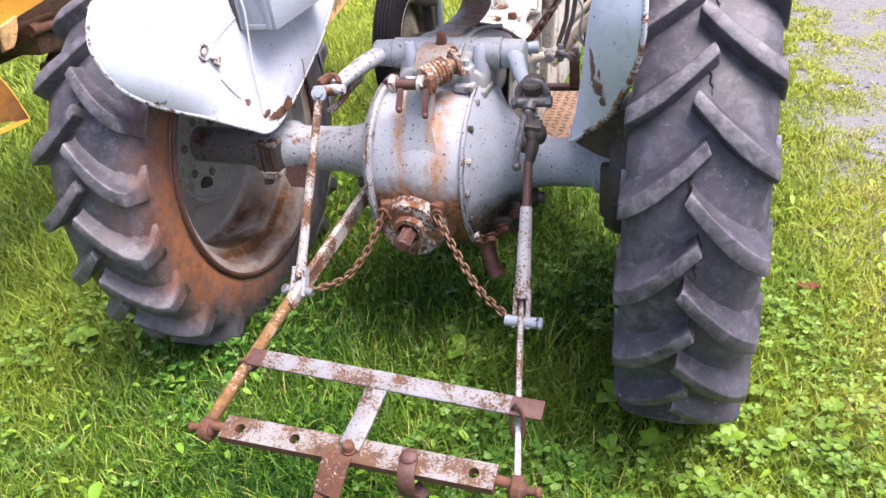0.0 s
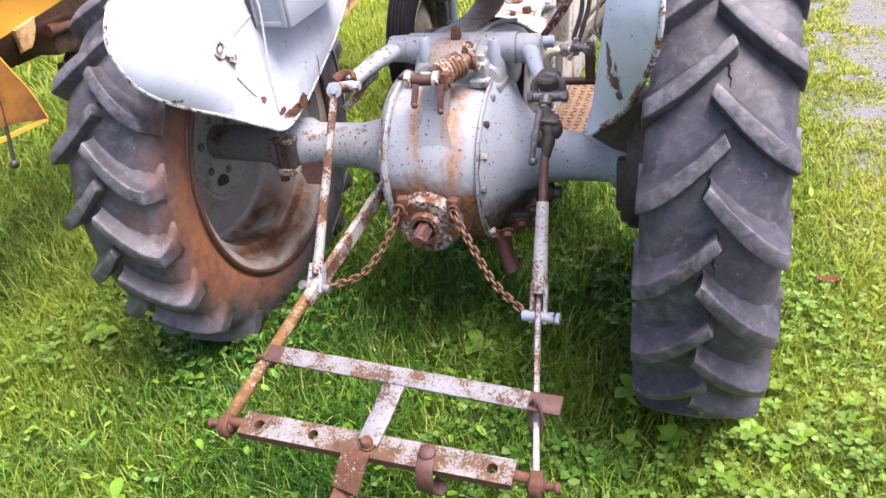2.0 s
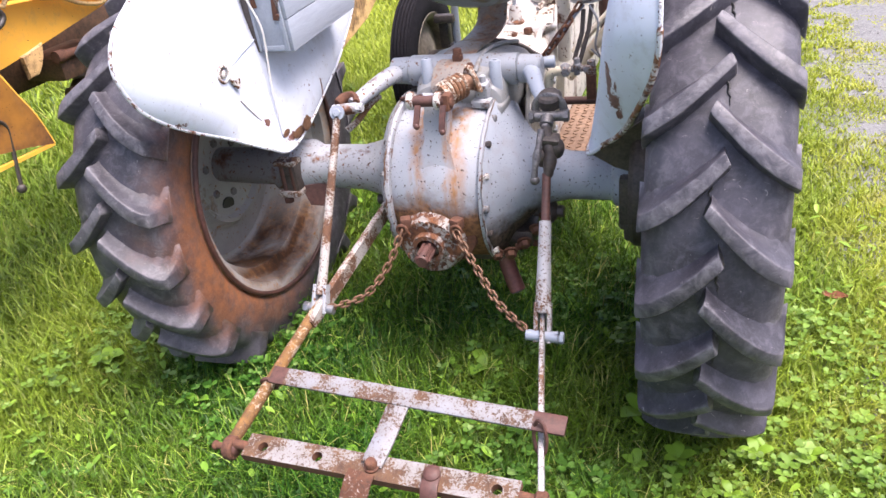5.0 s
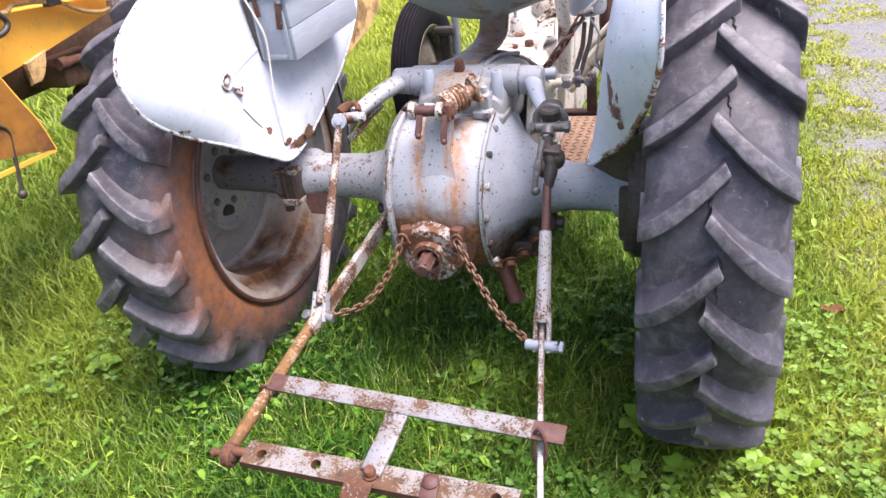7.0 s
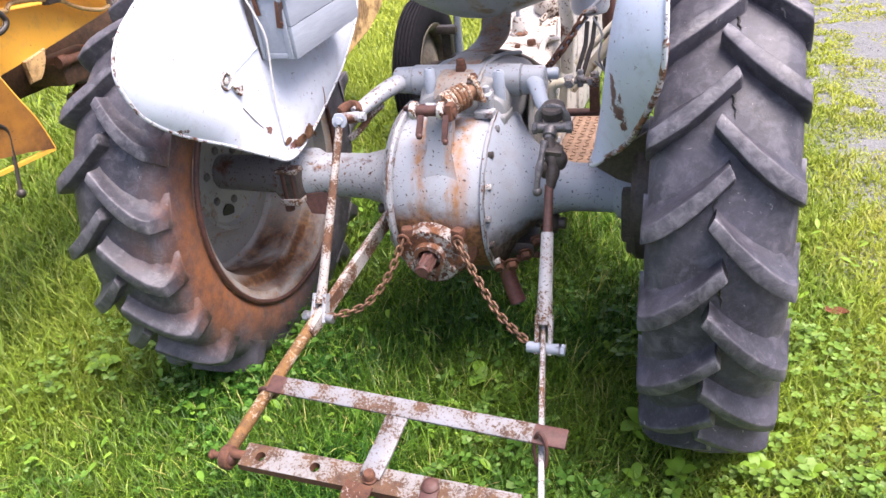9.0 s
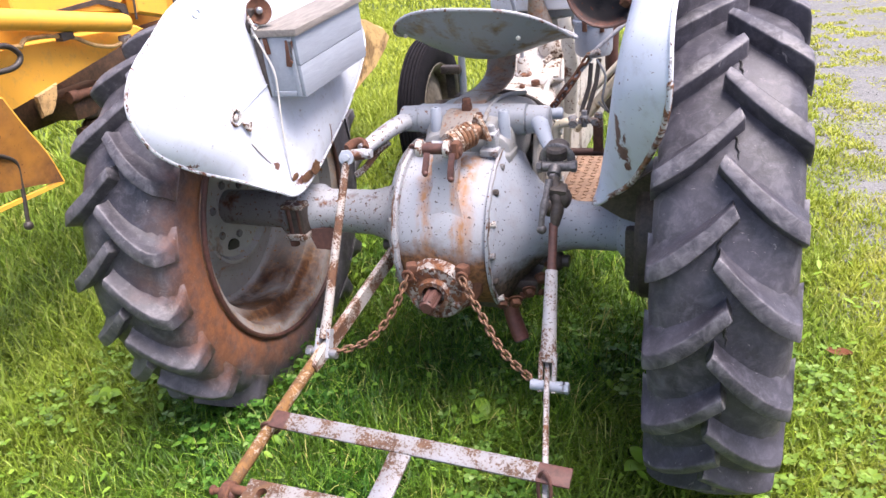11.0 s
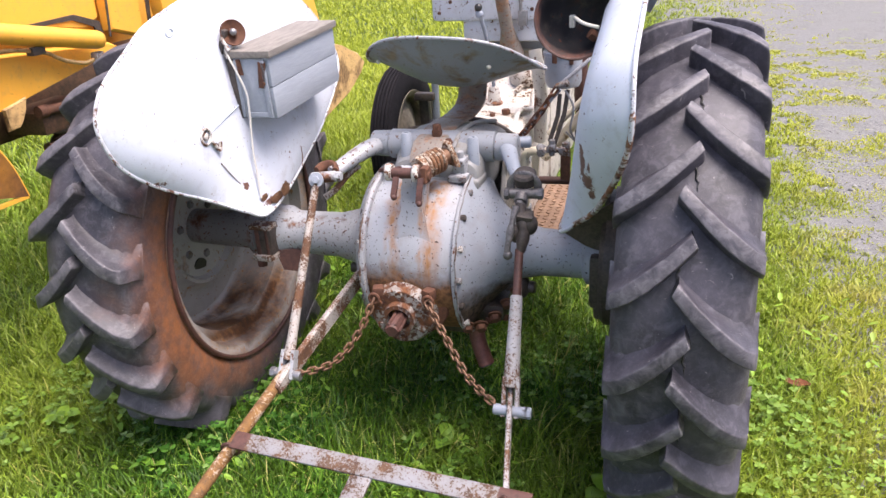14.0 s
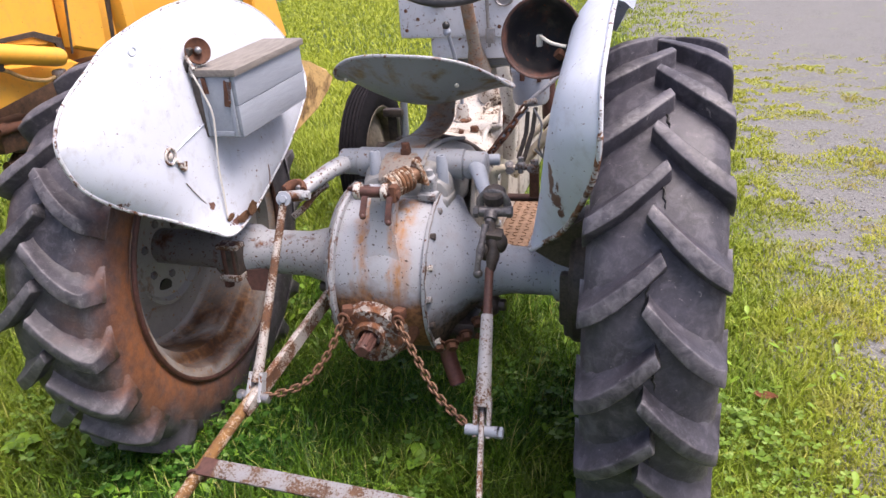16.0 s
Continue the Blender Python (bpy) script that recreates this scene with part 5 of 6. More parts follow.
part("bonnet", Shape().box((0.0, 1.45, 1.12), (0.42, 0.9, 0.42), bevel=0.10), GREY, tractor, "grey rounded bonnet")
part("engine", Shape().box((0.0, 1.42, 0.74), (0.26, 0.62, 0.40), bevel=0.03), WHITEISH, tractor, "engine block in dirty cream paint")
can = part("air_cleaner", Shape().lathe([(0, 0.03), (0.006, 0.05), (0.02, 0.057), (0.10, 0.058), (0.102, 0.062), (0.112, 0.062), (0.114, 0.058), (0.22, 0.058), (0.23, 0.04)], (0.252, 0.55, 0.895), (0, 0, 1), 30), GREY, tractor, "grey oil-bath air cleaner canister")
part("canister_clip", Shape().box((0.235, 0.49, 1.005), (0.014, 0.012, 0.05)), RUST, can)
part("canister_clip", Shape().box((0.285, 0.50, 1.0), (0.012, 0.012, 0.05)), RUST, can)
part("exhaust_pipe", Shape().tube([(0.30, 0.66, 0.74), (0.296, 0.62, 0.86), (0.30, 0.62, 0.98), (0.31, 0.66, 1.1)], 0.020, 14), RUST_RED, tractor, "rust-red upright pipe")
part("column_pipe", Shape().tube([(0.165, 0.62, 0.70), (0.172, 0.60, 0.86), (0.15, 0.62, 1.0)], 0.021, 14), WHITEISH, tractor, "upright pipe in stained cream paint")

# ---- tractor: levers, pedals, footboard ----
lev = part("lift_lever", flat_bar(Shape(), [(0.160, 0.285, 0.790), (0.205, 0.300, 0.855), (0.262, 0.315, 0.925)], 0.008, 0.004), RUST_RED, tractor, "brown lever with a rusty chain along it")
lever_link = None
for i in range(9):
    p = Vector((0.170, 0.262, 0.810)).lerp(Vector((0.270, 0.292, 0.942)), i / 8) + Vector((0, 0, -0.010 * math.sin(math.pi * i / 8)))
    if lever_link is None:
        lever_link = part("chain_link", Shape().tube([(0.0085 * math.cos(t) + math.copysign(0.006, math.cos(t)), 0.0085 * math.sin(t), 0) for t in (2 * math.pi * (j + 0.5) / 14 for j in range(14))], 0.0034, 8, closed=True), RUST, lev)
        ob = lever_link
    else:
        ob = new("chain_link", lever_link.data)
        ob.parent = lev
    ob.matrix_basis = Matrix.Translation(p) @ Vector((0.10, 0.03, 0.132)).to_track_quat("X", "Z").to_matrix().to_4x4() @ Matrix.Rotation(radians(30 + 90 * (i % 2)), 4, "X")
part("quadrant", flat_bar(Shape(), curve_through([(0.178, 0.27, 0.815), (0.20, 0.28, 0.846), (0.235, 0.29, 0.888), (0.285, 0.30, 0.945)], 4), 0.007, 0.004, Vector((0, 1, 0))), GREY, lev)
part("lever_bar", flat_bar(Shape(), [(0.306, 0.30, 0.945), (0.298, 0.29, 0.88), (0.272, 0.27, 0.79)], 0.006, 0.004, Vector((1, 0, 0))), OILY, lev, "dark upright lever bar")
part("lever_bar", flat_bar(Shape(), [(0.282, 0.31, 0.93), (0.278, 0.30, 0.87), (0.258, 0.28, 0.80)], 0.006, 0.004, Vector((1, 0, 0))), OILY, lev, "dark upright lever bar")
part("lever_joint", Shape().lathe([(0, 0.009), (0.034, 0.009), (0.037, 0.006)], (0.275, 0.29, 0.955), (1, 0, 0.3), 14), FLAKED_BAR, lev)
part("control_wire", Shape().tube(curve_through([(0.300, 0.29, 0.945), (0.325, 0.28, 0.90), (0.318, 0.27, 0.84), (0.335, 0.28, 0.80), (0.305, 0.28, 0.83)], 6), 0.003, 6).tube(curve_through([(0.285, 0.29, 0.96), (0.36, 0.35, 1.02), (0.42, 0.45, 1.06)], 6), 0.006, 8), STEEL, lev, "thin bent wire")
CREAM = rust_paint("stained_cream_paint", (0.62, 0.56, 0.44), 0.62, 0.74, 0.66, scale=18.0, rust_a=(0.20, 0.12, 0.05), rust_b=(0.38, 0.26, 0.12))
CHEQUER = plain("rusty_tread_plate", (0.11, 0.064, 0.040), (0.29, 0.185, 0.12), 45.0, 0.75, 0.0, 0.4)
ped = part("pedal_lever", Shape().tube(curve_through([(0.272, 0.15, 0.812), (0.240, 0.15, 0.812), (0.214, 0.155, 0.796), (0.210, 0.16, 0.745), (0.206, 0.18, 0.64)], 6), [0.015] * 25, 14, flat=0.8), CREAM, tractor, "bent cream pedal lever")
part("second_lever", Shape().tube(curve_through([(0.240, 0.20, 0.800), (0.232, 0.205, 0.765), (0.224, 0.22, 0.66)], 6), 0.011, 12), CREAM, ped)
part("knuckle", Shape().rod((0.240, 0.15, 0.815), (0.335, 0.15, 0.818), 0.0085).nut((0.262, 0.135, 0.815), (0, -1, 0), 0.013, 0.014).ball((0.257, 0.15, 0.816), 0.016).ball((0.288, 0.15, 0.822), 0.013).rod((0.288, 0.15, 0.80), (0.288, 0.15, 0.845), 0.008).nut((0.318, 0.14, 0.818), (0, -1, 0), 0.012, 0.012).rod((0.325, 0.15, 0.800), (0.325, 0.15, 0.838), 0.011), FLAKED_BAR, ped, "rusty pivot with bolts")
part("pivot_cap", Shape().lathe([(0, 0.014), (0.03, 0.016), (0.034, 0.012)], (0.208, 0.10, 0.850), (1, 0.2, 0), 18), GREY, ped)
part("foot_post", Shape().box((0.318, 0.19, 0.765), (0.026, 0.016, 0.09)), RUST, ped)
part("drag_link", Shape().rod((0.215, 0.50, 0.758), (0.38, 0.50, 0.934), 0.0095), CREAM, tractor, "thin white-painted rod")
part("drag_link", Shape().rod((0.195, 0.52, 0.672), (0.40, 0.52, 0.918), 0.0165), CREAM, tractor, "stout white-painted rod")
fb = Shape().box((0.225, 0.69, 0.448), (0.27, 0.50, 0.008), bevel=0.002)
for i in range(9):
    for j in range(18):
        fb.box((0.105 + i * 0.030, 0.455 + j * 0.0275, 0.4535), (0.017, 0.006, 0.004), (0, 0, 40 if (i + j) % 2 else -40), bevel=0)
foot = part("footboard", fb, CHEQUER, tractor, "rusty chequered footboard")
part("foot_bar", Shape().rod((0.19, 0.22, 0.703), (0.335, 0.22, 0.706), 0.011), RUST_RED, foot, "dark red foot bar")
part("foot_hanger", Shape().box((0.10, 0.72, 0.40), (0.02, 0.30, 0.09), bevel=0.004), RUST, foot)
part("front_lip", Shape().box((0.225, 0.437, 0.440), (0.27, 0.006, 0.026), bevel=0.002), CHEQUER, foot)
# cream clutch housing flank with its bolts, beside the bell
fl = part("flank_plate", Shape().prism([(-0.10, -0.16), (0.12, -0.16), (0.14, 0.10), (0.05, 0.16), (-0.06, 0.15), (-0.10, 0.05)], 0.018, Matrix.Translation((0.152, 0.24, 0.64)) @ Matrix(((0, 0, 1, 0), (1, 0, 0, 0), (0, 1, 0, 0), (0, 0, 0, 1))), 0.004), GRIMY, gear, "grimy cream flank plate")
for y, z in ((0.16, 0.77), (0.16, 0.70), (0.16, 0.62), (0.22, 0.78), (0.30, 0.78), (0.36, 0.70)):
    part("flank_bolt", Shape().nut((0.160, y, z), (1, 0, 0), 0.011, 0.012), STRAP, fl)

# ---- tractor: front axle and wheel ----
RUBBER_DARK = plain("dark_front_rubber", (0.007, 0.007, 0.009), (0.017, 0.016, 0.019), 30.0, 0.9)
RUBBER_DARK.node_tree.nodes["Principled BSDF"].inputs["Specular IOR Level"].default_value = 0.1
fprof = [(-0.055, 0.225), (-0.072, 0.26), (-0.074, 0.30), (-0.066, 0.335), (-0.056, 0.352)]
for i in range(5):
    u = -0.050 + i * 0.022
    fprof += [(u, 0.362), (u + 0.012, 0.362), (u + 0.014, 0.354), (u + 0.020, 0.354)]
fprof += [(0.066, 0.335), (0.074, 0.30), (0.072, 0.26), (0.055, 0.225)]
fw = part("front_wheel", Shape().lathe([(-0.046, 0.226), (-0.050, 0.238), (-0.053, 0.236), (-0.048, 0.215), (-0.03, 0.20), (0.03, 0.20), (0.048, 0.215), (0.053, 0.236), (0.050, 0.238), (0.046, 0.226), (0.02, 0.212), (-0.02, 0.212)], (0, 0, 0), (1, 0, 0), 48, closed=True), FRONT_RIM, tractor, "front wheel rim in brown paint darkened for shadow")
fw.matrix_basis = pose(-0.765, 1.76, 0.362, 0, 0, 0)
part("front_tyre", Shape().lathe([(u * 0.80, r) for u, r in fprof], (0, 0, 0), (1, 0, 0), 72, closed=True), RUBBER_DARK, fw, "ribbed black front tyre")
part("wheel_centre", Shape().lathe([(-0.01, 0.201), (0.0, 0.15), (0.03, 0.09), (0.03, 0.0)], (0, 0, 0), (1, 0, 0), 40), FRONT_RIM, fw)
part("wheel_hub", Shape().lathe([(0.02, 0.05), (0.09, 0.055), (0.10, 0.04), (0.16, 0.035)], (0, 0, 0), (1, 0, 0), 24), OILY, fw)
axle = part("front_axle", Shape().box((-0.30, 1.76, 0.40), (0.60, 0.06, 0.07), bevel=0.012).box((-0.595, 1.76, 0.40), (0.07, 0.08, 0.10), bevel=0.015), OILY, tractor, "dark front axle beam")
part("kingpin", Shape().rod((-0.585, 1.76, 0.33), (-0.575, 1.74, 0.66), 0.018), GREY, axle, "grey kingpin")
part("steering_arm", Shape().box((-0.625, 1.72, 0.58), (0.10, 0.05, 0.04), bevel=0.01).box((-0.64, 1.76, 0.50), (0.05, 0.06, 0.14), bevel=0.012), OILY, axle)
part("radius_rod", Shape().rod((-0.56, 1.72, 0.42), (-0.13, 0.85, 0.48), 0.020), GREY, axle, "grey radius rod")
fw2 = part("front_wheel", Shape().lathe([(-0.046, 0.226), (-0.050, 0.238), (-0.03, 0.20), (0.03, 0.20), (0.062, 0.238), (0.058, 0.226), (0.0, 0.212)], (0, 0, 0), (1, 0, 0), 48, closed=True), FRONT_RIM, tractor, "front wheel rim in brown paint darkened for shadow")
fw2.matrix_basis = pose(0.66, 1.76, 0.342, 0, 0, 180)
part("front_tyre", Shape().lathe([(u * 0.80, r) for u, r in fprof], (0, 0, 0), (1, 0, 0), 72, closed=True), RUBBER_DARK, fw2, "ribbed black front tyre")
part("wheel_centre", Shape().lathe([(-0.01, 0.201), (0.0, 0.15), (0.03, 0.09), (0.03, 0.0)], (0, 0, 0), (1, 0, 0), 40), WHITEISH, fw2)
part("axle_half", Shape().box((0.28, 1.76, 0.40), (0.60, 0.06, 0.07), bevel=0.012), OILY, axle)

# ---- tractor: things fixed to the fenders ----
def weathered_wood(name, a, b, paint=None):
    m, nt, bs = nodes_of(name)
    v = coords(nt, (9.0, 1.0, 9.0))
    grain = noise_at(nt, v, 12.0, 6, 0.65, 0.6)
    c = mixed(nt, grain, a, b)
    if paint:
        c = mixed(nt, mask(nt, noise_at(nt, coords(nt), 22.0, 5, 0.72), 0.27, 0.33), c, mixed(nt, grain, tuple(k * 0.75 for k in paint), tuple(min(1, k * 1.12) for k in paint)))
    nt.links.new(c, bs.inputs["Base Color"])
    bs.inputs["Roughness"].default_value = 0.75
    bumped(nt, bs, grain, 0.5, 0.002)
    return m


WOOD = weathered_wood("bare_grey_wood", (0.05, 0.044, 0.038), (0.33, 0.30, 0.27))
WOOD_GREY = weathered_wood("grey_painted_wood", (0.16, 0.14, 0.12), (0.34, 0.32, 0.30), (0.30, 0.335, 0.385))
BOX_M = pose(-0.418, 0.052, 1.048, 2.6, 0, 0)
tb = part("toolbox", Shape().box((0, 0.0, -0.071), (0.110, 0.375, 0.012), bevel=0.002), WOOD_GREY, tractor, "grey painted wooden toolbox with a bare weathered lid")
tb.matrix_basis = BOX_M
for z in (-0.0335, 0.0405):
    part("board", Shape().box((0.050, 0, z), (0.012, 0.378, 0.0725), bevel=0.002), WOOD_GREY, tb)
    part("board", Shape().box((-0.050, 0, z), (0.012, 0.378, 0.0725), bevel=0.002), WOOD_GREY, tb)
part("end_board", Shape().box((0, -0.185, 0.002), (0.088, 0.012, 0.148), bevel=0.002), WOOD_GREY, tb)
part("end_board", Shape().box((0, 0.185, 0.002), (0.088, 0.012, 0.148), bevel=0.002), WOOD_GREY, tb)
part("lid", Shape().box((0.002, 0, 0.0865), (0.126, 0.395, 0.018), bevel=0.003), WOOD, tb, "bare weathered wooden lid")
part("hasp", Shape().box((0.034, -0.1935, 0.035), (0.020, 0.004, 0.065), (0, 8, 0), 0.001).nut((0.036, -0.195, 0.015), (0, -1, 0), 0.005, 0.004), RUST, tb, "rusty hasp")
part("hinge_strap", Shape().box((-0.026, -0.1935, 0.055), (0.012, 0.004, 0.040), (0, -6, 0), 0.001), RUST, tb, "small rusty strap")
for dx in (-0.038, 0.040):
    part("corner_post", Shape().box((dx, -0.1925, 0.0), (0.012, 0.006, 0.146), bevel=0.0015), WOOD_GREY, tb)
part("bottom_rail", Shape().box((0.001, -0.1925, -0.066), (0.064, 0.005, 0.012), bevel=0.0015), WOOD_GREY, tb)
part("corner_strip", Shape().box((-0.049, -0.194, 0.0), (0.018, 0.005, 0.15), bevel=0.001), OILY, tb)
tl = part("rear_lamp", Shape().lathe([(-0.02, 0.012), (0.004, 0.030), (0.010, 0.033), (0.014, 0.031), (0.010, 0.026), (0.006, 0.012), (0.018, 0.010), (0.018, 0.0)], (-0.468, -0.116, 1.173), (0.78, -0.6, 0.25), 26, caps=False), RUST, fender_l, "round lamp base without its lens")
part("lamp_bracket", Shape().box((-0.483, -0.138, 1.152), (0.012, 0.02, 0.07), (0, 20, 0), 0.003), OILY, fender_l)
part("bulb_stem", Shape().rod((-0.478, -0.150, 1.168), (-0.462, -0.150, 1.135), 0.005), WORN_PALE, fender_l)
part("socket", Shape().ball((-0.455, -0.128, 1.178), 0.009), STEEL, fender_l)
WIRE = plain("dirty_white_cable", (0.50, 0.49, 0.45), (0.66, 0.64, 0.60), 60.0, 0.5)
part("cable", Shape().tube(curve_through([(-0.476, -0.146, 1.140), (-0.462, -0.152, 1.114), (-0.449, -0.150, 1.081), (-0.433, -0.149, 1.033), (-0.432, -0.150, 0.985), (-0.436, -0.157, 0.884), (-0.433, -0.160, 0.821), (-0.428, -0.168, 0.757)], 6), 0.0026, 8), WIRE, fender_l, "thin white cable hanging down")
part("cable_knot", Shape().tube(curve_through([(-0.47, -0.145, 1.135), (-0.465, -0.115, 1.142), (-0.465, -0.125, 1.115), (-0.472, -0.150, 1.122), (-0.465, -0.115, 1.128)], 5), 0.003, 8), WIRE, fender_l)
ring_c = Vector((-0.463, -0.304, 0.961))
part("hook_ring", Shape().tube([ring_c + Vector((0, 0.019 * math.cos(t), 0.019 * math.sin(t))) for t in (2 * math.pi * j / 20 for j in range(20))], 0.0035, 8, closed=True).ball(ring_c, 0.010, (0.6, 1, 1)).tube(curve_through([ring_c + Vector((0.004, 0.012, -0.012)), (-0.457, -0.28, 0.93), (-0.455, -0.268, 0.918), (-0.455, -0.262, 0.938)], 4), 0.0045, 8), WORN_PALE, fender_l, "small hook and ring with flaked paint")
part("screw_ring", Shape().tube([Vector((-0.489, -0.329 + 0.013 * math.cos(t), 1.208 + 0.009 * math.sin(t))) for t in (2 * math.pi * j / 16 for j in range(16))], 0.003, 8, closed=True), FENDER, fender_l)
part("crease", Shape().tube(curve_through([(-0.4655, -0.275, 0.966), (-0.4655, -0.20, 0.985), (-0.4650, -0.125, 1.002)], 5), 0.0016, 8), FENDER, fender_l)
part("seam", Shape().tube(curve_through([(-0.458, -0.271, 0.884), (-0.452, -0.24, 0.84), (-0.450, -0.208, 0.803), (-0.446, -0.165, 0.767)], 5), 0.0016, 8), LINK, fender_l, "rusty weld seam")
for c_, r_, sq in (((-0.4115, -0.066, 0.748), 0.017, (0.10, 1.3, 1.0)), ((-0.419, -0.105, 0.736), 0.018, (0.12, 1.5, 0.7)), ((-0.429, -0.15, 0.752), 0.013, (0.15, 1.3, 0.7))):
    lump = Shape()
    bmesh.ops.create_icosphere(lump.bm, subdivisions=3, radius=1.0)
    for w_ in lump.bm.verts:
        w_.co *= 1 + 0.45 * noise.fractal(w_.co * 1.8 + Vector(c_) * 9, 0.8, 2.0, 3)
        w_.co = Vector((w_.co.x * r_ * sq[0], w_.co.y * r_ * sq[1], w_.co.z * r_ * sq[2])) + Vector(c_)
    part("rust_scab", lump, CHAIN_RUST, fender_l, "rusted-through patch")
LAMP_IN = rust_paint("burnt_lamp_bowl", (0.014, 0.013, 0.016), 0.50, 0.66, 0.66, scale=7.0, rust_a=(0.08, 0.03, 0.02), rust_b=(0.20, 0.08, 0.05), gloss=0.55)
hl = Shape().lathe([(0.0, 0.084), (0.004, 0.087), (0.008, 0.086), (0.0, 0.080), (-0.03, 0.072), (-0.06, 0.052), (-0.078, 0.025), (-0.082, 0.0), (-0.086, 0.0), (-0.083, 0.028), (-0.064, 0.056), (-0.032, 0.077), (-0.004, 0.086)], (0.385, -0.118, 1.194), (0.10, -0.98, 0.16), 48, caps=False)
head = part("headlamp", hl, LAMP_IN, fender_r, "empty rusty headlamp bowl without glass")
part("lamp_ring", Shape().tube([Vector((0.385, -0.118, 1.194)) + Vector((0.10, -0.98, 0.16)).to_track_quat("Z", "Y") @ Vector((0.085 * math.cos(t), 0.085 * math.sin(t), 0.004)) for t in (2 * math.pi * j / 40 for j in range(40))], 0.0032, 8, closed=True), RUST_RED, head, "brown rusty lamp rim")
part("lamp_wire", Shape().tube(curve_through([(0.376, -0.07, 1.187), (0.383, -0.10, 1.192), (0.403, -0.112, 1.182), (0.436, -0.115, 1.174)], 5), 0.004, 8).box((0.373, -0.075, 1.182), (0.012, 0.02, 0.026)), WIRE, head, "loose wire and bulb clip")
part("lamp_mount", Shape().rod((0.432, -0.085, 1.145), (0.46, -0.06, 1.12), 0.015).nut((0.425, -0.09, 1.15), (-0.7, -0.4, 0.6), 0.013, 0.016), RUST, head)

# ---- yellow loader beside the tractor ----
PADWEAR = rust_paint("scuffed_pad_paint", (0.62, 0.40, 0.17), 0.48, 0.60, 0.62, scale=7.0, rust_a=(0.12, 0.07, 0.03), rust_b=(0.36, 0.22, 0.09))
loader = thing("loader", "yellow loader with rusty underside parked beside the tractor", "loader")
X = -1.40
arm = part("lift_arm", Shape().prism([(-0.75, 0.84), (-0.132, 0.935), (0.029, 0.957), (0.335, 1.005), (0.50, 1.042), (0.46, 1.062), (-0.1, 1.100), (-0.75, 1.06)], 0.10, Matrix.Translation((X, 0, 0)) @ Matrix(((0, 0, 1, 0), (1, 0, 0, 0), (0, 1, 0, 0), (0, 0, 0, 1))), 0.006), YELLOW, loader, "broad yellow lift arm")
cyl = part("ram", Shape().lathe([(0, 0.026), (0.01, 0.031), (0.985, 0.031), (1.0, 0.028), (1.008, 0.020), (1.012, 0.008)], (X + 0.10, -0.62, 1.291), (0, 1, -0.209), 28), YELLOW, loader, "yellow hydraulic ram")
part("oil_pipe", Shape().tube(curve_through([(X + 0.09, -0.6, 1.21), (X + 0.09, -0.128, 1.112), (X + 0.09, -0.08, 1.106), (X + 0.09, -0.052, 1.119), (X + 0.09, 0.04, 1.108), (X + 0.09, 0.125, 1.086), (X + 0.09, 0.165, 1.064), (X + 0.09, 0.207, 1.044), (X + 0.09, 0.279, 1.025), (X + 0.09, 0.32, 1.028)], 5), 0.0068, 8), PADWEAR, cyl, "thin oil pipe with chipped paint")
part("pipe_clamp", Shape().box((X + 0.09, 0.09, 1.098), (0.03, 0.05, 0.025)), OILY, cyl)
part("pipe_union", Shape().box((X + 0.09, 0.345, 1.025), (0.03, 0.04, 0.05), bevel=0.008).nut((X + 0.105, 0.345, 1.025), (1, 0, 0), 0.014, 0.012), LINK, cyl)
HOSE = plain("black_hose_rubber", (0.020, 0.017, 0.015), (0.06, 0.05, 0.042), 50.0, 0.5)
part("hose", Shape().tube(curve_through([(X + 0.12, -0.27, 1.11), (X + 0.13, -0.175, 1.125), (X + 0.13, -0.128, 1.088), (X + 0.13, -0.165, 1.060), (X + 0.12, -0.27, 1.065)], 6), 0.0085, 10), HOSE, cyl, "black hydraulic hose loop")
part("hanger_plate", Shape().prism([(-0.066, 0.950), (0.030, 0.968), (0.018, 0.932), (-0.010, 0.905), (-0.022, 0.884), (-0.064, 0.882), (-0.056, 0.915)], 0.014, Matrix.Translation((X + 0.060, 0, 0)) @ Matrix(((0, 0, 1, 0), (1, 0, 0, 0), (0, 1, 0, 0), (0, 0, 0, 1))), 0.004), PADWEAR, arm, "worn yellow hanger plate")
# chassis and underside
IRON = plain("oily_brown_iron", (0.030, 0.020, 0.014), (0.15, 0.080, 0.045), 28.0, 0.6, 0.1, 0.5)
und = part("chassis", Shape().box((X - 0.22, 0.45, 0.90), (0.16, 2.1, 0.22), bevel=0.02).box((X - 0.05, 0.22, 0.86), (0.18, 0.26, 0.08), bevel=0.02), IRON, loader, "dark rusty chassis under the arm")
part("greased_rod", Shape().lathe([(0, 0.020), (0.03, 0.022), (0.03, 0.016), (0.20, 0.016)], (X + 0.04, 0.08, 0.905), (0.1, 1, -0.05), 16), RUST, und)
part("gear_lump", Shape().ball((X + 0.02, 0.27, 0.80), 0.05, (1, 1.2, 0.8)).ball((X, 0.18, 0.76), 0.04, (1, 1, 1.3)).box((X, 0.33, 0.74), (0.09, 0.10, 0.08), (15, 5, 0), 0.015).rod((X, 0.12, 0.77), (X, 0.4, 0.75), 0.022), IRON, und)
part("valve", Shape().box((X + 0.01, 0.21, 0.855), (0.05, 0.07, 0.09), (0, 0, 10), 0.012).rod((X + 0.02, 0.14, 0.83), (X + 0.02, 0.26, 0.80), 0.014), OILY, und)
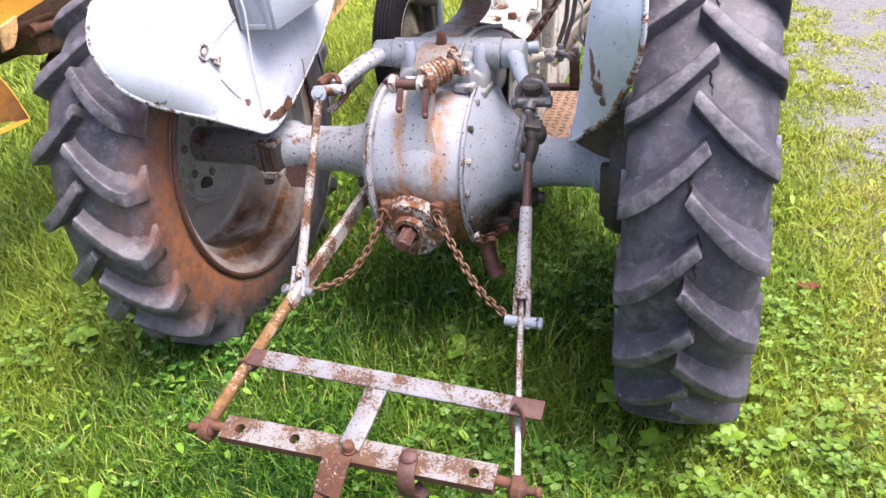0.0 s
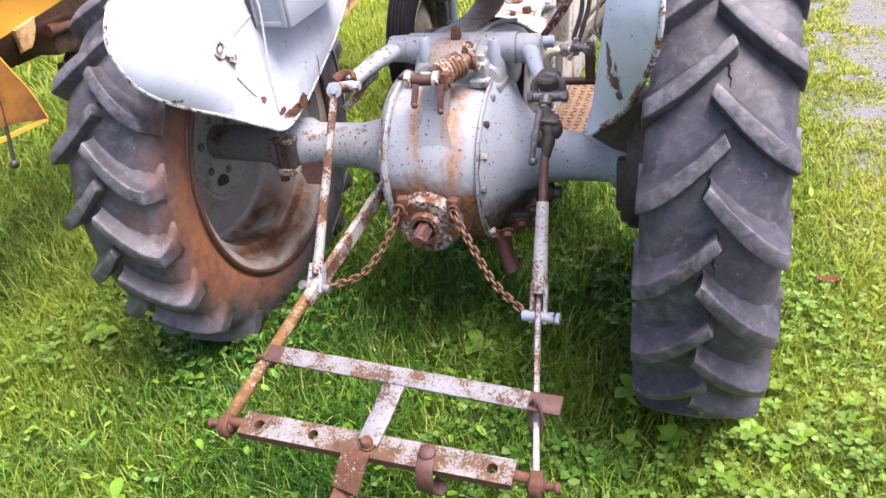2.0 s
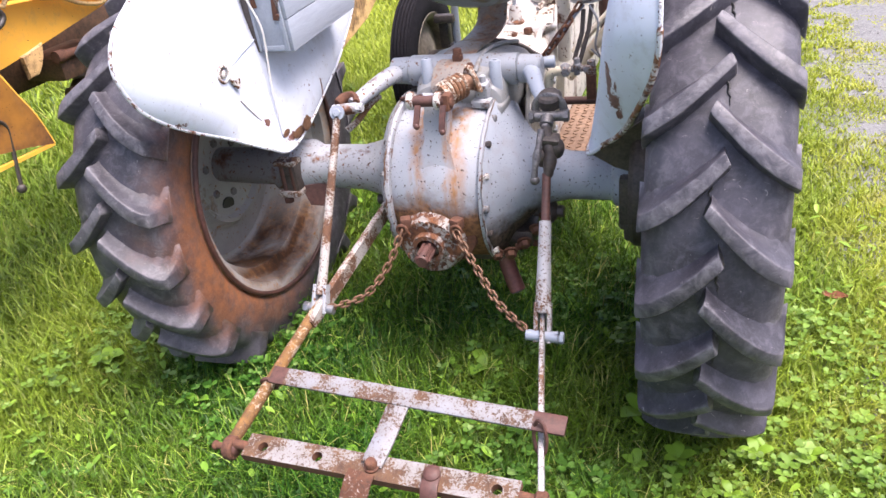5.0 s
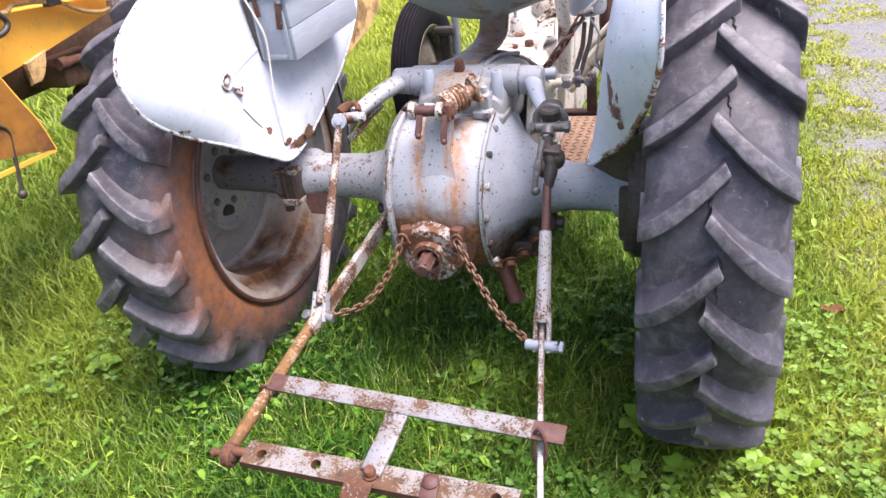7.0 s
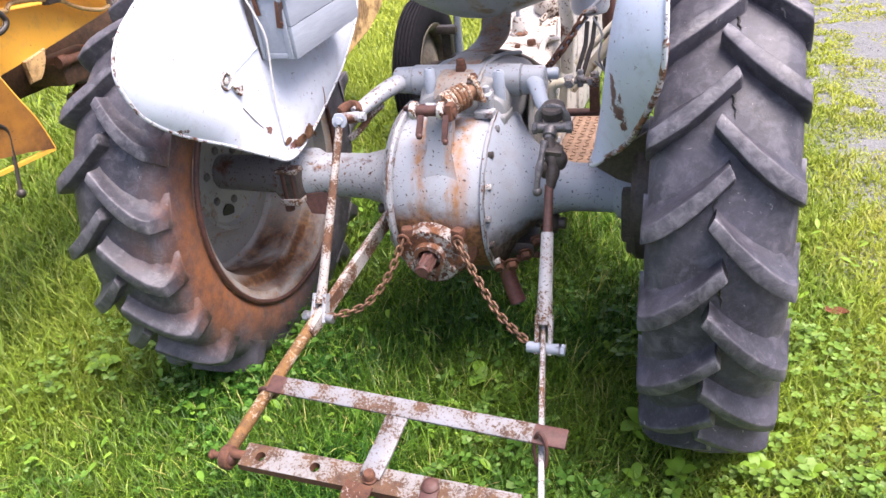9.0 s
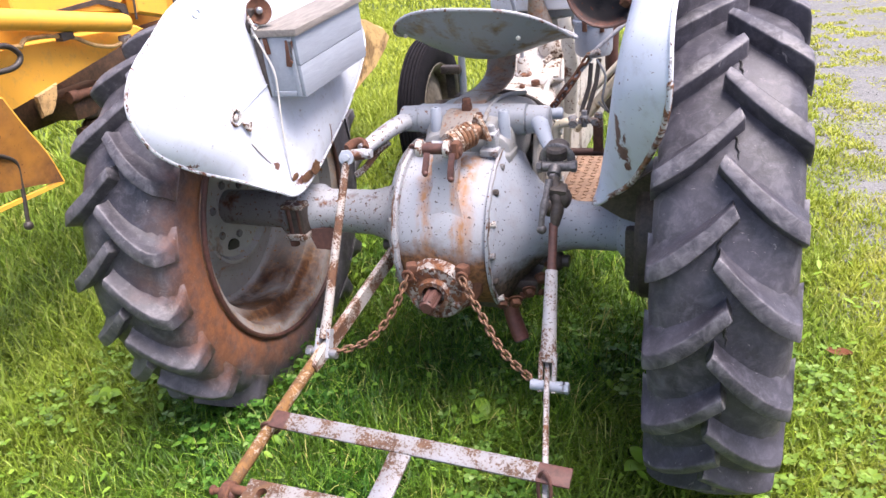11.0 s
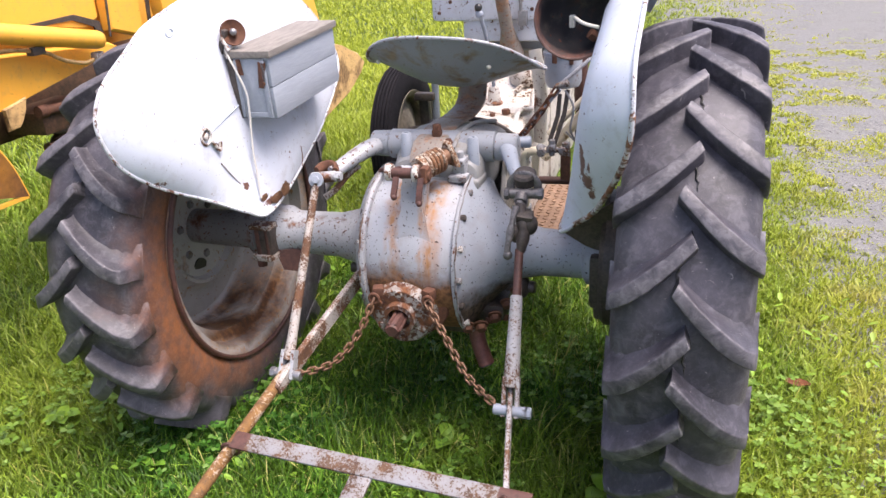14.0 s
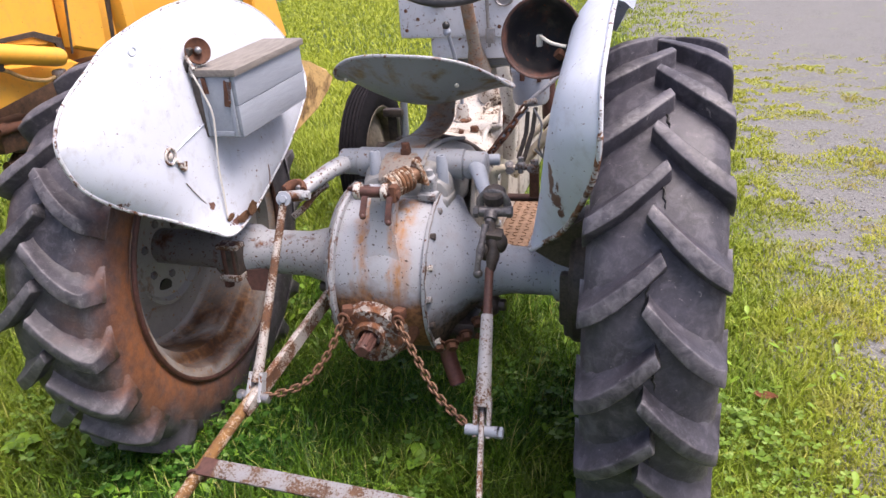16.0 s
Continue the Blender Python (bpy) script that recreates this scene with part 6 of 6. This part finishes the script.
# curved guard plate with a bright cut edge
gx = -1.24
top = curve_through([(gx, -0.262, 1.00), (gx, -0.240, 0.945), (gx, -0.214, 0.885), (gx, -0.179, 0.81), (gx, -0.154, 0.713)], 5)
bm = bmesh.new()
rows = []
for p in top:
    rows.append([bm.verts.new(p + Vector((-0.10 * t, -0.55 * t, -0.015 * t + 0.05 * math.sin(math.pi * t)))) for t in (0, 0.15, 0.35, 0.6, 1.0)])
for r, q in zip(rows, rows[1:]):
    for j in range(4):
        bm.faces.new((r[j], r[j + 1], q[j + 1], q[j]))
bmesh.ops.recalc_face_normals(bm, faces=bm.faces)
bmesh.ops.solidify(bm, geom=list(bm.faces), thickness=0.006)
guard = part("guard_plate", bm, YELLOW_RUST, loader, "curved guard plate, yellow worn to brown rust")
part("cut_edge", Shape().tube(top, 0.006, 8), YELLOW, guard, "bright yellow plate edge")
part("lower_edge", flat_bar(Shape(), [top[-1], top[-1] + Vector((-0.05, -0.25, -0.010)), top[-1] + Vector((-0.10, -0.55, -0.018))], 0.0065, 0.006, Vector((0, 0, 1))), YELLOW, guard, "yellow lower flange")
part("guard_stay", Shape().box((gx - 0.16, -0.40, 0.90), (0.10, 0.5, 0.05), bevel=0.01), RUST, guard)
part("guard_post", Shape().box((gx - 0.25, -0.25, 0.95), (0.10, 0.10, 0.30), bevel=0.01), RUST, guard)
part("loose_cable", Shape().tube(curve_through([(gx - 0.01, -0.33, 0.86), (gx - 0.015, -0.275, 0.82), (gx - 0.02, -0.275, 0.76), (gx - 0.02, -0.30, 0.64)], 6), 0.006, 8).ball((gx - 0.02, -0.302, 0.632), 0.014), HOSE, guard, "hanging grey cable")
# body panels above
body = part("body_panel", Shape().prism([(0.10, 1.17), (0.52, 1.10), (0.60, 1.13), (0.62, 1.50), (0.10, 1.55)], 0.05, Matrix.Translation((X - 0.12, 0, 0)) @ Matrix(((0, 0, 1, 0), (1, 0, 0, 0), (0, 1, 0, 0), (0, 0, 0, 1))), 0.006), YELLOW, loader, "flat yellow side panel")
part("panel", Shape().prism([(0.62, 1.08), (0.80, 1.03), (0.83, 1.50), (0.63, 1.52)], 0.05, Matrix.Translation((X - 0.09, 0, 0)) @ Matrix(((0, 0, 1, 0), (1, 0, 0, 0), (0, 1, 0, 0), (0, 0, 0, 1))), 0.008), YELLOW, body, "flat yellow side panel")
part("post", Shape().box((X - 0.04, 0.90, 1.22), (0.06, 0.07, 0.55), (4, 0, 0), 0.006), YELLOW, body, "square yellow post")
ON_SIDE = Matrix(((0, 0, 1, 0), (1, 0, 0, 0), (0, 1, 0, 0), (0, 0, 0, 1)))
# dark strip on the panel's face stands in for shade in the recess
part("fold", Shape().prism([(0.05, 1.150), (0.32, 1.154), (0.474, 1.158), (0.594, 1.118), (0.604, 1.052), (0.575, 1.062), (0.56, 1.105), (0.46, 1.142), (0.05, 1.138)], 0.008, Matrix.Translation((X - 0.0915, 0, 0)) @ ON_SIDE, 0.002), OILY, body, "dark strip standing in for the shade below the panel fold")
part("panel_seam", Shape().prism([(0.597, 1.06), (0.605, 1.06), (0.634, 1.26), (0.66, 1.49), (0.652, 1.49), (0.626, 1.26)], 0.006, Matrix.Translation((X - 0.062, 0, 0)) @ ON_SIDE, 0.001), OILY, body, "dark seam between the panels")
part("panel_slot", Shape().prism([(0.828, 1.07), (0.846, 1.07), (0.872, 1.27), (0.86, 1.45), (0.835, 1.45), (0.842, 1.26)], 0.006, Matrix.Translation((X - 0.060, 0, 0)) @ ON_SIDE, 0.001), OILY, body, "dark slot")
part("label_plate", Shape().box((X - 0.062, 0.73, 1.255), (0.003, 0.09, 0.018), (-6, 0, 0), 0.0), OILY, body, "small dark label bar")
part("inner_panel", Shape().box((X - 0.25, 0.8, 1.27), (0.1, 1.6, 0.66), bevel=0.01), YELLOW, body)
# front of the loader
post = part("front_post", Shape().prism([(1.70, 0.90), (2.00, 0.92), (1.90, 1.14), (1.86, 1.6), (1.66, 1.6)], 0.06, Matrix.Translation((-1.32, 0, 0)) @ Matrix(((0, 0, 1, 0), (1, 0, 0, 0), (0, 1, 0, 0), (0, 0, 0, 1))), 0.008), YELLOW, loader, "yellow front post")
part("front_leg", Shape().box((-1.55, 1.6, 0.54), (0.3, 0.5, 1.08), bevel=0.02), YELLOW_RUST, loader, "rusty yellow front frame")
part("pad", Shape().prism([(1.55, 0.90), (2.02, 0.782), (2.24, 0.70), (2.32, 0.640), (2.24, 0.58), (2.06, 0.52), (1.60, 0.42)], 0.12, Matrix.Translation((-1.25, 0, 0)) @ Matrix(((0, 0, 1, 0), (1, 0, 0, 0), (0, 1, 0, 0), (0, 0, 0, 1))), 0.012), PADWEAR, loader, "scuffed yellow steel bucket corner")


def loader_wheel(y):
    w = part("loader_wheel", Shape().lathe([(-0.12, 0.20), (-0.12, 0.24), (0.12, 0.24), (0.12, 0.20), (0.02, 0.18), (0.02, 0.0), (0.0, 0.0), (0.0, 0.18)], (0, 0, 0), (1, 0, 0), 40), YELLOW_RUST, loader, "rusty yellow wheel")
    w.matrix_basis = pose(X - 0.55, y, 0.42)
    part("loader_tyre", Shape().lathe([(-0.11, 0.23), (-0.14, 0.30), (-0.12, 0.40), (0, 0.425), (0.12, 0.40), (0.14, 0.30), (0.11, 0.23)], (0, 0, 0), (1, 0, 0), 56, closed=True), RUBBER, w, "black loader tyre")


loader_wheel(1.5)

# ---- ground cover: grass, clover, broad leaves, pebbles, fallen leaf ----
rng = np.random.default_rng(7)


def leaf_material(name, stops, dry, glow=0.28, yellow=1.0, pale_tone=(0.32, 0.375, 0.034)):
    """Blades that differ one by one, yellower towards the gravel, and let some light through."""
    m, nt, bs = nodes_of(name)
    geo = nt.nodes.new("ShaderNodeNewGeometry")
    col = ramp(nt, geo.outputs["Random Per Island"], stops)
    v = coords(nt)
    patch = mask(nt, noise_at(nt, v, 1.7, 4, 0.6), 0.40, 0.66)
    sep = nt.nodes.new("ShaderNodeSeparateXYZ")
    nt.links.new(v, sep.inputs[0])
    side = mask(nt, calc_open(nt, "ADD", calc_open(nt, "MULTIPLY", sep.outputs["X"], 0.5), calc_open(nt, "MULTIPLY", noise_at(nt, v, 3.0, 4, 0.6), 0.4)), 0.70, 0.98)
    # darker green strip stands in for the tractor's shade; lawn paler, yard edge yellow
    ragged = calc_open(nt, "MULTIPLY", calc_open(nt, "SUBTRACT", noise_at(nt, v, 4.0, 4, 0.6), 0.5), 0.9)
    out_of_shade = mask(nt, calc_open(nt, "ADD", calc_open(nt, "ABSOLUTE", calc_open(nt, "ADD", sep.outputs["X"], 0.1), 0.0), ragged), 0.45, 0.95)
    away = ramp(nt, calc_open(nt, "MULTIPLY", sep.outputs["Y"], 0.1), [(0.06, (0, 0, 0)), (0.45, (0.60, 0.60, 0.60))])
    pale = calc(nt, "ADD", calc(nt, "MULTIPLY", out_of_shade, 0.30), calc(nt, "ADD", calc(nt, "MULTIPLY", patch, 0.22), away))
    col = mixed(nt, calc(nt, "MULTIPLY", pale, yellow), col, pale_tone)
    col = mixed(nt, calc(nt, "MULTIPLY", side, 0.8 * yellow), col, dry)
    straw = calc(nt, "MULTIPLY", calc(nt, "MULTIPLY", mask(nt, noise_at(nt, v, 5.5, 4, 0.65), 0.48, 0.64), side), 0.7)
    col = mixed(nt, straw, col, (0.36, 0.29, 0.10))
    bs.inputs["Roughness"].default_value = 0.42
    bs.inputs["Specular IOR Level"].default_value = 0.26
    nt.links.new(col, bs.inputs["Base Color"])
    tr = nt.nodes.new("ShaderNodeBsdfTranslucent")
    nt.links.new(col, tr.inputs["Color"])
    mx = nt.nodes.new("ShaderNodeMixShader")
    mx.inputs[0].default_value = glow
    nt.links.new(bs.outputs[0], mx.inputs[1])
    nt.links.new(tr.outputs[0], mx.inputs[2])
    nt.links.new(mx.outputs[0], nt.nodes["Material Output"].inputs["Surface"])
    return m


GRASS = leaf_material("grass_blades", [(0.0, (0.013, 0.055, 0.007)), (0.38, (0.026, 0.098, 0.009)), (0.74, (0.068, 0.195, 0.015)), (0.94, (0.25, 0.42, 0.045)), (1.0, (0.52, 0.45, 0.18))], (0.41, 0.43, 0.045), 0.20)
CLOVER = leaf_material("clover_leaves", [(0.0, (0.022, 0.085, 0.010)), (0.45, (0.050, 0.150, 0.018)), (0.8, (0.10, 0.23, 0.035)), (1.0, (0.20, 0.32, 0.10))], (0.28, 0.36, 0.03), 0.2, 0.5)
BROAD = leaf_material("broad_weed_leaves", [(0.0, (0.09, 0.22, 0.02)), (0.5, (0.16, 0.32, 0.03)), (1.0, (0.24, 0.42, 0.05))], (0.26, 0.36, 0.05), 0.22, 0.5)


def stuff(name, verts, faces, material, label, category):
    me = bpy.data.meshes.new(name)
    n = len(verts)
    me.vertices.add(n)
    me.vertices.foreach_set("co", verts.astype(np.float32).ravel())
    flat, starts = faces
    me.loops.add(len(flat))
    me.loops.foreach_set("vertex_index", flat.astype(np.int32))
    me.polygons.add(len(starts))
    me.polygons.foreach_set("loop_start", starts.astype(np.int32))
    me.update(calc_edges=True)
    me.validate()
    me.materials.append(material)
    return tagged(new(name, me), label, category, kind="stuff")


def turf_density(x, y):
    """1 in full turf, 0 on open gravel, broken by patches."""
    edge = np.where(y > 1.5, 1.85 - 0.0115 * y * y, 1.824 + 0.35 * (1.5 - y))
    d = edge - x
    p = np.array([noise.fractal(Vector((a * 1.9, b * 1.9, 3.1)), 0.7, 2.1, 4) for a, b in zip(x, y)])
    q = np.array([noise.fractal(Vector((a * 6.0, b * 6.0, 8.7)), 0.7, 2.1, 3) for a, b in zip(x, y)])
    base = np.clip(0.50 + d * 0.36, 0.0, 1.0)
    near = np.clip(1.25 - d, 0.0, 1.0)
    val = base + near * (p * 0.65 + q * 1.15)
    return np.clip((val - 0.26) / 0.35, 0, 1)


def scatter(n, x0, x1, y0, y1, thin=1.0, floor=0.0):
    x, y = rng.uniform(x0, x1, n) + rng.normal(0, 0.10, n), rng.uniform(y0, y1, n) + rng.normal(0, 0.10, n)
    keep = rng.uniform(0, 1, n) < np.maximum(turf_density(x, y) * thin, floor)
    return x[keep], y[keep]


def blades(zones):
    xs, ys, ln, wd = [], [], [], []
    for n, x0, x1, y0, y1, l, w in zones:
        x, y = scatter(n, x0, x1, y0, y1)
        xs.append(x)
        ys.append(y)
        tall = np.array([noise.noise(Vector((a * 2.3, b * 2.3, 0.0))) for a, b in zip(x, y)])
        shade = np.exp(-((x / 0.55) ** 2 + ((y - 0.1) / 0.9) ** 2))
        side = np.clip((x - 0.85) * 1.5, 0, 1)
        left = np.clip((-x - 0.75) * 1.5, 0, 1)
        feet = sum(np.exp(-((x - fx) / 0.17) ** 2 - (np.maximum(np.abs(y + 0.06) - 0.05, 0) / 0.12) ** 2) for fx in (0.65, -0.722))
        ln.append(l * rng.uniform(0.45, 1.3, len(x)) * (1 + 0.45 * tall + 0.50 * shade - 0.68 * side + 0.3 * left + 0.6 * feet))
        wd.append(w * rng.uniform(0.7, 1.3, len(x)))
    x, y, l, w = (np.concatenate(a) for a in (xs, ys, ln, wd))
    n = len(x)
    az = rng.uniform(0, 2 * np.pi, n)
    lean = rng.beta(2, 1.8, n) * 1.5 + 0.1
    bx, by = np.cos(az), np.sin(az)
    tw = az + np.pi / 2 + rng.normal(0, 0.5, n)
    sx, sy = np.cos(tw) * w / 2, np.sin(tw) * w / 2
    V = np.zeros((n, 7, 3))
    root = np.stack([x, y, lie(x) - 0.004], -1)
    s = np.stack([sx, sy, np.zeros(n)], -1)

    def spine(t):
        b = lean * t
        return root + np.stack([bx * l * np.sin(b) * t * 0.9, by * l * np.sin(b) * t * 0.9, l * t * np.cos(b * 0.75)], -1)

    V[:, 0], V[:, 1] = root - s * 0.8, root + s * 0.8
    p = spine(0.45)
    V[:, 2], V[:, 3] = p - s, p + s
    p = spine(0.78)
    V[:, 4], V[:, 5] = p - s * 0.7, p + s * 0.7
    V[:, 6] = spine(1.0)
    o = np.arange(n)[:, None] * 7
    flat = np.concatenate([o + [0, 1, 3, 2], o + [2, 3, 5, 4], o + [4, 5, 6]], 1).ravel()
    starts = (np.arange(n)[:, None] * 11 + [0, 4, 8]).ravel()
    return V.reshape(-1, 3), (flat, starts)


ZONES = [(86000, -1.5, 1.9, -1.25, 0.0, 0.078, 0.0032), (60000, -1.6, 1.9, 0.0, 1.2, 0.078, 0.0040),
         (60000, -2.6, 2.2, 1.2, 3.2, 0.065, 0.0048), (76000, -4.0, 2.2, 3.2, 6.5, 0.052, 0.0060), (66000, -7.0, 1.9, 6.5, 15.0, 0.055, 0.011), (30000, -3.2, -1.5, -1.2, 1.6, 0.095, 0.0045), (26000, -7.0, -2.6, -1.0, 5.5, 0.11, 0.010), (24000, -5.5, 1.7, -5.0, -1.25, 0.080, 0.010),
         (52000, 0.8, 3.0, -0.6, 3.2, 0.040, 0.0055), (34000, 0.6, 3.2, 3.2, 7.0, 0.045, 0.010)]
v, f = blades(ZONES)
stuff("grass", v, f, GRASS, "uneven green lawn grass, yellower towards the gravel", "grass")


def fan_leaves(x, y, z, r, az, tilt, long=1.0, petals=3, notch=0.12):
    """Leaflets with a folded midrib: petals at each place, lying out from the stalk top."""
    n = len(x)
    shape = np.array([(0.0, 0.0), (0.45, 0.42), (0.85, 0.40), (1.0 - notch, 0.0), (0.85, -0.40), (0.45, -0.42)])
    out = []
    for k in range(petals):
        a = az + k * 2 * np.pi / petals + rng.normal(0, 0.12, n)
        c, s = np.cos(a), np.sin(a)
        u, w = shape[:, 0][None] * r[:, None] * long, shape[:, 1][None] * r[:, None]
        px = x[:, None] + c[:, None] * u - s[:, None] * w
        py = y[:, None] + s[:, None] * u + c[:, None] * w
        pz = z[:, None] + u * np.sin(tilt)[:, None] + np.abs(w) * 0.35
        out.append(np.stack([px, py, pz], -1))
    V = np.concatenate(out, 0)
    m = len(V)
    o = np.arange(m)[:, None] * 6
    flat = np.concatenate([o + [0, 3, 2, 1], o + [0, 5, 4, 3]], 1).ravel()
    starts = (np.arange(m)[:, None] * 8 + [0, 4]).ravel()
    return V.reshape(-1, 3), (flat, starts)


cx, cy = [], []
for n, x0, x1, y0, y1 in ((8500, -1.3, 1.7, -1.2, 0.6), (2200, -1.6, 1.7, 0.6, 2.2)):
    x, y = rng.uniform(x0, x1, n), rng.uniform(y0, y1, n)
    pick = np.array([noise.noise(Vector((a * 2.1 + 5, b * 2.1, 0))) for a, b in zip(x, y)]) + 0.35 * np.exp(-((x - 0.8) / 0.4) ** 2 - ((y + 0.45) / 0.45) ** 2) + 0.3 * np.exp(-(x / 0.3) ** 2 - ((y + 0.45) / 0.3) ** 2)
    pick += 0.22 * np.exp(-((x - 0.98) / 0.32) ** 2 - ((y + 0.30) / 0.45) ** 2)
    pick -= 0.9 * np.clip((x - 1.15) * 1.5 + (y + 0.15) * 0.8, 0, 1)
    keep = (rng.uniform(-0.1, 0.55, n) < pick) & (turf_density(x, y) > 0.3)
    cx.append(x[keep])
    cy.append(y[keep])
cx, cy = np.concatenate(cx), np.concatenate(cy)
n = len(cx)
v, f = fan_leaves(cx, cy, lie(cx) + rng.uniform(0.035, 0.095, n), 0.007 + 0.024 * rng.beta(1.3, 2.6, n), rng.uniform(0, 6.3, n), rng.uniform(-0.3, 0.35, n))
stuff("clover", v, f, CLOVER, "small three-leaved clover among the grass", "clover")
n = 900
x, y = rng.uniform(-1.4, 1.3, n), rng.uniform(-1.2, 1.0, n)
keep = turf_density(x, y) > 0.5
x, y = x[keep], y[keep]
n = len(x)
v, f = fan_leaves(x, y, lie(x) + rng.uniform(0.03, 0.07, n), rng.uniform(0.010, 0.022, n), rng.uniform(0, 6.3, n), rng.uniform(0.1, 0.7, n), 1.6, 1, -0.05)
stuff("weed_leaves", v, f, BROAD, "broad light green weed leaves in the grass", "weeds")


def weed_plant(at, size, count, label):
    """A rosette of broad pointed leaves."""
    t = thing("weed_plant", label, "weed", group="weeds in the grass", at=at)
    for i in range(count):
        a = 2 * math.pi * i / count + random.uniform(-0.4, 0.4)
        L = size * random.uniform(0.75, 1.1)
        bm = bmesh.new()
        rows = []
        for k in range(7):
            u = k / 6
            w = 0.33 * L * math.sin(math.pi * min(1, u * 0.92 + 0.06)) ** 0.8
            z = 0.45 * L * math.sin(u * 1.9) * 0.9 + 0.02
            rows.append([bm.verts.new((u * L, -w, z + 0.18 * w)), bm.verts.new((u * L, 0, z)), bm.verts.new((u * L, w, z + 0.18 * w))])
        for r, q in zip(rows, rows[1:]):
            for j in range(2):
                bm.faces.new((r[j], r[j + 1], q[j + 1], q[j]))
        part("leaf", bm, BROAD, t).rotation_euler = (0, 0, a)
    return t


for at, size, cnt in (((-1.075, -0.41, 0.03), 0.058, 6), ((-0.68, -0.51, 0.035), 0.045, 2), ((0.85, -0.66, 0.035), 0.055, 5), ((-0.16, -0.62, 0.035), 0.05, 4), ((0.06, -0.18, 0.04), 0.07, 3), ((0.5, -0.25, 0.04), 0.07, 3), ((-0.62, -0.92, 0.03), 0.045, 3),
                      ((0.505, -0.44, 0.045), 0.038, 4), ((0.60, -0.40, 0.05), 0.045, 5), ((0.72, -0.47, 0.04), 0.034, 3), ((0.775, -0.33, 0.04), 0.040, 4), ((0.44, -0.54, 0.04), 0.032, 3), ((0.90, -0.30, 0.035), 0.036, 3), ((0.655, -0.60, 0.04), 0.04, 4), ((1.0, -0.52, 0.03), 0.034, 3)):
    weed_plant((at[0], at[1], at[2] + float(lie(at[0]))), size, cnt, "low weed with broad light green leaves in the grass")


# pebbles on the yard
n = 9000
x, y = rng.uniform(0.7, 3.6, n), rng.uniform(-0.6, 3.6, n)
keep = turf_density(x, y) < 0.5
x, y = x[keep], y[keep]
n = len(x)
r = rng.gamma(2.0, 0.0022, n) + 0.002
base = np.array([(1, 0, 0), (0, 1, 0), (-1, 0, 0), (0, -1, 0), (0, 0, 0.7), (0, 0, -0.5)])
spin = rng.uniform(0, 6.3, n)
P = base[None] * r[:, None, None] * rng.uniform(0.6, 1.3, (n, 6, 1))
V = np.stack([P[..., 0] * np.cos(spin)[:, None] - P[..., 1] * np.sin(spin)[:, None] + x[:, None], P[..., 0] * np.sin(spin)[:, None] + P[..., 1] * np.cos(spin)[:, None] + y[:, None], P[..., 2] + (r * 0.1 + lie(x))[:, None]], -1)
tri = np.array([(0, 1, 4), (1, 2, 4), (2, 3, 4), (3, 0, 4), (1, 0, 5), (2, 1, 5), (3, 2, 5), (0, 3, 5)])
flat = (np.arange(n)[:, None, None] * 6 + tri[None]).ravel()


def pebble_material():
    m, nt, bs = nodes_of("grey_pebbles")
    geo = nt.nodes.new("ShaderNodeNewGeometry")
    nt.links.new(ramp(nt, geo.outputs["Random Per Island"], [(0.0, (0.09, 0.09, 0.09)), (0.5, (0.20, 0.20, 0.20)), (1.0, (0.40, 0.39, 0.38))]), bs.inputs["Base Color"])
    bs.inputs["Roughness"].default_value = 0.85
    return m


stuff("pebbles", V.reshape(-1, 3), (flat, np.arange(n * 8) * 3), pebble_material(), "loose grey gravel stones on the yard", "gravel")

fallen = Shape()
bm = fallen.bm
rows = []
for k in range(6):
    u = k / 5
    w = 0.017 * math.sin(math.pi * (0.08 + 0.84 * u))
    rows.append([bm.verts.new((u * 0.075, -w, 0.010 + 0.016 * u * u)), bm.verts.new((u * 0.075, 0, 0.004 + 0.012 * u)), bm.verts.new((u * 0.075, w, 0.012 + 0.012 * u))])
for r_, q_ in zip(rows, rows[1:]):
    for j in range(2):
        bm.faces.new((r_[j], r_[j + 1], q_[j + 1], q_[j]))
dead = part("fallen_leaf", fallen, plain("dead_leaf", (0.10, 0.028, 0.012), (0.20, 0.065, 0.025), 60.0, 0.7))
dead.matrix_basis = pose(0.985, 0.43, -0.012, 8, 0, -25)
tagged(dead, "curled red-brown fallen leaf lying on the gravel", "leaf")
